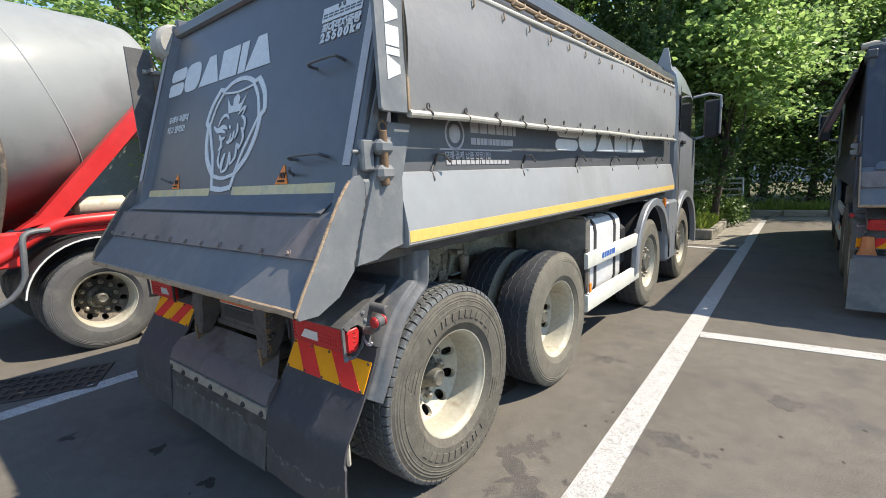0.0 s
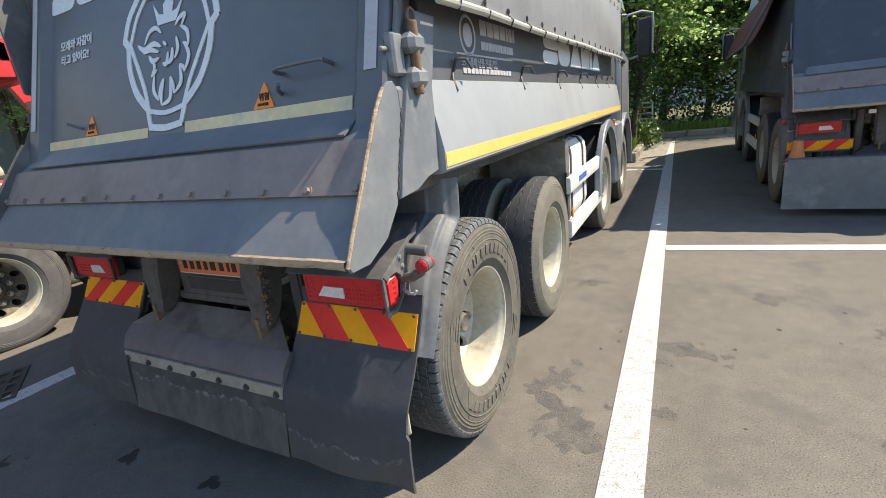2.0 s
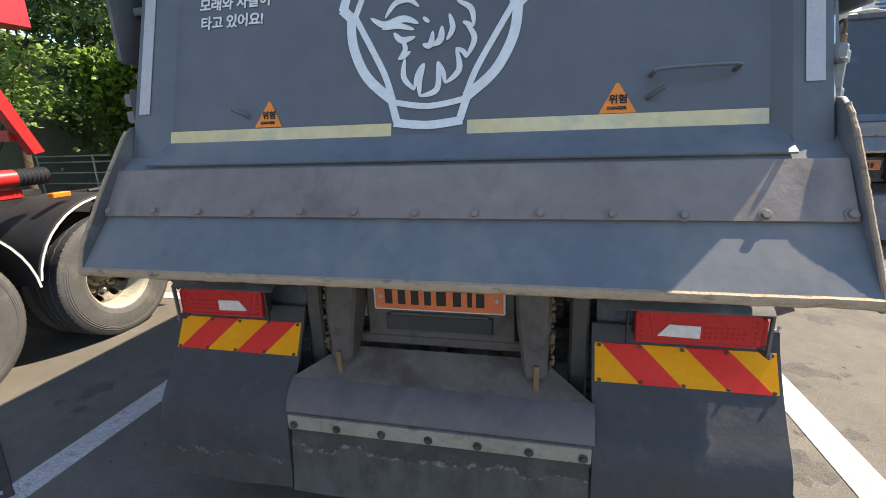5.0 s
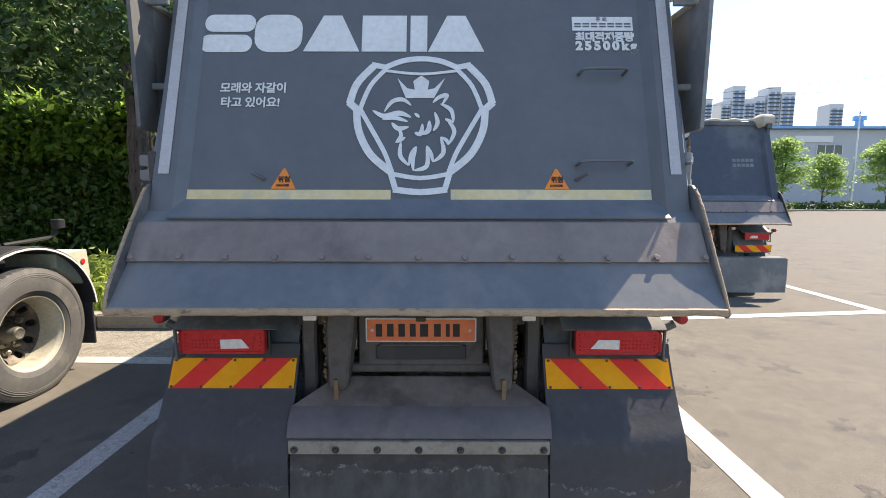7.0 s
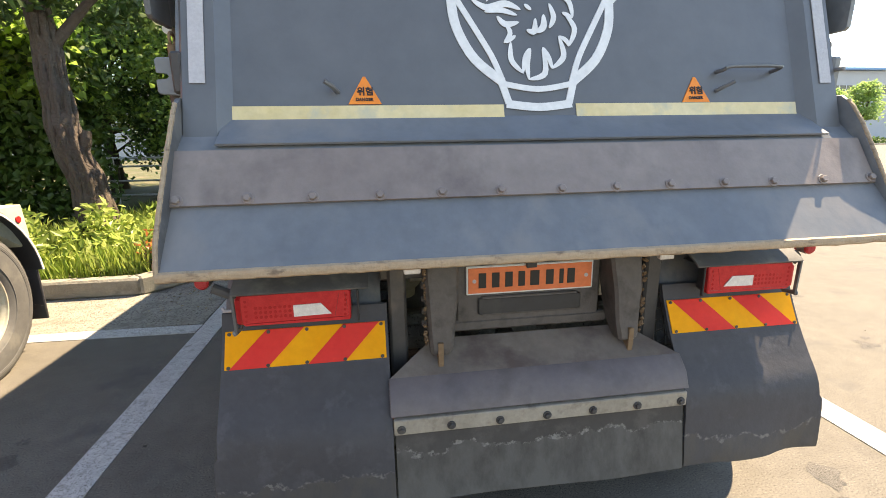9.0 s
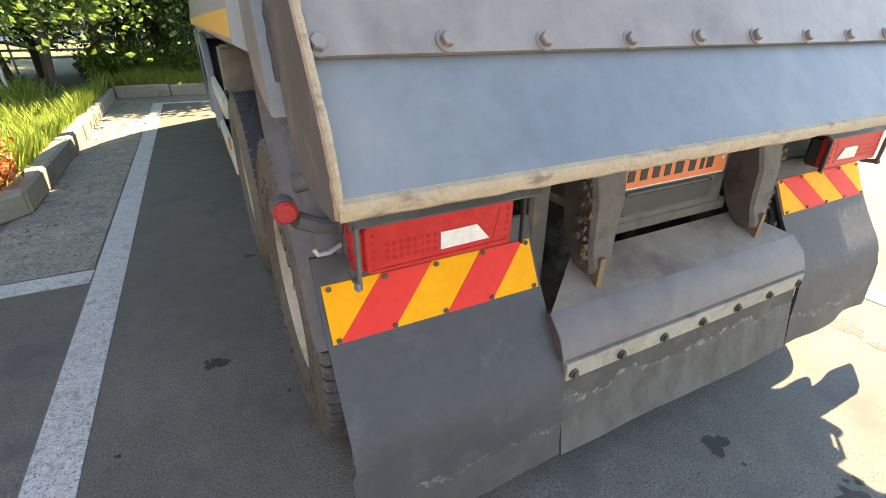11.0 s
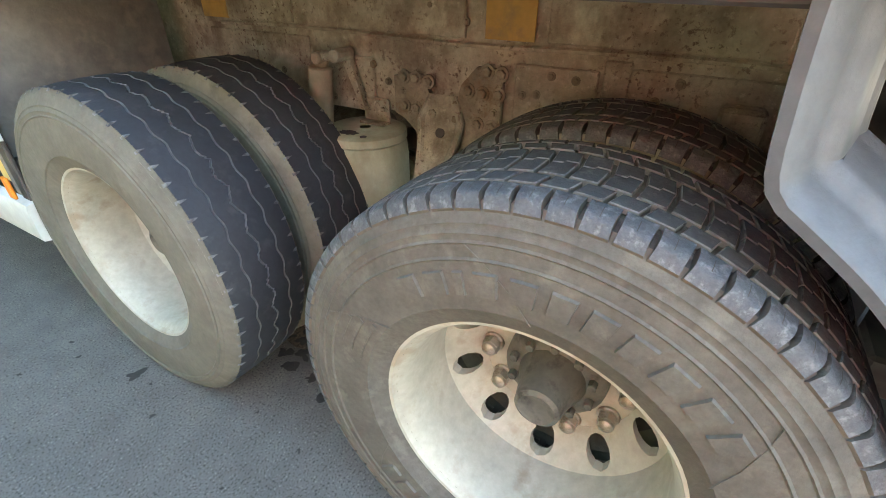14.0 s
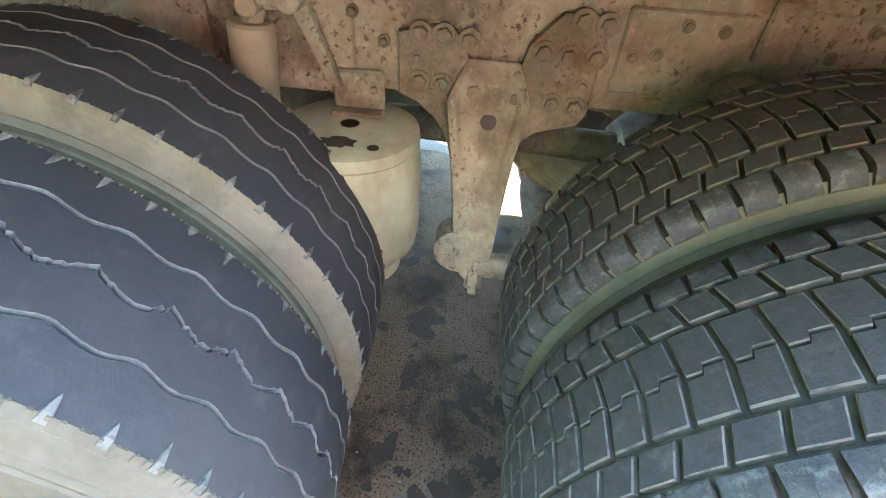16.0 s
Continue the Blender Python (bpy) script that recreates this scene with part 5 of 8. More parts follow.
AXLES = (0.965, 2.293, 4.82, 6.52)


def front_parts(tr, paint, full=True):
    """Side guards, tanks, front mudguards and the cab."""
    for s in (1, -1):
        g = Geo()
        rows = [[(s * 0.50, 2.84, z), (s * 1.10, 2.84, z), (s * 1.16, 2.86, z), (s * 1.175, 2.90, z)] for z in (0.42, 0.8, 1.1, 1.20, 1.235)]
        g.grid(rows)
        g.grid([[(x, y + 0.02, z) for x, y, z in r] for r in rows])
        g.box(s * 0.5, s * 1.16, 2.84, 2.87, 1.22, 1.25, 0.008)
        part("spray_panel", g, SPRAY, tr, "mud-stained dark spray panel")
        guard = None
        for z0, z1 in ((0.805, 0.94), (0.43, 0.585)):
            g = Geo()
            g.prism([(s * 1.175, z0), (s * 1.205, z0 + 0.006), (s * 1.21, z0 + 0.02), (s * 1.21, z1 - 0.02), (s * 1.205, z1 - 0.006), (s * 1.175, z1)], 2.79, 4.28, "y")
            guard = part("side_guard_rail", g, RAIL, tr, "white aluminium side guard rail")
        if full and s > 0:
            g = Geo()
            y = 3.12
            for w in (0.055, 0.055, 0.06, 0.06, 0.025, 0.06):
                y0 = y if s > 0 else y
                g.prism([(y0, 0.85), (y0 + w * 0.85, 0.85), (y0 + w * 0.85 + 0.008, 0.90), (y0 + 0.008, 0.90)], s * 1.2095, s * 1.212, "x")
                y += w + 0.006
            part("guard_marks", g, BLUEINK, tr)
        for y in (2.84, 4.22):
            g = Geo()
            g.box(s * 1.165, s * 1.18, y - 0.03, y + 0.03, 0.40, 0.98, 0.004)
            g.box(s * 0.45, s * 1.17, y - 0.02, y + 0.02, 0.68, 0.73, 0.006)
            part("guard_post", g, DARKSTEEL, tr)
            g = Geo()
            g.box(s * 1.205, s * 1.216, y - 0.02, y + 0.02, 0.60, 0.68, 0.003)
            part("side_reflector", g, SIGN, tr)
        # front mudguards
        for y in (AXLES[2], AXLES[3]):
            g = Geo()
            arc = [(y + 0.66 * math.cos(t), WHEEL_Z + 0.05 + 0.66 * math.sin(t)) for t in [radians(a) for a in range(-8, 189, 12)]]
            g.prism(sheet(arc, 0.012), s * 0.78, s * 1.17, "x")
            inner = part("front_mudguard", g, BLACK, tr, "black front mudguard with a grey rim")
            g = Geo()
            g.prism(sheet([(y + (p - y) * 1.035, WHEEL_Z + 0.05 + (q - WHEEL_Z - 0.05) * 1.035) for p, q in arc], 0.075), s * 1.165, s * 1.235, "x", 0.012)
            part("guard_rim", g, CABPAINT, inner)
        g = Geo()
        g.box(s * 0.85, s * 1.235, 5.42, 5.92, 0.42, 1.20, 0.03)
        part("step_box", g, CABPAINT, tr)
        g = Geo()
        g.box(s * 1.19, s * 1.225, 5.30, 5.33, 1.14, 1.25, 0.006)
        part("marker", g, SIGN, tr)
    # fuel tank
    g = Geo()
    sec = [(0.66, 0.56), (0.72, 0.50), (1.06, 0.50), (1.12, 0.53), (1.14, 0.60), (1.14, 1.08), (1.13, 1.14), (1.09, 1.19), (1.03, 1.205), (0.72, 1.205), (0.66, 1.14)]
    g.prism(sec, 2.93, 3.84, "y", 0.02)
    tank = part("fuel_tank", g, ALU, tr, "pale fuel tank with black straps")
    for y in (3.10, 3.62):
        g = Geo()
        g.prism([(x + (0.006 if x > 0.9 else -0.004), z + (0.006 if z > 0.8 else -0.004)) for x, z in sec], y, y + 0.06, "y", 0.003)
        part("strap", g, BLACK, tank)
    g = Geo()
    g.cyl((0.98, 3.38, 1.20), (1.0, 3.38, 1.25), 0.06, 18, 0.008)
    part("filler_cap", g, BLACK, tank)
    g = Geo()
    g.box(0.70, 1.10, 3.92, 4.16, 0.60, 1.06, 0.05)
    urea = part("small_tank", g, BLACK, tr)
    g = Geo()
    g.cyl((1.00, 4.0, 1.05), (1.02, 4.0, 1.14), 0.05, 16, 0.006)
    part("blue_cap", g, BLUEINK, urea, "blue filler cap")
    # left side: battery box and air tanks
    g = Geo()
    g.box(-1.12, -0.62, 3.0, 3.55, 0.50, 1.05, 0.03)
    part("battery_box", g, BLACK, tr)
    g = Geo()
    for z in (0.62, 0.86):
        g.cyl((-0.95, 3.65, z), (-0.95, 4.25, z), 0.11, 20, 0.03)
    part("air_tanks", g, DARKSTEEL, tr)
    g = Geo()
    g.box(-1.165, -1.155, 2.96, 3.02, 0.62, 1.22, 0.002)
    part("yellow_marker_strip", g, YELLOW, tr)
    # cab, lofted from cross sections so that its front corners round in
    g = Geo()
    rows = []
    for y, w, top, low in ((5.90, 1.17, 2.88, 1.02), (5.93, 1.205, 2.95, 1.0), (6.15, 1.22, 2.99, 1.22), (6.45, 1.22, 2.93, 1.26), (6.80, 1.22, 2.82, 1.24), (7.05, 1.205, 2.74, 1.0), (7.30, 1.17, 2.62, 0.62), (7.62, 1.11, 2.35, 0.60), (7.88, 1.02, 1.95, 0.60), (8.02, 0.86, 1.55, 0.62), (8.06, 0.6, 1.2, 0.66)):
        r = 0.16
        half = [(w * 0.97, low), (w, low + 0.10), (w, (low + top) / 2), (w * 0.985, top - r * 1.8), (w * 0.96, top - r * 0.8), (w * 0.90, top - r * 0.2), (w * 0.78, top)]
        rows.append([(x, y, z) for x, z in half] + [(-x, y, z) for x, z in half[::-1]] + [(half[0][0], y, low)])
    g.grid(rows)
    g.add(rows[0][:-1], [tuple(range(14))])
    g.add(rows[-1][:-1], [tuple(range(14))])
    cab = part("cab", g, CABPAINT, tr, "light grey truck cab", 40)
    for s in (1, -1):
        g = Geo()
        g.prism([(5.98, 2.12), (6.0, 2.60), (6.50, 2.60), (6.82, 2.52), (7.0, 2.0), (6.5, 2.05)], s * 1.2205, s * 1.226, "x")
        part("side_window", g, GLASS, cab)
        g = Geo()
        g.prism([(5.965, 0.95), (5.965, 2.66), (5.98, 2.66), (5.98, 0.95)], s * 1.221, s * 1.2245, "x")
        part("door_seam", g, BLACK, cab)
        g = Geo()
        g.box(s * 1.22, s * 1.25, 6.05, 6.22, 1.93, 1.98, 0.01)
        part("door_handle", g, BLACK, cab)
        g = Geo()
        g.tube([(s * 1.20, 6.9, 2.62), (s * 1.38, 7.02, 2.66), (s * 1.52, 7.06, 2.62), (s * 1.53, 7.06, 2.45)], 0.020, 8)
        mir = part("mirror_arm", g, CABPAINT, cab)
        g = Geo()
        g.tube([(s * 1.20, 7.0, 2.02), (s * 1.34, 7.06, 2.06)], 0.018, 8)
        part("mirror_stay", g, CABPAINT, cab)
        g = Geo()
        g.box(s * 1.31, s * 1.51, 7.03, 7.12, 2.03, 2.58, 0.03)
        mirror = part("mirror", g, BLACK, mir)
        g = Geo()
        g.box(s * 1.512, s * 1.535, 7.04, 7.13, 2.08, 2.46, 0.01)
        part("mirror_back", g, CABPAINT, mirror)
        g = Geo()
        g.prism([(s * 0.98, 2.78), (s * 1.10, 3.08), (s * 1.15, 3.08), (s * 1.20, 2.80)], 5.52, 5.545, "y", 0.004)
        part("headboard_flap", g, PANEL, tr)
    g = Geo()
    g.box(-0.9, 0.9, 5.885, 5.90, 1.9, 2.5, 0.002)
    part("rear_window", g, BLACK, cab)
    g = Geo()
    g.cyl((0.75, 5.78, 1.2), (0.75, 5.78, 2.95), 0.09, 18)
    part("air_intake", g, BLACK, cab)


def wheels(tr, first="block", second="rib", rim="deep"):
    for s in (1, -1):
        wheel(tr, s, AXLES[0], first, rim, spin=0.3 * s)
        inner_wheel(tr, s, AXLES[0], first)
        wheel(tr, s, AXLES[1], second, rim, spin=0.9 + s)
        inner_wheel(tr, s, AXLES[1], second)
        wheel(tr, s, AXLES[2], second, "front", x=1.03, spin=0.5)
        wheel(tr, s, AXLES[3], second, "front", x=1.03, spin=0.2)


# ---- ground ----
g = Geo()
S = 3000
g.add([(-S, -S, 0), (S, -S, 0), (S, S, 0), (-S, S, 0)], [(0, 1, 2, 3)])
ground = part("ground", g, ASPHALT)
tagged(ground, "worn grey asphalt of the truck yard", "ground", kind="structure")


def road_line(x0, y0, x1, y1, w, label="worn white painted bay line"):
    g = Geo()
    d = math.hypot(x1 - x0, y1 - y0)
    nx, ny = -(y1 - y0) / d * w / 2, (x1 - x0) / d * w / 2
    g.prism([(x0 + nx, y0 + ny), (x0 - nx, y0 - ny), (x1 - nx, y1 - ny), (x1 + nx, y1 + ny)], 0.0005, 0.005, "z")
    ob = part("bay_line", g, LINE)
    return tagged(ob, label, "road marking", "bay lines", "structure")


road_line(1.90, -3.0, 1.60, 15.0, 0.175)
road_line(1.876, 3.974, 6.255, 4.46, 0.17)
road_line(6.10, 16.0, 6.17, 4.55, 0.17)
road_line(-2.02, -3.5, -2.04, 9.75, 0.165)
road_line(-2.12, 2.54, -6.4, 2.66, 0.17)
road_line(-1.953, 9.655, 1.598, 9.318, 0.15)

# ---- our truck ----
truck = thing("dump_truck", "dark navy tipper truck with grey tarpaulin sides, parked in a bay", "truck", "dump trucks")
bed(truck, NAVY, NAVY, PANEL)
rear_end(truck)
chassis(truck)
front_parts(truck, CABPAINT)
wheels(truck)


# ---- markings on the tailgate ----
gate = [o for o in truck.children if o.name.startswith("tailgate")][0]
for x0, x1, z0, z1, mt in ((-1.048, -0.132, 1.582, 1.630, CREAM), (0.138, 1.040, 1.585, 1.632, CREAM)):
    g = Geo()
    on_gate(g, [(x0, z0 + 0.004), (x0 + 0.004, z0), (x1, z0), (x1, z1), (x0, z1)])
    part("yellow_tape", g, mt, gate, "faded yellow reflective tape")
for s in (1, -1):
    g = Geo()
    on_gate(g, [(s * 1.115, 1.70), (s * 1.163, 1.70), (s * 1.165, 2.60), (s * 1.118, 2.60)], 0.045)
    part("grey_tape", g, TAPE, gate, "grey reflective tape strip")
    g = Geo()
    x = s * 0.617
    on_gate(g, [(x - 0.056, 1.634), (x + 0.056, 1.634), (x + 0.050, 1.646), (x + 0.004, 1.726), (x - 0.004, 1.726), (x - 0.050, 1.646)], 0.002, 0.003)
    tri_sign = part("warning_triangle", g, SIGN, gate, "orange warning triangle sticker")
    lettering("sign_word", "위험", 0.031, gate_pose(x - 0.0265, 1.666, 0.0065), PLATEINK, tri_sign, bold=0.0008)
    lettering("sign_word", "DANGER", 0.0145, gate_pose(x - 0.031, 1.645, 0.0065), PLATEINK, tri_sign, bold=0.0004)
    g = Geo()
    g.tube([(s * 0.705 if s > 0 else -0.705, gate_y(1.69) - 0.004, 1.675), (s * 0.72, gate_y(1.69) - 0.035, 1.69), (s * 0.745, gate_y(1.69) - 0.05, 1.705)], 0.008, 8)
    part("hook", g, NAVY, gate)
for z, x0, x1 in ((1.757, 0.715, 0.948), (2.186, 0.745, 0.955)):
    g = Geo()
    g.tube(curve([(x0, gate_y(z), z - 0.012), (x0, gate_y(z) - 0.045, z - 0.008), (x0 + 0.025, gate_y(z) - 0.058, z + 0.002), (x1 - 0.025, gate_y(z) - 0.058, z + 0.004), (x1, gate_y(z) - 0.045, z - 0.002), (x1, gate_y(z), z - 0.012)], 4), 0.0075, 8)
    part("grab_handle", g, NAVY, gate, "navy steel grab handle")
lettering("notice", "모래와 자갈이", 0.0555, gate_pose(-0.946, 2.087), WHITE, gate, "white painted words", 0.96, 0.0012)
lettering("notice", "타고 있어요!", 0.0555, gate_pose(-0.938, 2.017), WHITE, gate, "white painted words", 0.96, 0.0012)
# brand name as plain shapes: rounded bars, wedges and blocks
def brand_shapes():
    """Outlines (u along, v up, height 1) of the six plain shapes of the brand name."""
    def pill(u0, u1, v0, v1, r=0.14):
        q = []
        for cu, cv, a0 in ((u1 - r, v0 + r, -90), (u1 - r, v1 - r, 0), (u0 + r, v1 - r, 90), (u0 + r, v0 + r, 180)):
            q += [(cu + r * math.cos(radians(a0 + 22.5 * k)), cv + r * math.sin(radians(a0 + 22.5 * k))) for k in range(5)]
        return q

    wedge = lambda u: [(u, 0), (u + 1.46, 0), (u + 0.98, 1), (u + 0.50, 1)]
    return [pill(0.08, 1.40, 0.54, 1.02, 0.22), pill(0.0, 1.34, -0.02, 0.46, 0.22),
            pill(1.40, 2.64, -0.02, 1.02, 0.38),
            wedge(2.68), [(4.2, 0), (5.36, 0), (5.36, 1), (4.2, 1)],
            [(5.46, 0), (5.90, 0), (5.90, 1), (5.46, 1)], wedge(5.92)]


for shape in brand_shapes():
    g = Geo()
    on_gate(g, [(-1.062 + u * 0.1845, 2.287 + v * 0.184) for u, v in shape])
    part("brand_shape", g, WHITE, gate, "pale plain painted shape")
# load notice
g = Geo()
on_gate(g, [(0.726, 2.395), (1.018, 2.395), (1.018, 2.466), (0.726, 2.466)])
notice = part("load_notice", g, WHITE, gate, "white load notice panel")
lettering("notice_word", "주 의", 0.026, gate_pose(0.84, 2.443, 0.006), NAVY, notice)
g = Geo()
for k in range(2):
    for j in range(7):
        xx = 0.736 + 0.04 * j
        on_gate(g, [(xx, 2.412 + 0.014 * k), (xx + 0.032, 2.412 + 0.014 * k), (xx + 0.032, 2.420 + 0.014 * k), (xx, 2.420 + 0.014 * k)], 0.004, 0.001)
tagged(part("small_print", g, NAVY, notice), kind="stuff")
lettering("notice_word", "최대적재중량", 0.052, gate_pose(0.738, 2.345), WHITE, notice, "", 0.96, 0.0024)
lettering("notice_word", "25500kg", 0.062, gate_pose(0.738, 2.298), WHITE, notice, "", 1.42, 0.0036)
# shield of plain outlines
g = Geo()
ribbon(g, curve([(-0.172, 2.207), (-0.09, 2.240), (0.0, 2.251), (0.09, 2.240), (0.172, 2.207)], 5), 0.026)
em = part("shield_outline", g, WHITE, gate, "pale shield outline")
layer = 0
for pts, w, both in (([(0.334, 2.030), (0.302, 2.128), (0.226, 2.214)], 0.034, True), ([(0.236, 2.222), (0.160, 2.206)], 0.026, True), ([(0.338, 2.038), (0.288, 1.994)], 0.034, True),
                     ([(0.165, 2.202), (0.238, 2.118), (0.284, 2.005)], 0.021, True), ([(0.299, 2.0), (0.286, 1.90), (0.228, 1.79), (0.130, 1.708)], 0.034, True),
                     ([(0.284, 2.005), (0.21, 1.88), (0.16, 1.79), (0.126, 1.70)], 0.021, True), ([(0.137, 1.715), (0.112, 1.634)], 0.026, True),
                     ([(-0.168, 2.191), (0.0, 2.175), (0.168, 2.191)], 0.013, False), ([(-0.122, 1.632), (0.0, 1.620), (0.122, 1.632)], 0.028, False), ([(-0.135, 1.703), (0.0, 1.683), (0.135, 1.703)], 0.020, False)):
    for k in (1, -1) if both else (1,):
        g = Geo()
        layer += 1
        ribbon(g, [(k * a, b) for a, b in curve(pts, 5)], w, 0.002 + 0.00012 * layer, 0.002)
        part("shield_line", g, WHITE, em)
# plain crown and flame shapes inside the shield
g = Geo()
on_gate(g, [(-0.072, 2.058), (0.060, 2.058), (0.112, 2.155), (0.062, 2.105), (0.030, 2.098), (0.038, 2.140), (0.0, 2.168), (-0.038, 2.140), (-0.030, 2.098), (-0.066, 2.105), (-0.112, 2.155)])
part("shield_shape", g, WHITE, em)


def flame(pts, w, lift):
    """A stroke that swells in the middle and ends in points."""
    line = curve(pts, 6)
    n = len(line)
    up, low = [], []
    for i, p in enumerate(line):
        a, b = line[max(i - 1, 0)], line[min(i + 1, n - 1)]
        d = math.hypot(b[0] - a[0], b[1] - a[1]) or 1
        h = w / 2 * (0.10 + math.sin(math.pi * i / (n - 1)) ** 0.7)
        up.append((p[0] - (b[1] - a[1]) / d * h, p[1] + (b[0] - a[0]) / d * h))
        low.append((p[0] + (b[1] - a[1]) / d * h, p[1] - (b[0] - a[0]) / d * h))
    g = Geo()
    on_gate(g, up + low[::-1], lift)
    part("shield_stroke", g, WHITE, em)


for pts, w in (([(-0.170, 1.992), (-0.135, 2.040), (-0.085, 2.050), (-0.045, 2.022)], 0.019), ([(-0.225, 1.998), (-0.170, 1.970), (-0.10, 1.985), (-0.045, 1.965)], 0.024), ([(-0.180, 1.955), (-0.12, 1.962), (-0.06, 1.945)], 0.018), ([(-0.135, 1.940), (-0.105, 1.912), (-0.055, 1.920)], 0.020),
               ([(-0.115, 1.845), (-0.090, 1.880), (-0.105, 1.915)], 0.016), ([(-0.110, 1.846), (-0.070, 1.872)], 0.014), ([(-0.050, 1.738), (-0.092, 1.785), (-0.090, 1.850)], 0.018), ([(-0.052, 1.740), (-0.042, 1.790), (-0.022, 1.828)], 0.016),
               ([(-0.032, 1.716), (-0.034, 1.770), (-0.018, 1.828)], 0.017), ([(-0.032, 1.717), (0.030, 1.740), (0.028, 1.832)], 0.019), ([(0.058, 1.755), (0.048, 1.795), (0.028, 1.832)], 0.016), ([(0.058, 1.756), (0.105, 1.800), (0.092, 1.872)], 0.019),
               ([(0.128, 1.836), (0.118, 1.858), (0.090, 1.872)], 0.015), ([(0.128, 1.836), (0.155, 1.900), (0.120, 1.958)], 0.018), ([(0.152, 1.940), (0.130, 1.950), (0.112, 1.958)], 0.014), ([(0.152, 1.941), (0.140, 2.0), (0.090, 2.030)], 0.018), ([(0.055, 2.035), (0.085, 2.062), (0.122, 2.070), (0.098, 2.025)], 0.018),
               ([(-0.028, 1.893), (0.0, 1.888), (0.008, 1.935)], 0.020), ([(0.008, 1.885), (0.036, 1.905), (0.040, 1.950)], 0.022), ([(0.058, 1.900), (0.078, 1.940), (0.064, 1.990)], 0.018), ([(-0.030, 1.985), (-0.005, 1.965)], 0.013)):
    layer += 1
    flame(pts, w, 0.002 + 0.00005 * layer)

# ---- tarpaulin sides, pipes and side markings ----
def tarp_sides(tr, mat, sides=(1, -1)):
    for s in sides:
        g = Geo()
        rows = []
        for j in range(9):
            f = j / 8
            row = []
            for i in range(41):
                u = i / 40
                y = 0.575 + 4.80 * u
                z = (1.918 + 0.045 * u) * (1 - f) + (2.49 + 0.07 * u) * f
                d = 0.012 * math.sin(u * 9 + f * 3) * math.sin(math.pi * f) + 0.010 * noise.noise((y * 1.3, z * 2, s)) + 0.02 * math.sin(math.pi * f)
                row.append((s * (1.278 + d), y, z))
            rows.append(row)
        g.grid(rows)
        g.grid([[(x - s * 0.004, y, z) for x, y, z in r] for r in rows])
        tarp = part("side_tarpaulin", g, mat, tr, "grey weathered side tarpaulin")
        g = Geo()
        g.tube([(s * (1.292 + 0.004 * math.sin(i * 2.1)), 0.575 + 0.4 * i, 1.905 + 0.0036 * i + 0.004 * math.sin(i * 1.3)) for i in range(13)], 0.0165, 10)
        part("lower_pipe", g, BAR, tr, "pale steel pipe laced to the tarpaulin")
        g = Geo()
        g.tube([(s * 1.275, 0.50 + 0.4 * i, 2.50 + 0.0058 * i) for i in range(13)], 0.016, 10)
        part("upper_pipe", g, BAR, tr)
        g = Geo()
        g.tube([(s * (1.225 + 0.004 * math.sin(i)), 0.60 + 0.25 * i, 2.60 + 0.003 * i + 0.004 * math.sin(i * 2)) for i in range(20)], 0.015, 8)
        part("rope_pipe", g, RUSTPIPE, tr, "rusty pipe wound with rope")
        for i in range(17):
            y = 0.70 + 0.285 * i
            g = Geo()
            g.tube([(s * 1.295, y + 0.010 * math.cos(t), 1.944 + 0.0028 * i + 0.014 * math.sin(t)) for t in [k * math.pi / 4 for k in range(9)]], 0.0035, 5)
            g.tube([(s * 1.296, y, 1.934), (s * 1.313, y + 0.012, 1.915), (s * 1.296, y + 0.02, 1.888)], 0.004, 5)
            part("eyelet", g, DARKSTEEL, tarp)
            g = Geo()
            g.tube([(s * 1.292, y + 0.1, 2.485), (s * 1.297, y + 0.1, 2.455), (s * 1.287, y + 0.1, 2.445)], 0.005, 5)
            part("lace_end", g, RUSTPIPE, tarp)
            g = Geo()
            g.tube([(s * 1.235, y, 2.585), (s * 1.25, y + 0.02, 2.60), (s * 1.235, y + 0.06, 2.625), (s * 1.21, y + 0.05, 2.60), (s * 1.238, y + 0.09, 2.578), (s * 1.252, y + 0.13, 2.59), (s * 1.23, y + 0.16, 2.625), (s * 1.212, y + 0.15, 2.60)], 0.0085, 6)
            part("lacing", g, RUSTPIPE, tarp)
        g = Geo()
        g.prism([(0.418, 1.915), (0.43, 1.905), (0.57, 1.905), (0.57, 2.66), (0.405, 2.66)], s * 1.272, s * 1.290, "x", 0.003)
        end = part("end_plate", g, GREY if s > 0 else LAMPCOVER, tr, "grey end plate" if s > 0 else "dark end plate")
        g = Geo()
        g.box(s * 1.282, s * 1.294, 0.571, 0.588, 1.91, 2.64, 0.003)
        part("rusty_edge", g, RUSTPIPE, end)
        for zz in (2.10, 2.48):
            g = Geo()
            g.box(s * 1.17, s * 1.275, 0.52, 0.54, zz, zz + 0.03, 0.004)
            part("end_bracket", g, GREY, end)


tarp_sides(truck, TARP)
for shape in brand_shapes():
    g = Geo()
    g.prism([(0.462 + v * 0.075, 2.515 - u * 0.066) for u, v in shape], 1.290, 1.2925, "x")
    part("brand_shape", g, WHITE, truck, "white plain painted shape")
g = Geo()
g.lathe([(0.070, 1.1865), (0.074, 1.1885), (0.080, 1.1885), (0.084, 1.1865)], 32, (0, 1.03, 1.85), "x")
g.lathe([(0.0, 1.188), (0.045, 1.188), (0.048, 1.1865)], 24, (0, 1.03, 1.85), "x")
part("round_mark", g, TAPE, truck)


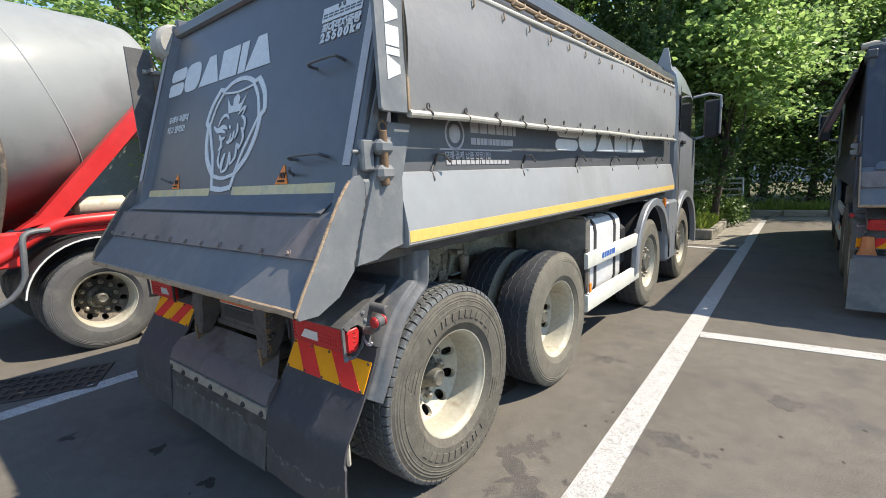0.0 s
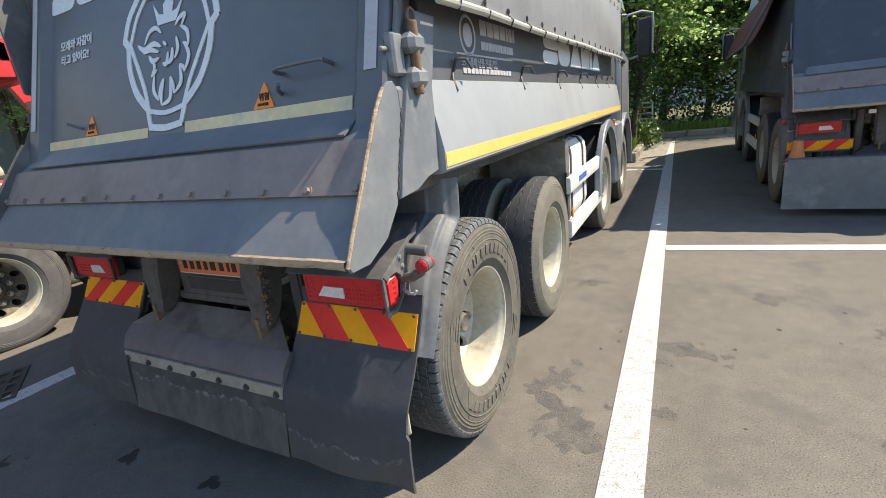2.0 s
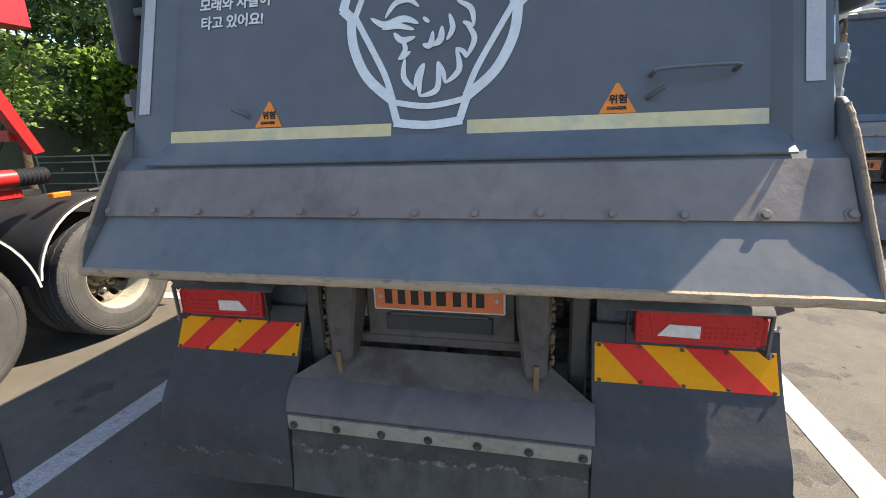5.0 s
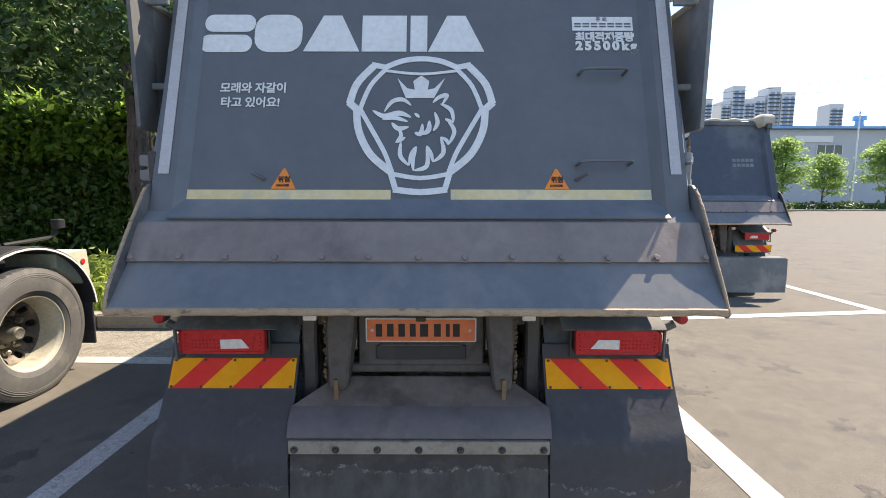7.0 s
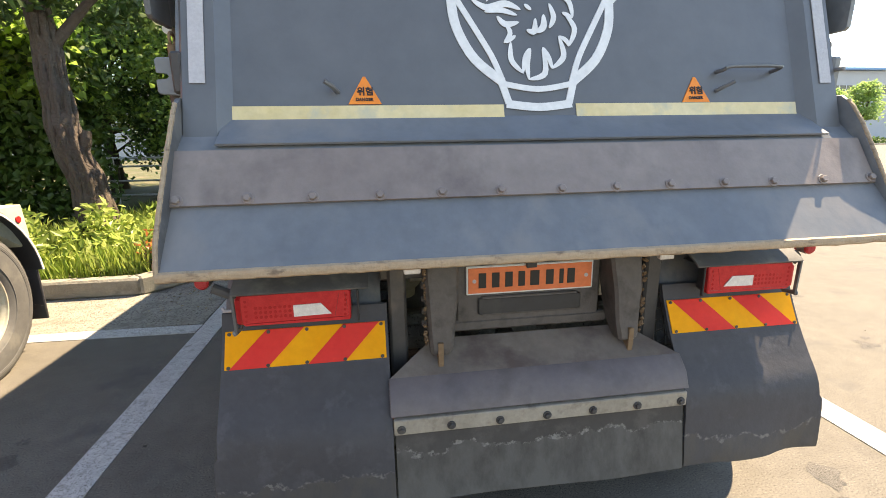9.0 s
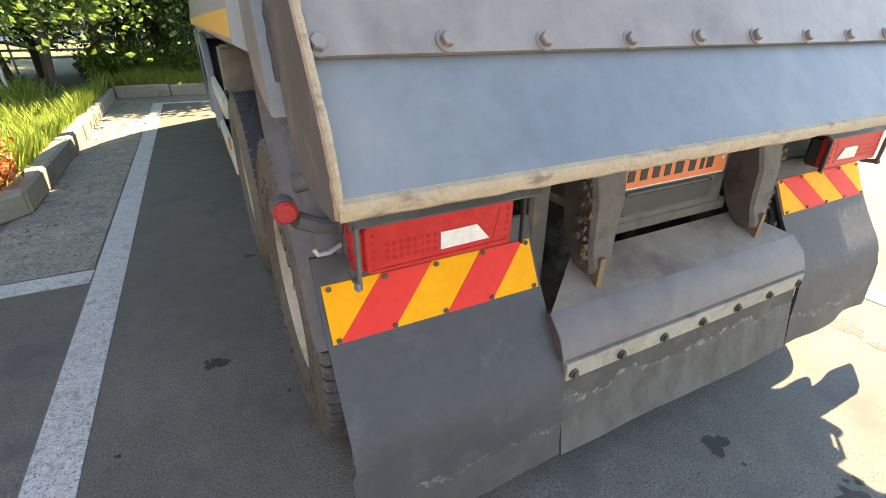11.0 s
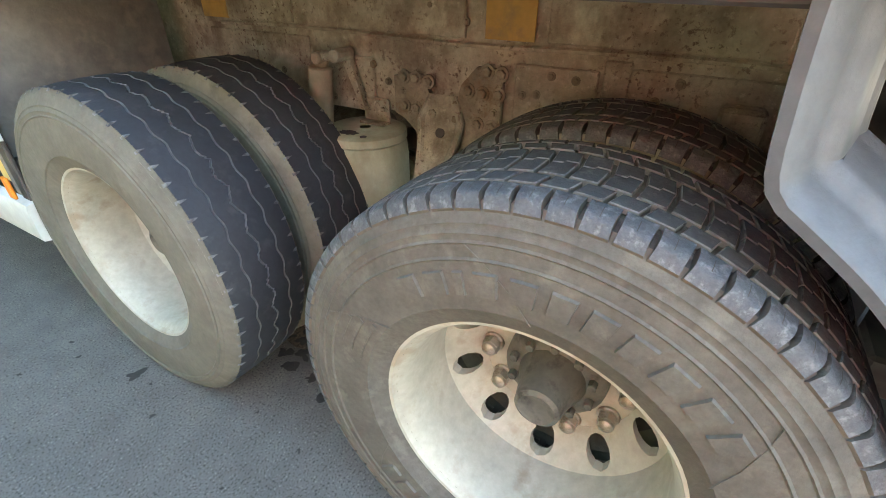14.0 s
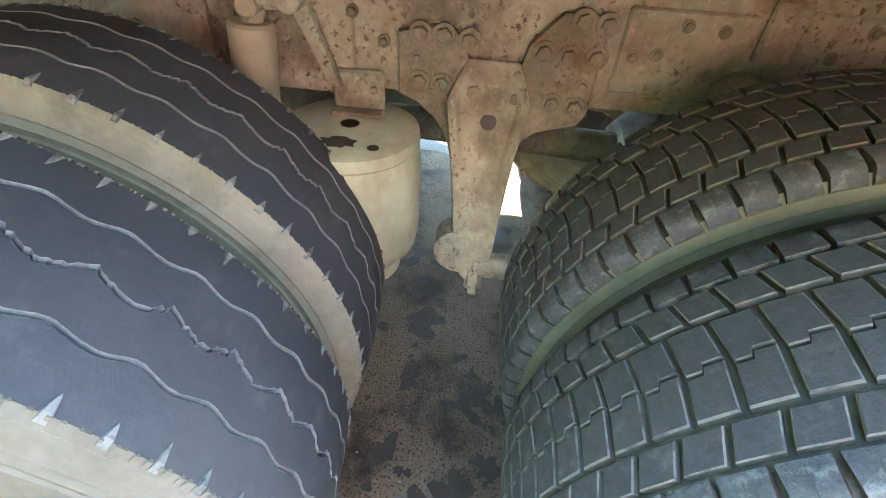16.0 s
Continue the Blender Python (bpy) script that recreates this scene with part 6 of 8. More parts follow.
def side_bars(y, z, widths, h, gap, mat, slant=0.0):
    g = Geo()
    for w in widths:
        g.prism([(y, z), (y + w, z), (y + w + slant, z + h), (y + slant, z + h)], 1.186, 1.1885, "x")
        y += w + gap
    return tagged(part("painted_writing", g, mat, truck), kind="stuff")


side_bars(1.17, 1.862, (0.075, 0.075, 0.075, 0.075, 0.03, 0.05, 0.03), 0.065, 0.012, TAPE)
side_bars(1.17, 1.800, (0.05, 0.03, 0.03, 0.03, 0.012, 0.03, 0.03, 0.03, 0.012, 0.03, 0.03, 0.03, 0.03), 0.036, 0.006, TAPE)
side_bars(0.90, 1.768, (0.70,), 0.008, 0, TAPE)
side_bars(0.95, 1.695, (0.035,) * 7 + (0.01,) + (0.035,) * 7, 0.022, 0.008, TAPE)
lettering("side_words", "모래·골재 납품 전문기업", 0.044, Matrix.Translation((1.1885, 0.935, 1.725)) @ Euler((radians(90), 0, radians(90))).to_matrix().to_4x4(), TAPE, truck, "", 0.95, 0.0006)
for shape in brand_shapes():
    g = Geo()
    g.prism([(2.22 + u * 0.30, 1.790 + v * 0.17) for u, v in shape], 1.186, 1.1885, "x")
    part("brand_shape", g, WHITE, truck, "pale plain painted shape")
for i, y in enumerate((0.86, 1.75, 2.60, 3.40, 4.20, 4.95)):
    g = Geo()
    g.tube([(1.185, y, 1.70), (1.20, y, 1.745), (1.235, y + 0.015, 1.742), (1.245, y + 0.05, 1.705)], 0.007, 6)
    g.tube([(1.186, y - 0.01, 1.70), (1.20, y - 0.045, 1.668), (1.215, y - 0.04, 1.62)], 0.005, 5)
    part("tarp_hook", g, DARKSTEEL, truck, "dark steel tarpaulin hook")
for y0, mt in ((1.36, YELLOW), (2.62, YELLOW)):
    g = Geo()
    g.box(-0.4035, -0.4065, y0 - 0.075, y0 + 0.075, 1.12, 1.225, 0.001)
    part("amber_reflector_sheet", g, STICKER, truck, "amber reflector sheet on the subframe")

# ---- neighbouring truck ----
DARKBED = material("dark_blue_grey_paint", (0.047, 0.053, 0.064), (0.064, 0.070, 0.081), 1.5, 0.5, bump=0.05, stain=(0.11, 0.11, 0.11), amount=0.3)
BLUEGATE = material("dull_blue_paint", (0.038, 0.046, 0.064), (0.051, 0.060, 0.079), 1.3, 0.5, bump=0.05, stain=(0.10, 0.108, 0.12), amount=0.35)
MAROON = material("maroon_tarpaulin", (0.19, 0.045, 0.042), (0.17, 0.095, 0.085), 1.1, 0.7, bump=0.3, grain=6, height=0.03)
truck2 = thing("dump_truck", "dark blue-grey tipper truck with a maroon tarpaulin in a bay", "truck", "dump trucks", pose(4.21, 5.25, 0))
bed(truck2, DARKBED, BLUEGATE, DARKBED, False)
rear_end(truck2, "one")
chassis(truck2, False)
front_parts(truck2, CABPAINT, False)
wheels(truck2, "rib", "rib")
for s in (1, -1):
    g = Geo()
    rows = []
    for j in range(7):
        f = j / 6
        row = []
        for i in range(25):
            u = i / 24
            y = 0.9 + 4.6 * u
            low = 2.62 - 0.62 * min(1, u * 4.5)
            z = low * (1 - f) + 2.78 * f
            row.append((s * (1.25 + 0.27 * (1 - f) ** 0.7 * min(1, u * 3) + 0.03 * noise.noise((y * 2, z * 3, s)) - 0.1 * f * f), y, z))
        rows.append(row)
    g.grid(rows)
    g.grid([[(x - s * 0.006, y, z) for x, y, z in r] for r in rows])
    part("tarpaulin_cover", g, MAROON, truck2, "maroon tarpaulin folded over the side")
    g = Geo()
    g.tube([(s * 1.27, 0.95, 2.6), (s * 1.40, 1.4, 2.3), (s * 1.52, 1.95, 2.0), (s * 1.53, 3.5, 1.99), (s * 1.53, 5.4, 1.99)], 0.02, 8)
    part("tarp_pipe", g, GREY, truck2)
g = Geo()
g.tube([(-1.25 + 0.1 * i, 0.72 + 0.012 * math.sin(i * 1.3), 2.80 + 0.012 * math.sin(i * 2.1)) for i in range(26)], [0.035 + 0.008 * math.sin(i * 1.7) + (0.075 if i > 22 else 0) for i in range(26)], 12)
part("rolled_tarpaulin", g, material("tan_roll", (0.30, 0.27, 0.22), (0.38, 0.34, 0.28), 5, 0.8, bump=0.3, grain=8, height=0.03), truck2, "tan rolled tarpaulin")
gate2 = [o for o in truck2.children if o.name.startswith("tailgate")][0]
FADED = material("faded_red_paint", (0.22, 0.05, 0.03), (0.30, 0.10, 0.05), 4, 0.6, bump=0.1, stain=(0.08, 0.06, 0.07), amount=0.45, stain_scale=5)
for x0, x1 in ((-0.98, -0.80), (-0.60, -0.30)):
    g = Geo()
    on_gate(g, [(x0, 2.50), (x1, 2.505), (x1 + 0.01, 2.575), (x0 + 0.01, 2.57)])
    part("faded_red_patch", g, FADED, gate2, "faded red paint patch")
g = Geo()
g.tube([(-0.80, gate_y(2.56) - 0.01, 2.56), (-0.80, gate_y(2.56) - 0.09, 2.555), (-0.62, gate_y(2.56) - 0.09, 2.575), (-0.62, gate_y(2.58) - 0.01, 2.58)], 0.012, 8)
g.box(-0.82, -0.60, gate_y(2.60) - 0.05, gate_y(2.60), 2.60, 2.635, 0.006)
part("step_handle", g, RAIL, gate2, "white bent steel handle")
for zz in (2.05, 2.13):
    for j in range(5):
        g = Geo()
        on_gate(g, [(0.55 + 0.07 * j, zz), (0.605 + 0.07 * j, zz), (0.605 + 0.07 * j, zz + 0.05), (0.55 + 0.07 * j, zz + 0.05)])
        part("painted_bar", g, GREY, gate2)
g = Geo()
g.lathe([(0.0, 0.13), (0.05, 0.12), (0.06, 0.0), (0.09, -0.10), (0.12, -0.14), (0.10, -0.15)], 10, (-1.08, 0.28, 0.70), "z")
part("hanging_rag", g, material("orange_rag", (0.5, 0.16, 0.06), (0.6, 0.24, 0.1), 9, 0.9, bump=0.4, grain=30), truck2)


# ---- concrete mixer ----
DRUM = material("drum_pale_grey", (0.222, 0.235, 0.234), (0.258, 0.270, 0.266), 1.2, 0.55, bump=0.0, stain=(0.205, 0.216, 0.215), amount=0.35, stain_scale=1.4, clear=0.1, spec=0.25, mottle=0.02)
# the red frame's reflection, painted into the colour of the drum's belly
dn, dl = DRUM.node_tree.nodes, DRUM.node_tree.links
dco, ddot, dmr, dmix = dn.new("ShaderNodeTexCoord"), dn.new("ShaderNodeVectorMath"), dn.new("ShaderNodeMapRange"), dn.new("ShaderNodeMix")
ddot.operation, dmix.data_type = "DOT_PRODUCT", "RGBA"
ddot.inputs[1].default_value = (0.0, -math.sin(radians(22)), math.cos(radians(22)))
dl.new(dco.outputs["Object"], ddot.inputs[0])
dl.new(ddot.outputs["Value"], dmr.inputs["Value"])
belly = 3.17 * math.cos(radians(22)) - 1.50 * math.sin(radians(22))
dmr.inputs["From Min"].default_value, dmr.inputs["From Max"].default_value = belly - 0.66, belly - 0.98
dl.new(dmr.outputs[0], dmix.inputs["Factor"])
dl.new(dn["Principled BSDF"].inputs["Base Color"].links[0].from_socket, dmix.inputs["A"])
dmix.inputs["B"].default_value = (0.36, 0.028, 0.028, 1)
dl.new(dmix.outputs["Result"], dn["Principled BSDF"].inputs["Base Color"])
mixer = thing("mixer_truck", "concrete mixer truck with a pale grey drum and bright red frame", "truck", at=pose(-4.30, 0, 0))
g = Geo()
axis = Matrix.Translation((-0.08, 1.50, 3.17)) @ Matrix.Rotation(radians(22), 4, "X")
g.m = axis
prof = [(0.05, 0.13), (0.30, 0.12), (0.42, 0.10), (0.52, 0.04), (0.58, -0.06), (0.66, -0.2), (0.98, -1.0), (1.10, -1.36), (1.15, -1.7), (1.155, -2.3), (1.15, -3.0), (1.06, -3.5), (0.66, -4.5), (0.58, -4.6)]
g.lathe(prof, 64, (0, 0, 0), "y", caps=True)
drum = part("drum", g, DRUM, mixer, "pale grey mixing drum, red frame's reflection painted on its belly")
g = Geo(axis)
for y0, rr in ((-1.25, 1.066), (-2.4, 1.156)):
    g.lathe([(rr - 0.004, y0 + 0.008), (rr + 0.003, y0), (rr + 0.002, y0 - 0.008)], 64, (0, 0, 0), "y")
part("drum_seam", g, material("drum_seam", (0.30, 0.31, 0.31), None, 3, 0.6), drum)
for s in (1, -1):
    g = Geo()
    g.prism([(-0.05, 1.30), (0.12, 1.42), (1.16, 2.62), (1.24, 2.58), (1.24, 2.30), (1.10, 2.30), (0.30, 1.38)], s * 0.80, s * 0.98, "x", 0.01)
    part("sloping_beam", g, RED, mixer, "bright red sloping beam")
    g = Geo()
    g.box(s * 0.80, s * 0.98, 1.16, 1.70, 2.42, 2.62, 0.008)
    part("head_plate", g, RED, mixer)
    g = Geo()
    g.tube(curve([(s * 0.98, -1.6, 0.86), (s * 0.98, -0.6, 0.92), (s * 0.98, -0.2, 1.06), (s * 0.98, 0.12, 1.26), (s * 0.98, 0.32, 1.34), (s * 0.98, 0.75, 1.36), (s * 0.98, 1.32, 1.37)], 5), 0.062, 14)
    part("red_pipe_frame", g, RED, mixer, "thick red frame pipe")
    g = Geo()
    g.box(s * 0.86, s * 0.98, -0.5, 1.35, 1.22, 1.29, 0.01)
    g.box(s * 0.86, s * 1.0, -0.25, -0.05, 0.95, 1.28, 0.015)
    part("deck_rail", g, RED, mixer)
    g = Geo()
    g.tube(curve([(s * 1.03, 0.18, 1.29), (s * 1.08, -0.02, 1.26), (s * 1.12, -0.06, 1.05), (s * 1.12, -0.10, 0.80), (s * 1.10, -0.3, 0.62), (s * 1.05, -0.7, 0.6)], 5), 0.028, 10)
    part("hose", g, FENDER, mixer, "grey bent hose")
    g = Geo()
    g.tube(curve([(s * 1.00, -0.14, 3.0), (s * 1.06, -0.10, 2.3), (s * 1.06, -0.08, 1.9), (s * 1.04, -0.13, 1.6), (s * 1.0, -0.2, 1.3)], 5), 0.035, 10)
    part("hanging_hose", g, RIMDARK, mixer)
    for y in (0.517, 1.79):
        g = Geo()
        arc = [(y + 0.64 * math.cos(t), WHEEL_Z + 0.06 + 0.62 * math.sin(t)) for t in [radians(a) for a in range(4, 180, 8)]]
        g.prism(sheet(arc, 0.02), s * 0.62, s * 1.20, "x", 0.004)
        fen = part("rear_mudguard", g, BLACK, mixer, "black mudguard with a white edge")
        g = Geo()
        g.prism(sheet([(y + (a - y) * 0.99, WHEEL_Z + 0.06 + (b - WHEEL_Z - 0.06) * 0.985) for a, b in arc], 0.015), s * 1.201, s * 1.207, "x")
        part("white_edge", g, WHITE, fen)
    g = Geo()
    g.box(s * 0.66, s * 1.16, 2.42, 2.44, 0.22, 0.78, 0.006)
    part("mudflap", g, RUBBERFLAP, mixer)
    g = Geo()
    g.prism([(2.10, 1.10), (2.44, 1.10), (2.46, 0.86), (2.36, 0.80), (2.10, 0.98)], s * 0.70, s * 1.14, "x", 0.006)
    rearbox = part("rear_panel", g, DUST, mixer, "cream rear corner panel")
    g = Geo()
    g.cyl((s * 1.139, 2.38, 1.0), (s * 1.147, 2.38, 1.0), 0.026, 16)
    part("side_reflector", g, LENS, rearbox)
    g = Geo()
    g.cyl((s * 1.0, 2.44, 0.72), (s * 1.0, 2.50, 0.72), 0.05, 16)
    part("tail_lens", g, LENS, rearbox)
    g = Geo()
    g.tube([(s * 0.9, 1.9, 1.20), (s * 0.92, 2.3, 1.22), (s * 0.95, 2.36, 1.26), (s * 0.95, 2.38, 1.36)], 0.016, 8)
    g.cyl((s * 0.95, 2.38, 1.30), (s * 0.95, 2.38, 1.38), 0.05, 14)
    part("lamp_stalk", g, BLACK, rearbox)
g = Geo()
for s in (1, -1):
    g.prism([(s * 0.30, 0.82), (s * 0.40, 0.82), (s * 0.40, 1.16), (s * 0.30, 1.16)], -6.5, 2.4, "y", 0.01)
for y in (-5, -3, -1, 0.5, 1.8):
    g.box(-0.32, 0.32, y, y + 0.14, 0.86, 1.1, 0.01)
g.box(-1.0, 1.0, 2.30, 2.42, 0.80, 1.0, 0.01)
part("frame", g, BLACK, mixer)
g = Geo()
g.box(-0.85, 0.06, 1.66, 1.80, 2.40, 2.68, 0.015)
part("cross_beam", g, RED, mixer)
g = Geo()
g.cyl((0.76, 0.45, 1.49), (0.76, 0.96, 1.49), 0.105, 24, 0.05)
part("water_tank", g, RIM, mixer, "cream cylindrical water tank")
g = Geo()
g.tube([(0.75 + 0.16 * math.cos(t), 1.0 + 0.16 * math.sin(t), 1.42) for t in [k * math.pi / 8 for k in range(17)]], 0.045, 10)
part("coiled_hose", g, BLACK, mixer)
# ladder frame behind the drum
for x in (-0.12, -0.76):
    g = Geo()
    g.prism([(1.72, 2.66), (1.86, 2.66), (2.36, 1.52), (2.26, 1.50)], x - 0.05, x + 0.05, "x", 0.006)
    part("ladder_strut", g, RED, mixer)
for y, z in ((1.97, 2.20), (2.20, 1.68)):
    g = Geo()
    g.box(-0.71, -0.17, y - 0.05, y + 0.05, z - 0.05, z + 0.05, 0.008)
    part("rung", g, RED, mixer)
g = Geo()
g.tube([(0.98, 1.30 + 0.015 * i, 1.37) for i in range(16)], [0.066 if i % 2 else 0.056 for i in range(16)], 14)
part("ribbed_hose", g, BLACK, mixer, "black ribbed hose end")
g = Geo()
g.box(1.04, 1.10, 1.46, 1.60, 1.20, 1.24, 0.006)
part("amber_side_lamp", g, SIGN, mixer)
g = Geo()
for k in range(6):
    g.box(0.50, 0.80, -0.9 + 0.02 * k, -0.87 + 0.02 * k, 1.5 + 0.3 * k, 1.53 + 0.3 * k, 0.005)
g.tube(curve([(0.3, -2.2, 3.50), (0.45, -1.2, 3.60), (0.45, -0.35, 3.58), (0.55, -0.05, 3.45)], 5), 0.03, 8)
part("top_hose", g, BLACK, mixer)
g = Geo()
g.prism([(-6.0, 0.6), (-6.0, 2.8), (-7.8, 2.8), (-8.1, 1.8), (-8.1, 0.5)], -1.22, 1.22, "x", 0.03)
cabm = part("cab", g, WHITE, mixer)
for s in (1, -1):
    wheel(mixer, s, 0.517, "grey", "dark", spin=0.4)
    inner_wheel(mixer, s, 0.517, "grey")
    wheel(mixer, s, 1.79, "grey", "dark", spin=0.1)
    inner_wheel(mixer, s, 1.79, "grey")
    wheel(mixer, s, -5.2, "rib", "front", x=1.03)
for y in (0.517, 1.79, -5.2):
    g = Geo()
    g.cyl((-0.85, y, 0.51), (0.85, y, 0.51), 0.08, 16)
    part("axle", g, DARKSTEEL, mixer)

# ---- grey building beyond the mixer and the trees ----
building = thing("building", "plain grey plastered building beyond the mixer truck", "building")
g = Geo()
g.box(-24.0, -14.0, -14.0, 16.0, 0.0, 4.3, 0.03)
part("wall", g, material("dull_grey_plaster", (0.20, 0.215, 0.215), (0.245, 0.26, 0.258), 0.6, 0.8, bump=0.2, grain=12, stain=(0.17, 0.18, 0.178), amount=0.3, stain_scale=0.7, streak=0.3), building)
g = Geo()
g.box(-24.1, -13.93, -14.1, 16.1, 4.302, 4.48, 0.03)
part("roof_edge", g, FENDER, building)

# ---- concrete margin, kerbs, drain ----
def slab(x0, x1, y0, y1):
    g = Geo()
    g.box(x0, x1, y0, y1, 0.0, 0.006, 0.002)
    tagged(part("pavement", g, CONCRETE), "pale stained concrete margin beside the kerb", "pavement", "", "structure")


slab(-14, -2.125, 2.65, 3.60)
slab(-2.80, -2.125, 3.602, 9.74)
slab(-2.80, 1.62, 9.742, 10.55)
slab(0.95, 1.58, 10.552, 16.0)
slab(1.70, 9.0, 15.1, 16.1)
KERB = material("kerb_concrete", (0.22, 0.205, 0.17), (0.30, 0.28, 0.235), 2.5, 0.9, bump=0.7, grain=35, stain=(0.14, 0.125, 0.10), amount=0.4, stain_scale=3, height=0.012)
kerb = thing("kerb", "weathered concrete kerb round the planting", "kerb", kind="structure")


def kerb_line(x0, y0, x1, y1, h=0.19, w=0.16):
    """Separate kerb stones in a row, each a little out of true."""
    d = math.hypot(x1 - x0, y1 - y0)
    n = max(1, round(d / 1.0))
    a = math.atan2(y1 - y0, x1 - x0)
    for i in range(n):
        g = Geo()
        l = d / n
        g.box(-l / 2 + 0.005, l / 2 - 0.005, 0, w, 0, h + random.uniform(-0.008, 0.008), 0.022)
        ob = part("kerb_stone", g, KERB, kerb)
        ob.matrix_local = Matrix.Translation((x0 + (x1 - x0) * (i + 0.5) / n, y0 + (y1 - y0) * (i + 0.5) / n, 0)) @ Matrix.Rotation(a + random.uniform(-0.008, 0.008), 4, "Z")


kerb_line(-14.0, 3.56, -3.02, 3.56)
kerb_line(-3.02, 3.56, -2.68, 3.92)
kerb_line(-2.68, 3.92, -2.78, 10.55, 0.21)
kerb_line(-2.78, 10.55, 1.0, 10.45, 0.235)
kerb_line(1.0, 10.45, 0.95, 16.0)
kerb_line(0.95, 16.05, 9.4, 16.1)
SOIL = material("soil_and_litter", (0.10, 0.085, 0.05), (0.07, 0.085, 0.03), 1.5, 0.95, bump=0.8, grain=14, stain=(0.16, 0.13, 0.08), amount=0.3, height=0.03)
g = Geo()
for x0, x1, y0, y1 in ((-40, -3.0, 3.7, 40), (-3.0, -2.85, 4.1, 40), (-2.85, 0.86, 10.6, 40), (0.86, 9.3, 16.2, 40)):
    nx, ny = max(2, int((x1 - x0) / 0.8)), max(2, int((y1 - y0) / 0.8))
    g.grid([[(x0 + (x1 - x0) * i / nx, y0 + (y1 - y0) * j / ny, 0.13 + 0.05 * noise.noise((x0 + (x1 - x0) * i / nx, y0 + (y1 - y0) * j / ny, 0))) for i in range(nx + 1)] for j in range(ny + 1)])
tagged(part("planting_bed", g, SOIL), "dark soil and litter of the planting bed", "soil", kind="structure")
IRON = material("cast_iron_grate", (0.05, 0.048, 0.045), (0.075, 0.07, 0.065), 6, 0.65, metal=0.4)
grate = thing("drain_grate", "dark cast iron drain grate set in the asphalt", "drain", at=pose(-2.57, -0.33, 0.0, 0, 0, -28.7))
g = Geo()
for i in range(5):
    g.box(-0.275 + 0.1375 * i - 0.022, -0.275 + 0.1375 * i + 0.022, -0.62, 0.62, 0.0015, 0.0105, 0.003)
for i in range(15):
    g.box(-0.30, 0.30, -0.60 + 0.0857 * i - 0.018, -0.60 + 0.0857 * i + 0.018, 0.002, 0.0098, 0.003)
part("grating", g, IRON, grate)
# flat black sheet on the ground, painting the shade of the drain's depth
g = Geo()
g.box(-0.30, 0.30, -0.62, 0.62, 0.0006, 0.0014, 0.0002)
part("pit", g, BLACK, grate)
# dry leaves and grit along the kerb
random.seed(8)
LITTER = material("dry_leaf_litter", (0.16, 0.105, 0.05), (0.34, 0.26, 0.13), 30, 0.9)
g = Geo()
for _ in range(900):
    x, y = (random.triangular(-2.78, -2.1, -2.7), random.uniform(3.0, 9.7)) if random.random() < 0.45 else (random.triangular(-2.7, 1.5, -2.0), random.triangular(9.6, 10.5, 10.35))
    r, a = random.uniform(0.008, 0.022), random.uniform(0, 6.283)
    g.add([(x + r * math.cos(a), y + r * math.sin(a), 0.008), (x + r * 0.5 * math.cos(a + 1.6), y + r * 0.5 * math.sin(a + 1.6), 0.016), (x - r * math.cos(a), y - r * math.sin(a), 0.009), (x + r * 0.5 * math.cos(a - 1.6), y + r * 0.5 * math.sin(a - 1.6), 0.012)], [(0, 1, 2, 3)])
tagged(part("leaf_litter", g, LITTER), "dry brown leaf bits along the kerb", "litter", kind="stuff")
# dark oil spots
random.seed(5)
OIL = material("old_oil_spot", (0.036, 0.032, 0.028), (0.058, 0.051, 0.045), 20, 0.7, bump=0.3, grain=60, spec=0.15)
g = Geo()
spots = [(-1.50, 1.35, 0.05), (-1.25, 2.4, 0.03), (-0.9, 1.62, 0.09), (-0.6, 1.55, 0.07), (-0.75, 1.75, 0.05), (-0.55, 1.35, 0.06), (-0.3, 1.7, 0.08), (-0.2, 1.4, 0.05), (0.2, 1.5, 0.1), (0.3, -0.3, 0.07), (-0.2, -0.5, 0.08), (-0.5, 0.0, 0.06), (0.1, 0.05, 0.05), (-1.2, -0.3, 0.05)]
spots += [(random.uniform(-1.9, 0.2), random.uniform(-0.8, 3.0), random.uniform(0.004, 0.013)) for _ in range(60)]
spots += [(random.uniform(1.3, 4.0), random.uniform(-0.6, 3.6), random.uniform(0.005, 0.018)) for _ in range(25)]
def blot(x, y, r, z):
    """A ragged spot with lobes."""
    z += 0.0000003 * len(g.v)
    n, k = 22, random.uniform(0, 99)
    rad = [r * max(0.2, 0.75 + 0.9 * noise.noise((math.cos(6.283 * i / n) * 1.3 + k, math.sin(6.283 * i / n) * 1.3, k)) + 0.2 * noise.noise((math.cos(6.283 * i / n) * 4 + k, math.sin(6.283 * i / n) * 4, 7))) for i in range(n)]
    g.add([(x, y, z)] + [(x + q * math.cos(6.283 * i / n), y + q * math.sin(6.283 * i / n), z) for i, q in enumerate(rad)], [(0, i + 1, (i + 1) % n + 1) for i in range(n)])


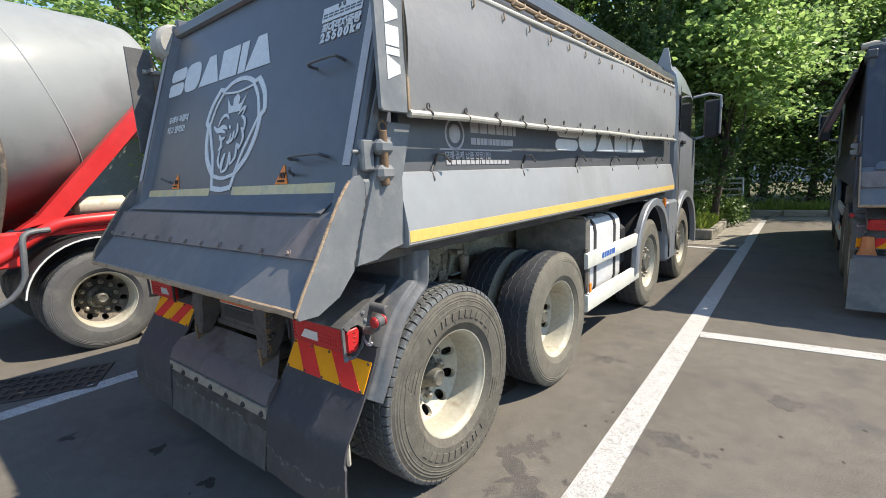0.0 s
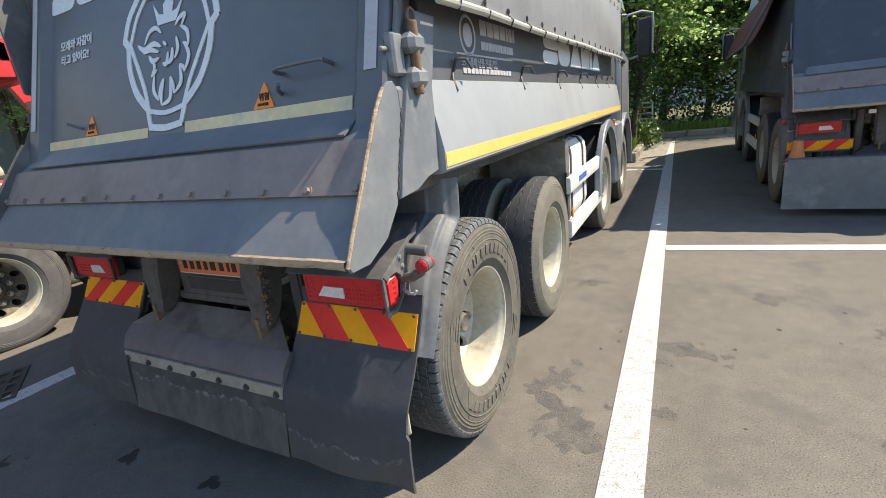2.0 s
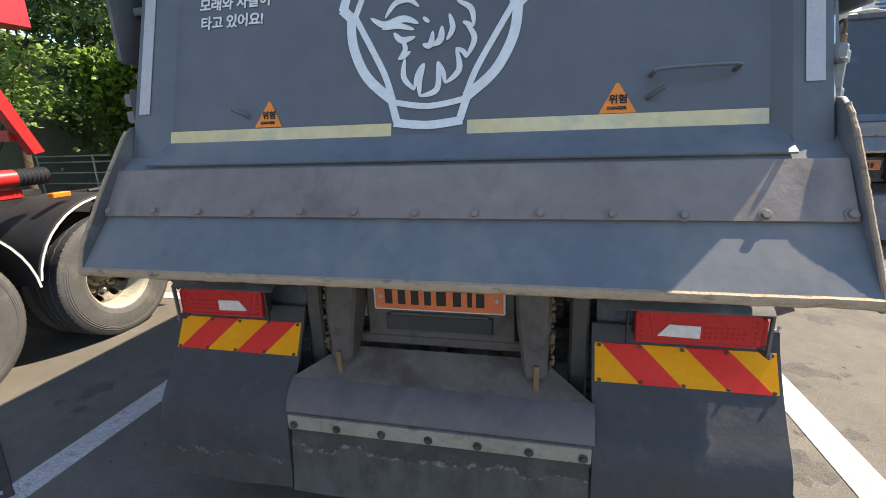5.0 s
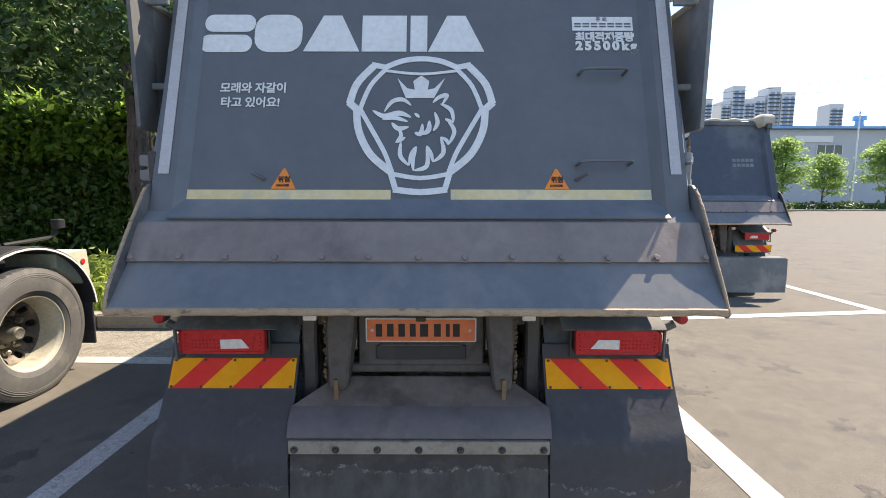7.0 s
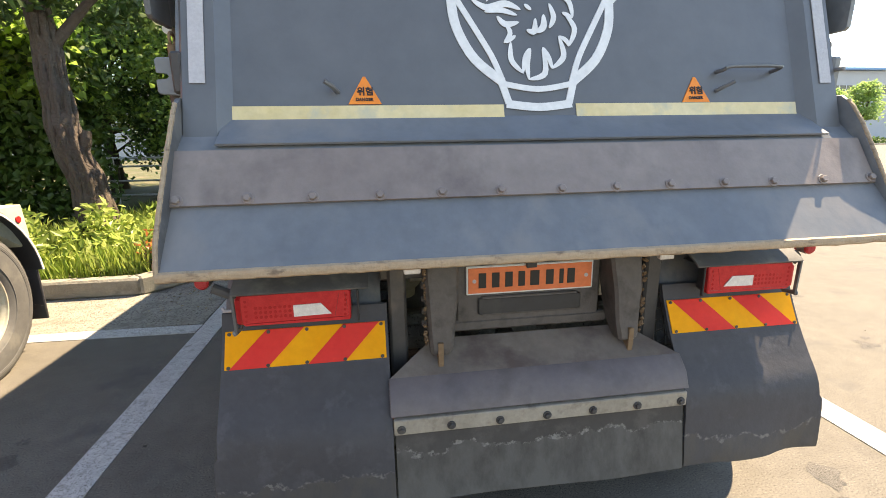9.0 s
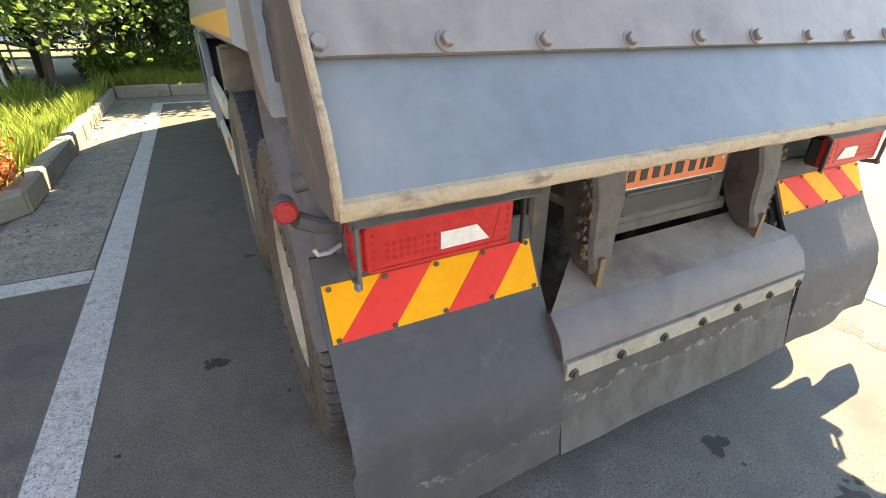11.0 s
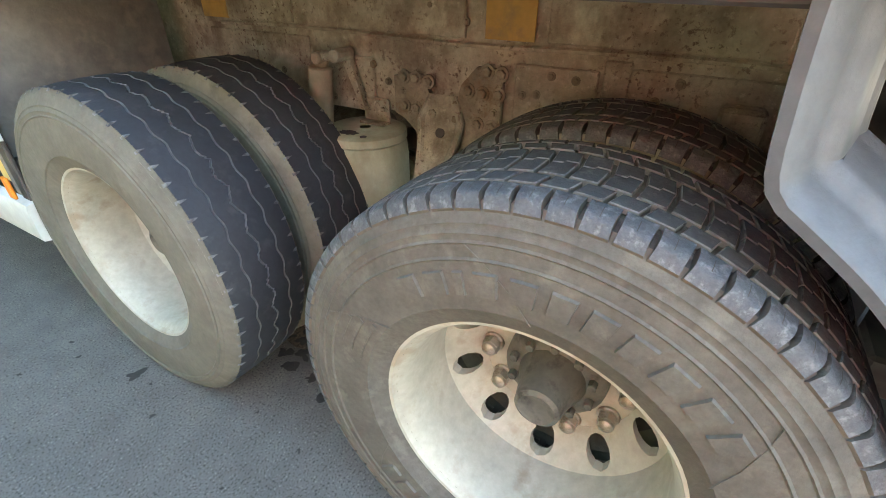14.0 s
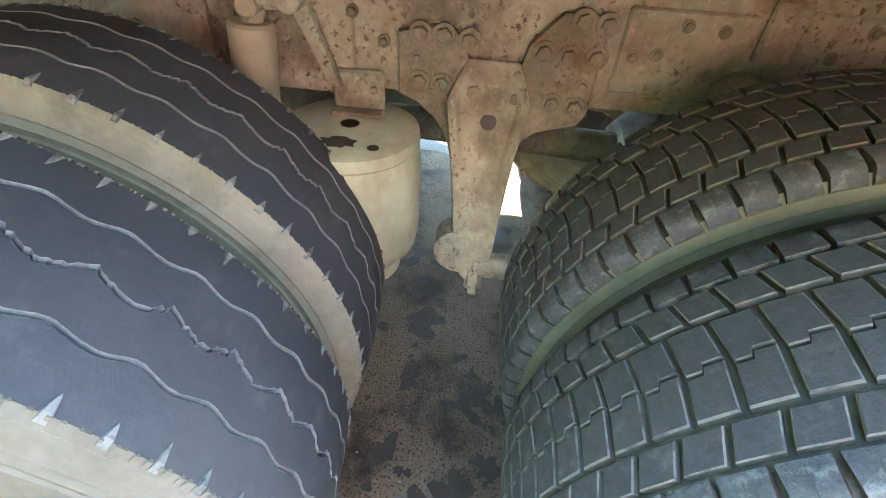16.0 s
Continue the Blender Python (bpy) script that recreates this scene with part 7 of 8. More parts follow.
for x, y, r in spots:
    blot(x, y, r, 0.0012)
    for _ in range(3 if r > 0.04 else 0):
        blot(x + random.gauss(0, r), y + random.gauss(0, r), r * random.uniform(0.1, 0.35), 0.0016)
for _ in range(130):
    blot(random.uniform(-0.95, 0.5), random.uniform(1.1, 2.2), random.choice((0.01, 0.014, 0.02, 0.03, 0.055)) * random.uniform(0.7, 1.2), 0.0014)
dark = g
# oily dirt, its brown pushed further to hold warm light bounced under the truck
g = Geo()
ring = []
for i in range(120):
    a = 2 * math.pi * i / 120
    k = 1 + 0.22 * noise.noise((1.6 * math.cos(a), 1.6 * math.sin(a), 3)) + 0.09 * noise.noise((6 * math.cos(a), 6 * math.sin(a), 8)) + 0.04 * noise.noise((19 * math.cos(a), 19 * math.sin(a), 5))
    ring.append((0.02 + 0.92 * k * math.cos(a), 1.72 + 1.12 * k * math.sin(a), 0.0006))
g.add([(0.02, 1.72, 0.0006)] + ring, [(0, i + 1, (i + 1) % 120 + 1) for i in range(120)])
tagged(part("soiled_warm_lit_patch", g, material("soiled_warm_lit_asphalt", (0.108, 0.080, 0.058), (0.165, 0.126, 0.094), 5, 0.85, bump=0.6, grain=130, pit=(0.034, 0.028, 0.024), stain=(0.036, 0.030, 0.026), amount=0.4, stain_scale=4, speck=(0.19, 0.165, 0.14), height=0.012, spec=0.08)), "brown oil-soaked dirt on the asphalt under the truck, warm bounced light in its colour", "dirt patch", kind="stuff")
g = Geo()
random.seed(21)
for x, y, r in ((1.50, 1.08, 0.17), (1.62, 0.92, 0.12), (1.42, 1.40, 0.11), (1.34, 1.25, 0.08), (2.05, 1.90, 0.12), (2.16, 1.86, 0.07), (2.45, 0.55, 0.10), (2.9, 1.3, 0.09), (3.3, 2.4, 0.13), (2.6, 2.8, 0.10), (1.35, 0.2, 0.09), (-2.5, 0.9, 0.12), (3.6, 0.6, 0.11), (1.3, 2.9, 0.10)):
    blot(x, y, r, 0.0007)
    for _ in range(5):
        blot(x + random.gauss(0, r * 0.8), y + random.gauss(0, r * 0.8), r * random.uniform(0.12, 0.5), 0.0009)
tagged(part("asphalt_stain", g, material("stained_asphalt", (0.082, 0.076, 0.070), (0.118, 0.107, 0.095), 6, 0.8, bump=0.6, grain=130, pit=(0.050, 0.046, 0.042), stain=(0.070, 0.066, 0.062), amount=0.3, stain_scale=9, speck=(0.22, 0.20, 0.175), height=0.012, spec=0.25)), "dark soaked-in stains on the sunlit asphalt", "stain", kind="stuff")
g = dark
tagged(part("oil_spots", g, OIL), "dark old oil spots on the asphalt", "oil stain", kind="stuff")


# loose grit on the asphalt
random.seed(61)
g = Geo()
for _ in range(420):
    x, y = (random.uniform(-2.4, -0.2), random.uniform(-1.0, 3.0)) if random.random() < 0.6 else (random.uniform(0.2, 3.2), random.uniform(-0.6, 3.0))
    r, a = random.uniform(0.0018, 0.0052), random.uniform(0, 6.283)
    g.add([(x + r * math.cos(a + 1.57 * k) * random.uniform(0.7, 1.2), y + r * math.sin(a + 1.57 * k) * random.uniform(0.7, 1.2), 0.0004) for k in range(4)] + [(x, y, r * 0.9)], [(0, 1, 4), (1, 2, 4), (2, 3, 4), (3, 0, 4)])
tagged(part("grit", g, material("pale_grit", (0.26, 0.24, 0.21), (0.12, 0.11, 0.10), 30, 0.9)), "loose pale grit on the asphalt", "grit", kind="stuff")


# ---- planting ----
def leaf_material(name, a, b, thin=0.36, glow_through=1.7):
    m = bpy.data.materials.new(name)
    m.use_nodes = True
    n, l = m.node_tree.nodes, m.node_tree.links
    bs = n["Principled BSDF"]
    geo_n = n.new("ShaderNodeNewGeometry")
    mx = n.new("ShaderNodeMix")
    mx.data_type = "RGBA"
    mx.inputs["A"].default_value, mx.inputs["B"].default_value = (*a, 1), (*b, 1)
    l.new(geo_n.outputs["Random Per Island"], mx.inputs["Factor"])
    l.new(mx.outputs["Result"], bs.inputs["Base Color"])
    bs.inputs["Roughness"].default_value = 0.45
    tr = n.new("ShaderNodeBsdfTranslucent")
    hs = n.new("ShaderNodeHueSaturation")
    hs.inputs["Value"].default_value, hs.inputs["Saturation"].default_value = glow_through, 0.95
    l.new(mx.outputs["Result"], hs.inputs["Color"])
    l.new(hs.outputs[0], tr.inputs["Color"])
    ms = n.new("ShaderNodeMixShader")
    ms.inputs[0].default_value = thin
    l.new(bs.outputs[0], ms.inputs[1])
    l.new(tr.outputs[0], ms.inputs[2])
    l.new(ms.outputs[0], n["Material Output"].inputs["Surface"])
    return m


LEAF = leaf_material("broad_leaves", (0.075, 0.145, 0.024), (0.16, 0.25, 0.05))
# lit copy of the broad leaves, with sunshine put into a brighter colour
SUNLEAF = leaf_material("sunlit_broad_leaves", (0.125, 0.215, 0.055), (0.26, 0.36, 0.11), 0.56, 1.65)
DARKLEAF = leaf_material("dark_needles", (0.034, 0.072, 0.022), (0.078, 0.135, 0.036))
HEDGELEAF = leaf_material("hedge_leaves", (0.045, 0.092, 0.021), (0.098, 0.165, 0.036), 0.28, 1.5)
GRASS = leaf_material("grass_blades", (0.15, 0.235, 0.045), (0.33, 0.38, 0.11), 0.5, 1.7)
BARK = material("bark", (0.075, 0.055, 0.043), (0.125, 0.096, 0.076), 5, 0.95, bump=1.0, grain=16, stain=(0.07, 0.055, 0.04), amount=0.4, stain_scale=5, streak=0.25, height=0.04)


def leaves(points, size, rng, droop=0.4, long=1.5, flat=0.0):
    """A leaf of two folded halves at each point."""
    pts = np.array(points)
    n = len(pts)
    d = rng.normal(size=(n, 3))
    d[:, 2] -= droop
    d /= np.linalg.norm(d, axis=1)[:, None]
    if flat:
        d[:, 2] *= 1 - flat
    u = np.cross(d, rng.normal(size=(n, 3)) * (1 - flat) + [0, 0, flat])
    u /= np.linalg.norm(u, axis=1)[:, None]
    w = np.cross(d, u)
    sz = size * rng.uniform(0.6, 1.3, n)[:, None]
    tip, mid = pts + d * sz * long, pts + d * sz * long * 0.45
    a, b = mid + u * sz * 0.5 + w * sz * 0.15, mid - u * sz * 0.5 + w * sz * 0.15
    v = np.stack([pts, a, tip, b], 1).reshape(-1, 3)
    f = [(4 * i, 4 * i + 1, 4 * i + 2, 4 * i + 3) for i in range(n)]
    return v, f


def leaf_mesh(name, points, size, mat, seed, **k):
    v, f = leaves(points, size, np.random.default_rng(seed), **k)
    me = bpy.data.meshes.new(name)
    me.from_pydata(v.tolist(), [], f)
    me.materials.append(mat)
    return me


def broad_tree(seed, height, spread, clumps, per, size, first=0.35, leaf=None, flat=0.2):
    """Trunk with limbs, and a crown of leaf clumps round the limbs' ends."""
    rng = np.random.default_rng(seed)
    g = Geo()
    lean = rng.normal(0, 0.05, 2)
    trunk = [(lean[0] * z + 0.08 * math.sin(z * 1.7 + seed), lean[1] * z + 0.06 * math.cos(z * 1.3 + seed), z) for z in np.linspace(0, height * 0.8, 12)]
    r0 = 0.028 * height * 0.55
    g.tube(trunk, [r0 * (1.35 if i == 0 else 1.0) * (1 - 0.07 * i) + 0.012 * math.sin(i * 2 + seed) for i in range(12)], 12)
    pts = []
    for k in range(clumps):
        h = height * (first + (1 - first) * rng.uniform() ** 0.8)
        a = rng.uniform(0, 6.283)
        f = (h / height - first) / (1 - first)
        rad = spread * math.sqrt(max(0.05, 1 - (2 * f - 0.75) ** 2 * 0.75)) * rng.uniform(0.35, 1.0)
        end = np.array([math.cos(a) * rad, math.sin(a) * rad, h])
        if k % 3 == 0:
            b = trunk[min(10, int(11 * min(0.95, h / height * 0.75)))]
            mid = (np.array(b) + end) / 2 + rng.normal(0, 0.12, 3)
            g.tube([b, tuple(mid), tuple(end)], [r0 * 0.3, r0 * 0.17, 0.012], 6)
        c = end + rng.normal(size=(per, 3)) * np.array([0.44, 0.44, 0.13]) * rng.uniform(0.6, 1.35) * spread / 2.0
        c[:, 2] -= 0.25 * ((c[:, 0] - end[0]) ** 2 + (c[:, 1] - end[1]) ** 2)
        pts.append(c)
    return g.mesh("trunk", BARK, 60), leaf_mesh("crown", np.concatenate(pts), size, leaf or LEAF, seed, flat=flat)


def conifer(seed, height, spread):
    rng = np.random.default_rng(seed)
    g = Geo()
    g.tube([(0.03 * math.sin(z), 0.03 * math.cos(z), z) for z in np.linspace(0, height * 0.95, 10)], [0.15 - 0.0145 * i for i in range(10)], 10)
    pts = []
    for k in range(230):
        f = rng.uniform() ** 1.15
        h = height * (0.08 + 0.92 * f)
        a = rng.uniform(0, 6.283)
        rad = spread * (1 - f) ** 0.7 * rng.uniform(0.45, 0.9)
        base = np.array([math.cos(a) * rad, math.sin(a) * rad, h])
        n = 90
        # a spray that narrows to a point, up and outwards
        t = rng.uniform(0, 1, n)[:, None]
        way = np.array([math.cos(a) * 0.45, math.sin(a) * 0.45, 0.95 + 0.3 * rng.uniform()])
        pts.append(base + t * way + rng.normal(size=(n, 3)) * [0.13, 0.13, 0.08] * (1.05 - t))
    return g.mesh("trunk", BARK, 60), leaf_mesh("crown", np.concatenate(pts), 0.07, DARKLEAF, seed, droop=-0.6, long=2.0)


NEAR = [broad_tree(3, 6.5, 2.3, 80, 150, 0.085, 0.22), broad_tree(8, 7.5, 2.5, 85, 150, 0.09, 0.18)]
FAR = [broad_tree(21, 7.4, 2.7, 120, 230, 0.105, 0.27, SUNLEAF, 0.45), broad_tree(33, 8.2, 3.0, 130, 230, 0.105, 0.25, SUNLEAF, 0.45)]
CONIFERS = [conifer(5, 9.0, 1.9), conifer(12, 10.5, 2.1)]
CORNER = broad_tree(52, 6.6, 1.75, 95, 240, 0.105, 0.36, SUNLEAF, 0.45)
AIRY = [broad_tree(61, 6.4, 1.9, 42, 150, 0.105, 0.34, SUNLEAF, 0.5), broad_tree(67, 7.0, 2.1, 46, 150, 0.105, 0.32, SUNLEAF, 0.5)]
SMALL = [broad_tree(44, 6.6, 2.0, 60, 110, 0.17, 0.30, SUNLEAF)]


def tree(kind, x, y, turn, scale, label, z=0.08):
    t = thing("tree", label, "tree", "trees", pose(x, y, z, 0, 0, turn) @ Matrix.Scale(scale, 4))
    part("trunk", kind[0], None, t)
    part("crown", kind[1], None, t)
    return t


BROAD = "broadleaf tree with bright green leaves in the planting bed"
DARK = "tall dark green conifer in the planting bed"
for x, y, turn, sc, k in ((-3.6, 9.8, 70, 0.9, 0), (-4.8, 12.6, 260, 1.1, 1)):
    tree(NEAR[k], x, y, turn, sc, BROAD)
for x, y, turn, sc, k in ((-1.9, 16.0, 0, 0.95, 0), (2.6, 19.2, 90, 1.0, 1), (5.2, 19.8, 180, 0.95, 0), (7.6, 20.0, 45, 0.9, 1), (0.6, 20.5, 20, 0.9, 1), (-4.6, 14.5, 310, 1.0, 1), (4.0, 23.5, 30, 1.15, 0), (1.0, 24.0, 150, 1.2, 1), (-8.5, 14.5, 80, 1.05, 0), (-12.5, 12.5, 0, 1.0, 1), (-12.6, 15.0, 70, 0.9, 0)):
    tree(FAR[k], x, y, turn, sc, BROAD)
for x, y, turn, sc, k in ((-0.75, 13.5, 0, 1.0, 0), (-0.35, 12.1, 140, 0.85, 1), (-1.9, 13.9, 60, 0.9, 0), (-5.6, 13.6, 30, 0.9, 1), (-3.1, 12.6, 50, 0.9, 1), (-8.0, 13.2, 50, 0.95, 0), (-11.2, 12.6, 150, 1.0, 1), (-10.0, 11.8, 250, 0.9, 0), (-11.4, 11.0, 20, 1.1, 1), (6.4, 22.0, 60, 0.95, 1)):
    tree(CONIFERS[k], x, y, turn, sc, DARK)
for x, y, turn, sc, k in ((-8.7, 4.7, 10, 0.85, 0), (-10.2, 4.9, 120, 1.15, 1), (-12.3, 4.5, 30, 1.35, 0), (-11.6, 7.4, 70, 1.1, 1)):
    tree(AIRY[k], x, y, turn, sc, "slim tree with open tiers of lime green leaves")
tree(CORNER, 0.75, 12.8, 220, 1.0, "slender broadleaf tree with sunlit leaves at the corner of the bed")
# the bent old trunk by the kerb
g = Geo()
bend = curve([(0.28, 0, 0), (0.22, 0.02, 0.45), (0.15, 0.05, 0.95), (0.05, 0.0, 1.45), (0.0, 0.05, 1.95), (-0.04, 0.1, 2.7), (-0.1, 0.15, 3.6)], 5)
g.tube(bend, [0.225 - 0.004 * i + 0.016 * math.sin(i * 1.9) for i in range(len(bend))], 14)
for k in range(9):
    a = 2 * math.pi * k / 9
    g.tube([(p[0] + (0.215 - 0.004 * i) * math.cos(a + 0.05 * i), p[1] + (0.215 - 0.004 * i) * math.sin(a + 0.05 * i), p[2]) for i, p in enumerate(bend)], [0.035 + 0.012 * math.sin(i * 1.3 + k) for i in range(len(bend))], 7)
g.tube([(0.12, 0.03, 1.2), (0.25, 0.0, 1.45), (0.28, 0.02, 1.58)], [0.08, 0.07, 0.05], 10)
g.tube([(0.0, 0.05, 2.5), (0.4, 0.3, 3.1), (0.9, 0.4, 3.6)], [0.07, 0.05, 0.03], 8)
old = thing("tree", "old tree with a bent rough brown trunk by the kerb", "tree", "trees", pose(-4.42, 5.2, 0.1))
part("trunk", g.mesh("trunk", BARK, 60), None, old)
rng = np.random.default_rng(77)
pts = []
for _ in range(150):
    base = np.array([rng.uniform(-2.6, 1.7), rng.uniform(-1.2, 1.5), rng.uniform(2.85, 5.6)])
    t = rng.uniform(0, 1, 110)[:, None]
    way = np.array([base[0] * 0.35, base[1] * 0.35, rng.uniform(-0.25, 0.55)])
    pts.append(base + t * way + rng.normal(size=(110, 3)) * 0.15 * (1.1 - t))
part("crown", leaf_mesh("crown", np.concatenate(pts), 0.075, DARKLEAF, 9, droop=-0.2, long=2.0), None, old)


def leaf_bank(name, label, boxes, size, mat, seed, n):
    rng = np.random.default_rng(seed)
    pts = []
    for x0, x1, y0, y1, z0, z1 in boxes:
        c = np.stack([rng.uniform(x0, x1, n), rng.uniform(y0, y1, n), z0 + (z1 - z0) * rng.uniform(0, 1, n) ** 0.8], 1)
        lump = np.array([noise.noise((p[0] * 1.1, p[1] * 1.1, p[2] * 1.4 + seed)) for p in c])
        pts.append(c[lump > -0.22] + rng.normal(size=(int((lump > -0.22).sum()), 3)) * 0.08)
    return tagged(new(name, leaf_mesh(name, np.concatenate(pts), size, mat, seed)), label, "hedge", "", "stuff")


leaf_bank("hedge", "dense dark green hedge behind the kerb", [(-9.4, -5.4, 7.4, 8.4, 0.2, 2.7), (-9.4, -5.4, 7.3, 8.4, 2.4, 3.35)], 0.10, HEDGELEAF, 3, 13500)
# brighter copy of the hedge leaves: sunlight on the top, put into the colour
LITHEDGE = leaf_material("sunlit_hedge_leaves", (0.10, 0.19, 0.028), (0.24, 0.36, 0.06), 0.5, 2.0)
leaf_bank("hedge_lit_top", "brighter leaves along the hedge top, sunlight put into their colour", [(-9.4, -5.4, 7.2, 8.0, 2.3, 3.5)], 0.11, LITHEDGE, 31, 4600)
leaf_bank("undergrowth", "dense green undergrowth below the trees", [(-3.6, 1.2, 12.9, 15.2, 0.1, 0.62), (-3.6, 1.2, 16.2, 17.6, 0.3, 3.0), (1.0, 9.0, 18.2, 20.0, 0.1, 3.0)], 0.085, HEDGELEAF, 4, 16000)


def tufts(name, label, spots, n, h, seed):
    rng = np.random.default_rng(seed)
    vs, fs = [], []
    for x0, x1, y0, y1, k in spots:
        for _ in range(int(n * k)):
            x, y = rng.uniform(x0, x1), rng.uniform(y0, y1)
            a, hh = rng.uniform(0, 6.283), h * rng.uniform(0.4, 1.3) * (0.7 + 0.8 * abs(noise.noise((x * 0.9, y * 0.9, seed))))
            dx, dy, w = math.cos(a), math.sin(a), rng.uniform(0.003, 0.008)
            b = len(vs)
            l = rng.uniform(0.1, 0.5) * hh
            vs += [(x - dy * w, y + dx * w, 0.1), (x + dy * w, y - dx * w, 0.1), (x + dx * l * 0.4 + dy * w, y + dy * l * 0.4 - dx * w, 0.1 + hh * 0.6), (x + dx * l, y + dy * l, 0.1 + hh), (x + dx * l * 0.4 - dy * w, y + dy * l * 0.4 + dx * w, 0.1 + hh * 0.6)]
            fs.append((b, b + 1, b + 2, b + 3, b + 4))
    me = bpy.data.meshes.new(name)
    me.from_pydata(vs, [], fs)
    me.materials.append(GRASS)
    return tagged(new(name, me), label, "grass", "", "stuff")


tufts("grass", "long sunlit grass and weeds along the kerb", [(-7.5, -2.95, 3.75, 6.5, 1.6), (-3.0, -2.85, 4.3, 10.5, 0.25), (-2.8, 0.8, 10.65, 13.0, 3.6), (-12, -7.5, 3.75, 6.0, 0.6), (0.8, 8.0, 16.25, 17.6, 0.6), (-5.0, -2.9, 6.5, 10.0, 0.7)], 9000, 0.30, 6)
rng = np.random.default_rng(15)
pts = [np.array([rng.uniform(-5.6, -3.0), rng.uniform(3.95, 5.2), rng.uniform(0.25, 0.62)]) + rng.normal(size=(34, 3)) * [0.07, 0.07, 0.12] for _ in range(60)]
tagged(new("weeds", leaf_mesh("weeds", np.concatenate(pts), 0.055, GRASS, 18, droop=-0.2, long=2.2)), "bright green leafy weeds behind the kerb", "weeds", "", "stuff")
DEAD = leaf_material("dead_shrub_leaves", (0.30, 0.09, 0.02), (0.42, 0.16, 0.05))
g = Geo()
rng = np.random.default_rng(4)
for k in range(26):
    a, r = rng.uniform(0, 6.283), rng.uniform(0.1, 0.3)
    g.tube([(0, 0, 0), (math.cos(a) * r * 0.6, math.sin(a) * r * 0.6, rng.uniform(0.1, 0.22)), (math.cos(a) * r, math.sin(a) * r, rng.uniform(0.1, 0.42))], [0.008, 0.006, 0.003], 5)
shrub = thing("dead_shrub", "dead shrub with orange-brown leaves by the kerb", "shrub", at=pose(-2.98, 4.05, 0.12))
part("twigs", g, BARK, shrub)
part("dead_leaves", leaf_mesh("dead_leaves", np.array([0.06, 0.03, 0.26]) + rng.normal(size=(520, 3)) * [0.10, 0.10, 0.11], 0.04, DEAD, 5), None, shrub)

pts = [np.array([rng.uniform(-3.4, 0.7), rng.uniform(11.6, 13.6), rng.uniform(0.2, 0.75)]) + rng.normal(size=(40, 3)) * [0.08, 0.08, 0.16] for _ in range(170)]
tagged(new("weeds", leaf_mesh("weeds", np.concatenate(pts), 0.05, LEAF, 19, droop=-0.3, long=2.4)), "leafy green weeds at the back of the grass", "weeds", "", "stuff")
# fence behind the hedge
FENCE = material("pale_metal_fence", (0.52, 0.53, 0.53), (0.6, 0.6, 0.6), 3, 0.5, metal=0.3)
fence = thing("fence", "pale metal rail fence behind the planting", "fence")
for x in [-16 + 2.0 * i for i in range(7)]:
    g = Geo()
    g.cyl((x, 9.3, 0.1), (x, 9.3, 1.25), 0.03, 10)
    part("post", g, FENCE, fence)
for z in (0.45, 0.75, 1.05, 1.22):
    g = Geo()
    g.cyl((-16, 9.3, z), (-4, 9.3, z), 0.02, 8)
    part("rail", g, FENCE, fence)

front_fence = thing("fence", "pale metal rail fence at the back of the grass", "fence")
for x in [-7.0 + 1.6 * i for i in range(6)]:
    g = Geo()
    g.cyl((x, 15.7, 0.1), (x, 15.7, 1.2), 0.028, 10)
    part("post", g, FENCE, front_fence)
for z in (0.5, 0.68, 0.86, 1.04, 1.18):
    g = Geo()
    g.cyl((-7.0, 15.7, z), (1.0, 15.7, z), 0.03, 8)
    part("rail", g, FENCE, front_fence)

# ---- distance ----
WALLGREY = material("grey_cladding", (0.36, 0.38, 0.41), (0.40, 0.42, 0.44), 0.2, 0.7, bump=0.0)
PALEWALL = material("pale_plaster", (0.36, 0.36, 0.35), (0.42, 0.42, 0.40), 0.2, 0.8, bump=0.0)
BLUEROOF = material("blue_sheet_roof", (0.13, 0.30, 0.52), (0.16, 0.34, 0.56), 0.2, 0.5, bump=0.0)
hall = thing("factory_hall", "long grey factory hall with a light blue roof", "building", at=pose(0, 78, 0))
g = Geo()
g.box(28, 160, 0, 40, 0, 12.6, 0.1)
part("wall", g, WALLGREY, hall)
g = Geo()
g.prism([(-1.0, 12.6), (-1.0, 13.0), (20, 15.6), (41, 13.0), (41, 12.6)], 27, 161, "x")
roof = part("roof", g, BLUEROOF, hall)
for x in (72.5, 40.0, 100.0):
    g = Geo()
    g.lathe([(0.95, 13.0), (0.62, 13.7), (0.60, 14.3), (0.98, 14.35), (0.98, 15.0), (1.05, 15.05), (0.15, 15.6), (0.1, 15.9)], 16, (x, 2.0, 0), "z", caps=True)
    part("roof_vent", g, BLUEROOF, roof)
for i in range(12):
    x = 31.5 + 10.8 * i
    for z0, z1 in ((8.4, 9.9),):
        g = Geo()
        g.box(x, x + 4.4, -0.06, 0.02, z0, z1, 0.02)
        w = part("window", g, GLASS, hall)
        for k in range(4):
            g = Geo()
            g.box(x + 4.4 * k / 3 - 0.07, x + 4.4 * k / 3 + 0.07, -0.12, -0.03, z0, z1, 0.01)
            part("mullion", g, WHITE, w)
g = Geo()
g.box(60, 66.5, -0.15, 0.0, 10.4, 11.5, 0.02)
part("name_board", g, WHITE, hall)
TOWERBLUE = material("blue_tower_paint", (0.20, 0.27, 0.40), (0.22, 0.29, 0.42), 0.05, 0.8, bump=0.0)
TOWERPALE = material("pale_tower_paint", (0.50, 0.52, 0.55), (0.54, 0.56, 0.58), 0.05, 0.8, bump=0.0)
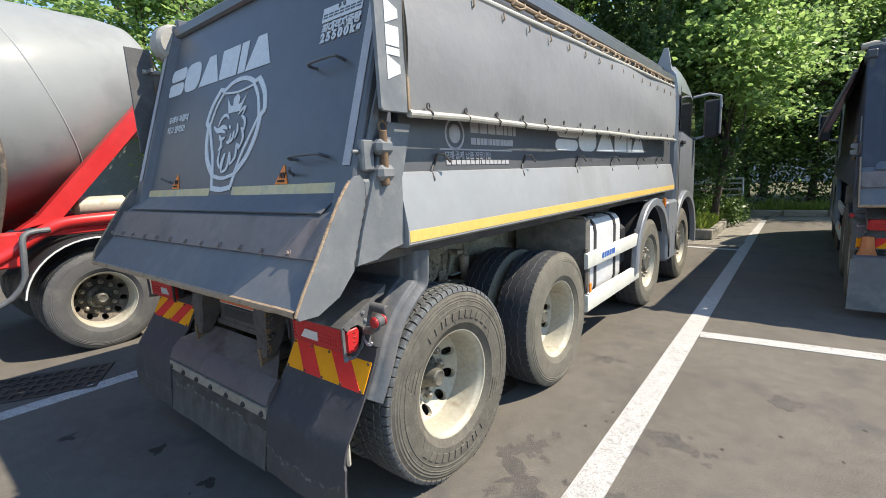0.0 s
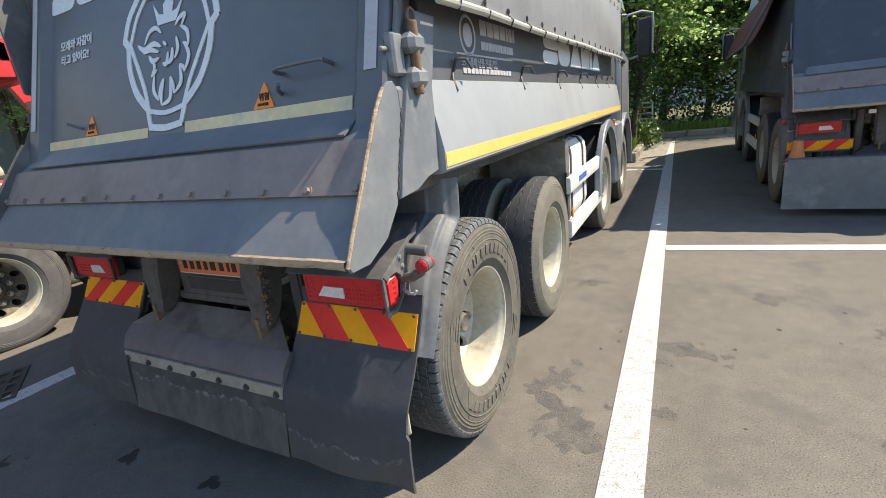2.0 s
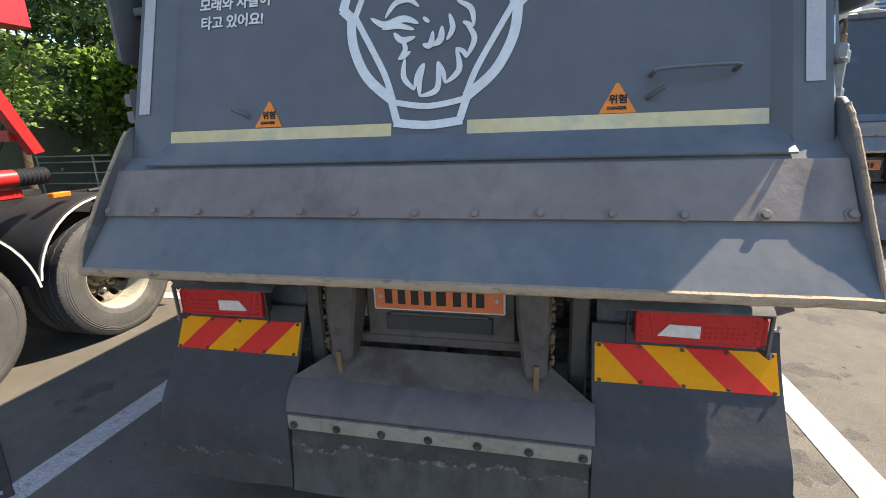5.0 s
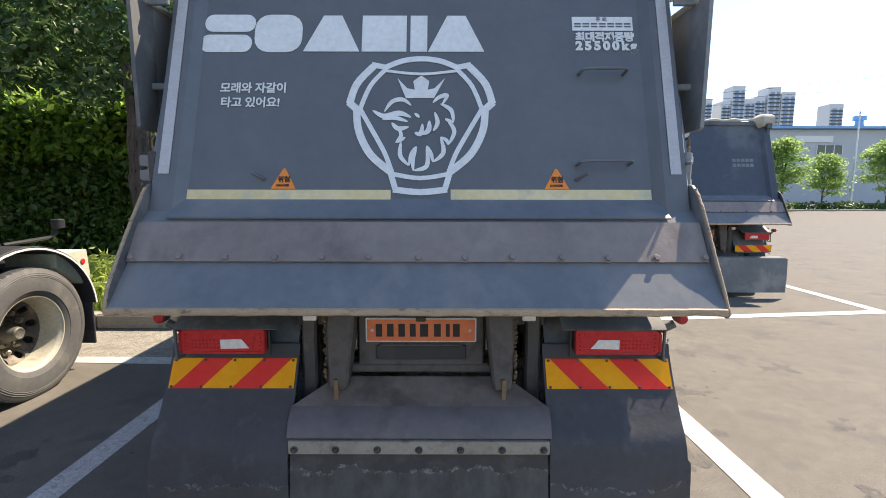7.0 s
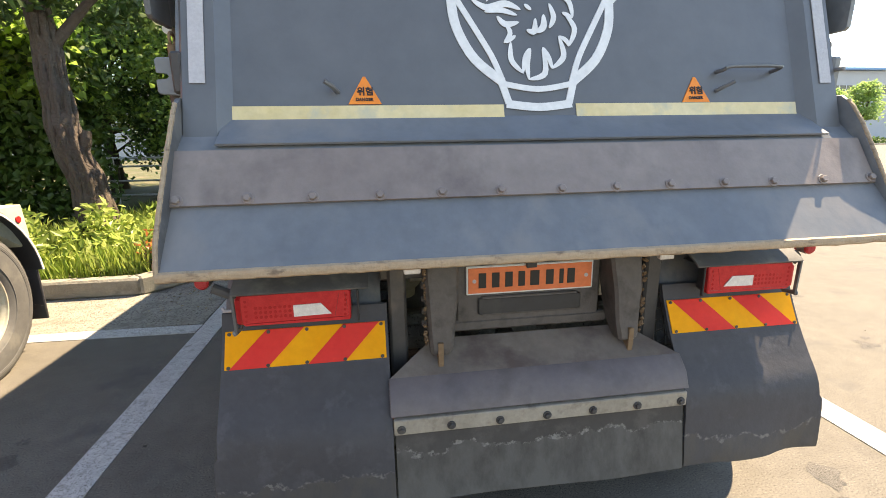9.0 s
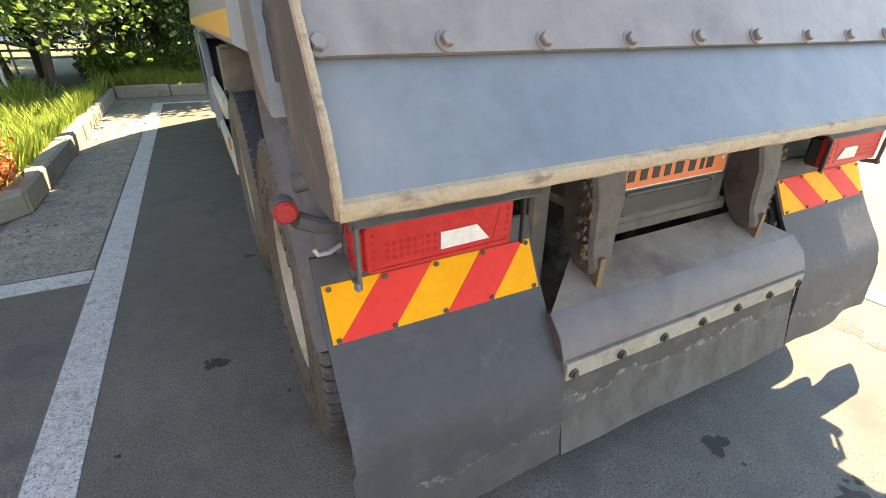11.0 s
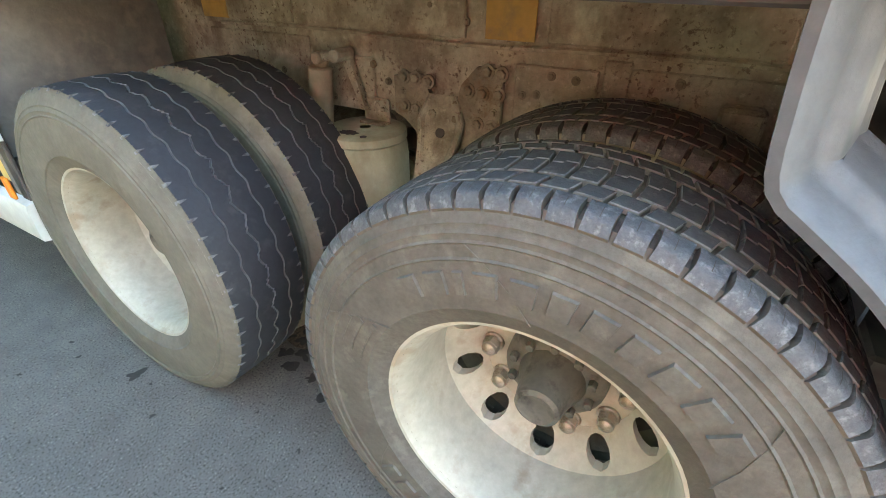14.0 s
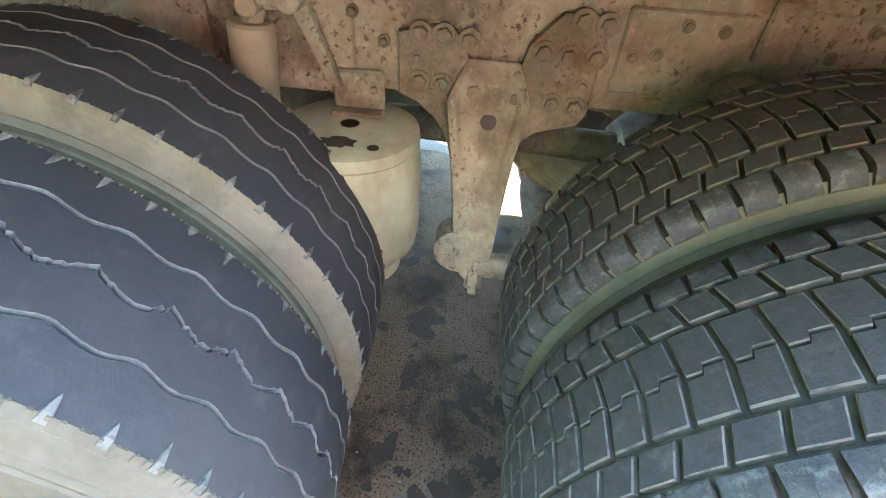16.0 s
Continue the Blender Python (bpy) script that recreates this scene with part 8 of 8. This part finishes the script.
for x, w, h in ((220, 15, 84), (243, 8, 82), (252, 11, 95), (263, 9, 84), (272, 9, 86), (283, 11, 94), (295, 12, 90), (338, 12, 80)):
    tower = thing("apartment_tower", "distant pale and blue apartment tower", "building", "apartment towers", pose(x, 410, 0))
    g = Geo()
    g.box(0, w, 0, 14, 0, h, 0.1)
    part("wall", g, TOWERPALE, tower)
    g = Geo()
    g.box(w * 0.2, w * 0.5, -0.3, 0.1, 0, h - 4, 0.05)
    g.box(w * 0.70, w * 0.9, -0.3, 0.1, 0, h - 4, 0.05)
    part("blue_band", g, TOWERBLUE, tower)
    g = Geo()
    for k in range(26):
        g.box(w * 0.05, w * 0.95, -0.5, -0.25, 4 + (h - 8) * k / 26, 5.2 + (h - 8) * k / 26, 0.05)
    part("window_rows", g, GLASS, tower)
for x, y, turn, sc in ((33.5, 44, 0, 1.05), (39.5, 46, 120, 0.85), (47, 47, 40, 1.1), (53, 48, 200, 0.95), (60, 50, 300, 1.1), (27, 45, 90, 1.0), (68, 50, 10, 1.0)):
    tree(SMALL[0], x, y, turn, sc, "young roadside tree with light green leaves", 0.0)
leaf_bank("far_hedge", "low clipped hedge along the road", [(20, 75, 43.5, 44.6, 0.0, 0.75)], 0.2, HEDGELEAF, 14, 9000)
g = Geo()
g.box(10, 90, 42.6, 42.9, 0, 0.16, 0.03)
tagged(part("far_kerb", g, KERB), "pale kerb along the road", "kerb", kind="structure")
pole = thing("street_pole", "tall grey street pole", "pole", at=pose(41.5, 45.0, 0))
g = Geo()
g.cyl((0, 0, 0), (0, 0, 9.6), 0.10, 12, r2=0.06)
part("mast", g, FENCE, pole)
g = Geo()
g.tube([(0, 0, 9.5), (0.8, 0, 9.9), (1.8, 0, 10.0)], 0.04, 8)
part("arm", g, FENCE, pole)
line = thing("power_line", "overhead power line on two far poles", "power line", at=pose(0, 0, 0))
for x, h in ((15, 27.0), (195, 45.0)):
    g = Geo()
    g.cyl((x, 118, 0), (x, 118, h), 0.22, 10, r2=0.12)
    g.box(x - 1.5, x + 1.5, 117.9, 118.1, h - 3.4, h - 3.2, 0.02)
    part("pole", g, FENCE, line)
for k in range(3):
    g = Geo()
    g.tube([(15 + 10 * i, 118, 22.2 + 0.9 * k + 0.30 * i + 0.026 * i * i + (k - 1) * 0.02 * i * i) for i in range(18)], 0.045, 5)
    part("cable", g, BLACK, line)
g = Geo()
g.box(-60, 30, 44, 46, 0, 6.5, 0.1)
tagged(part("boundary_building", g, PALEWALL), "pale low building behind the trees", "building")
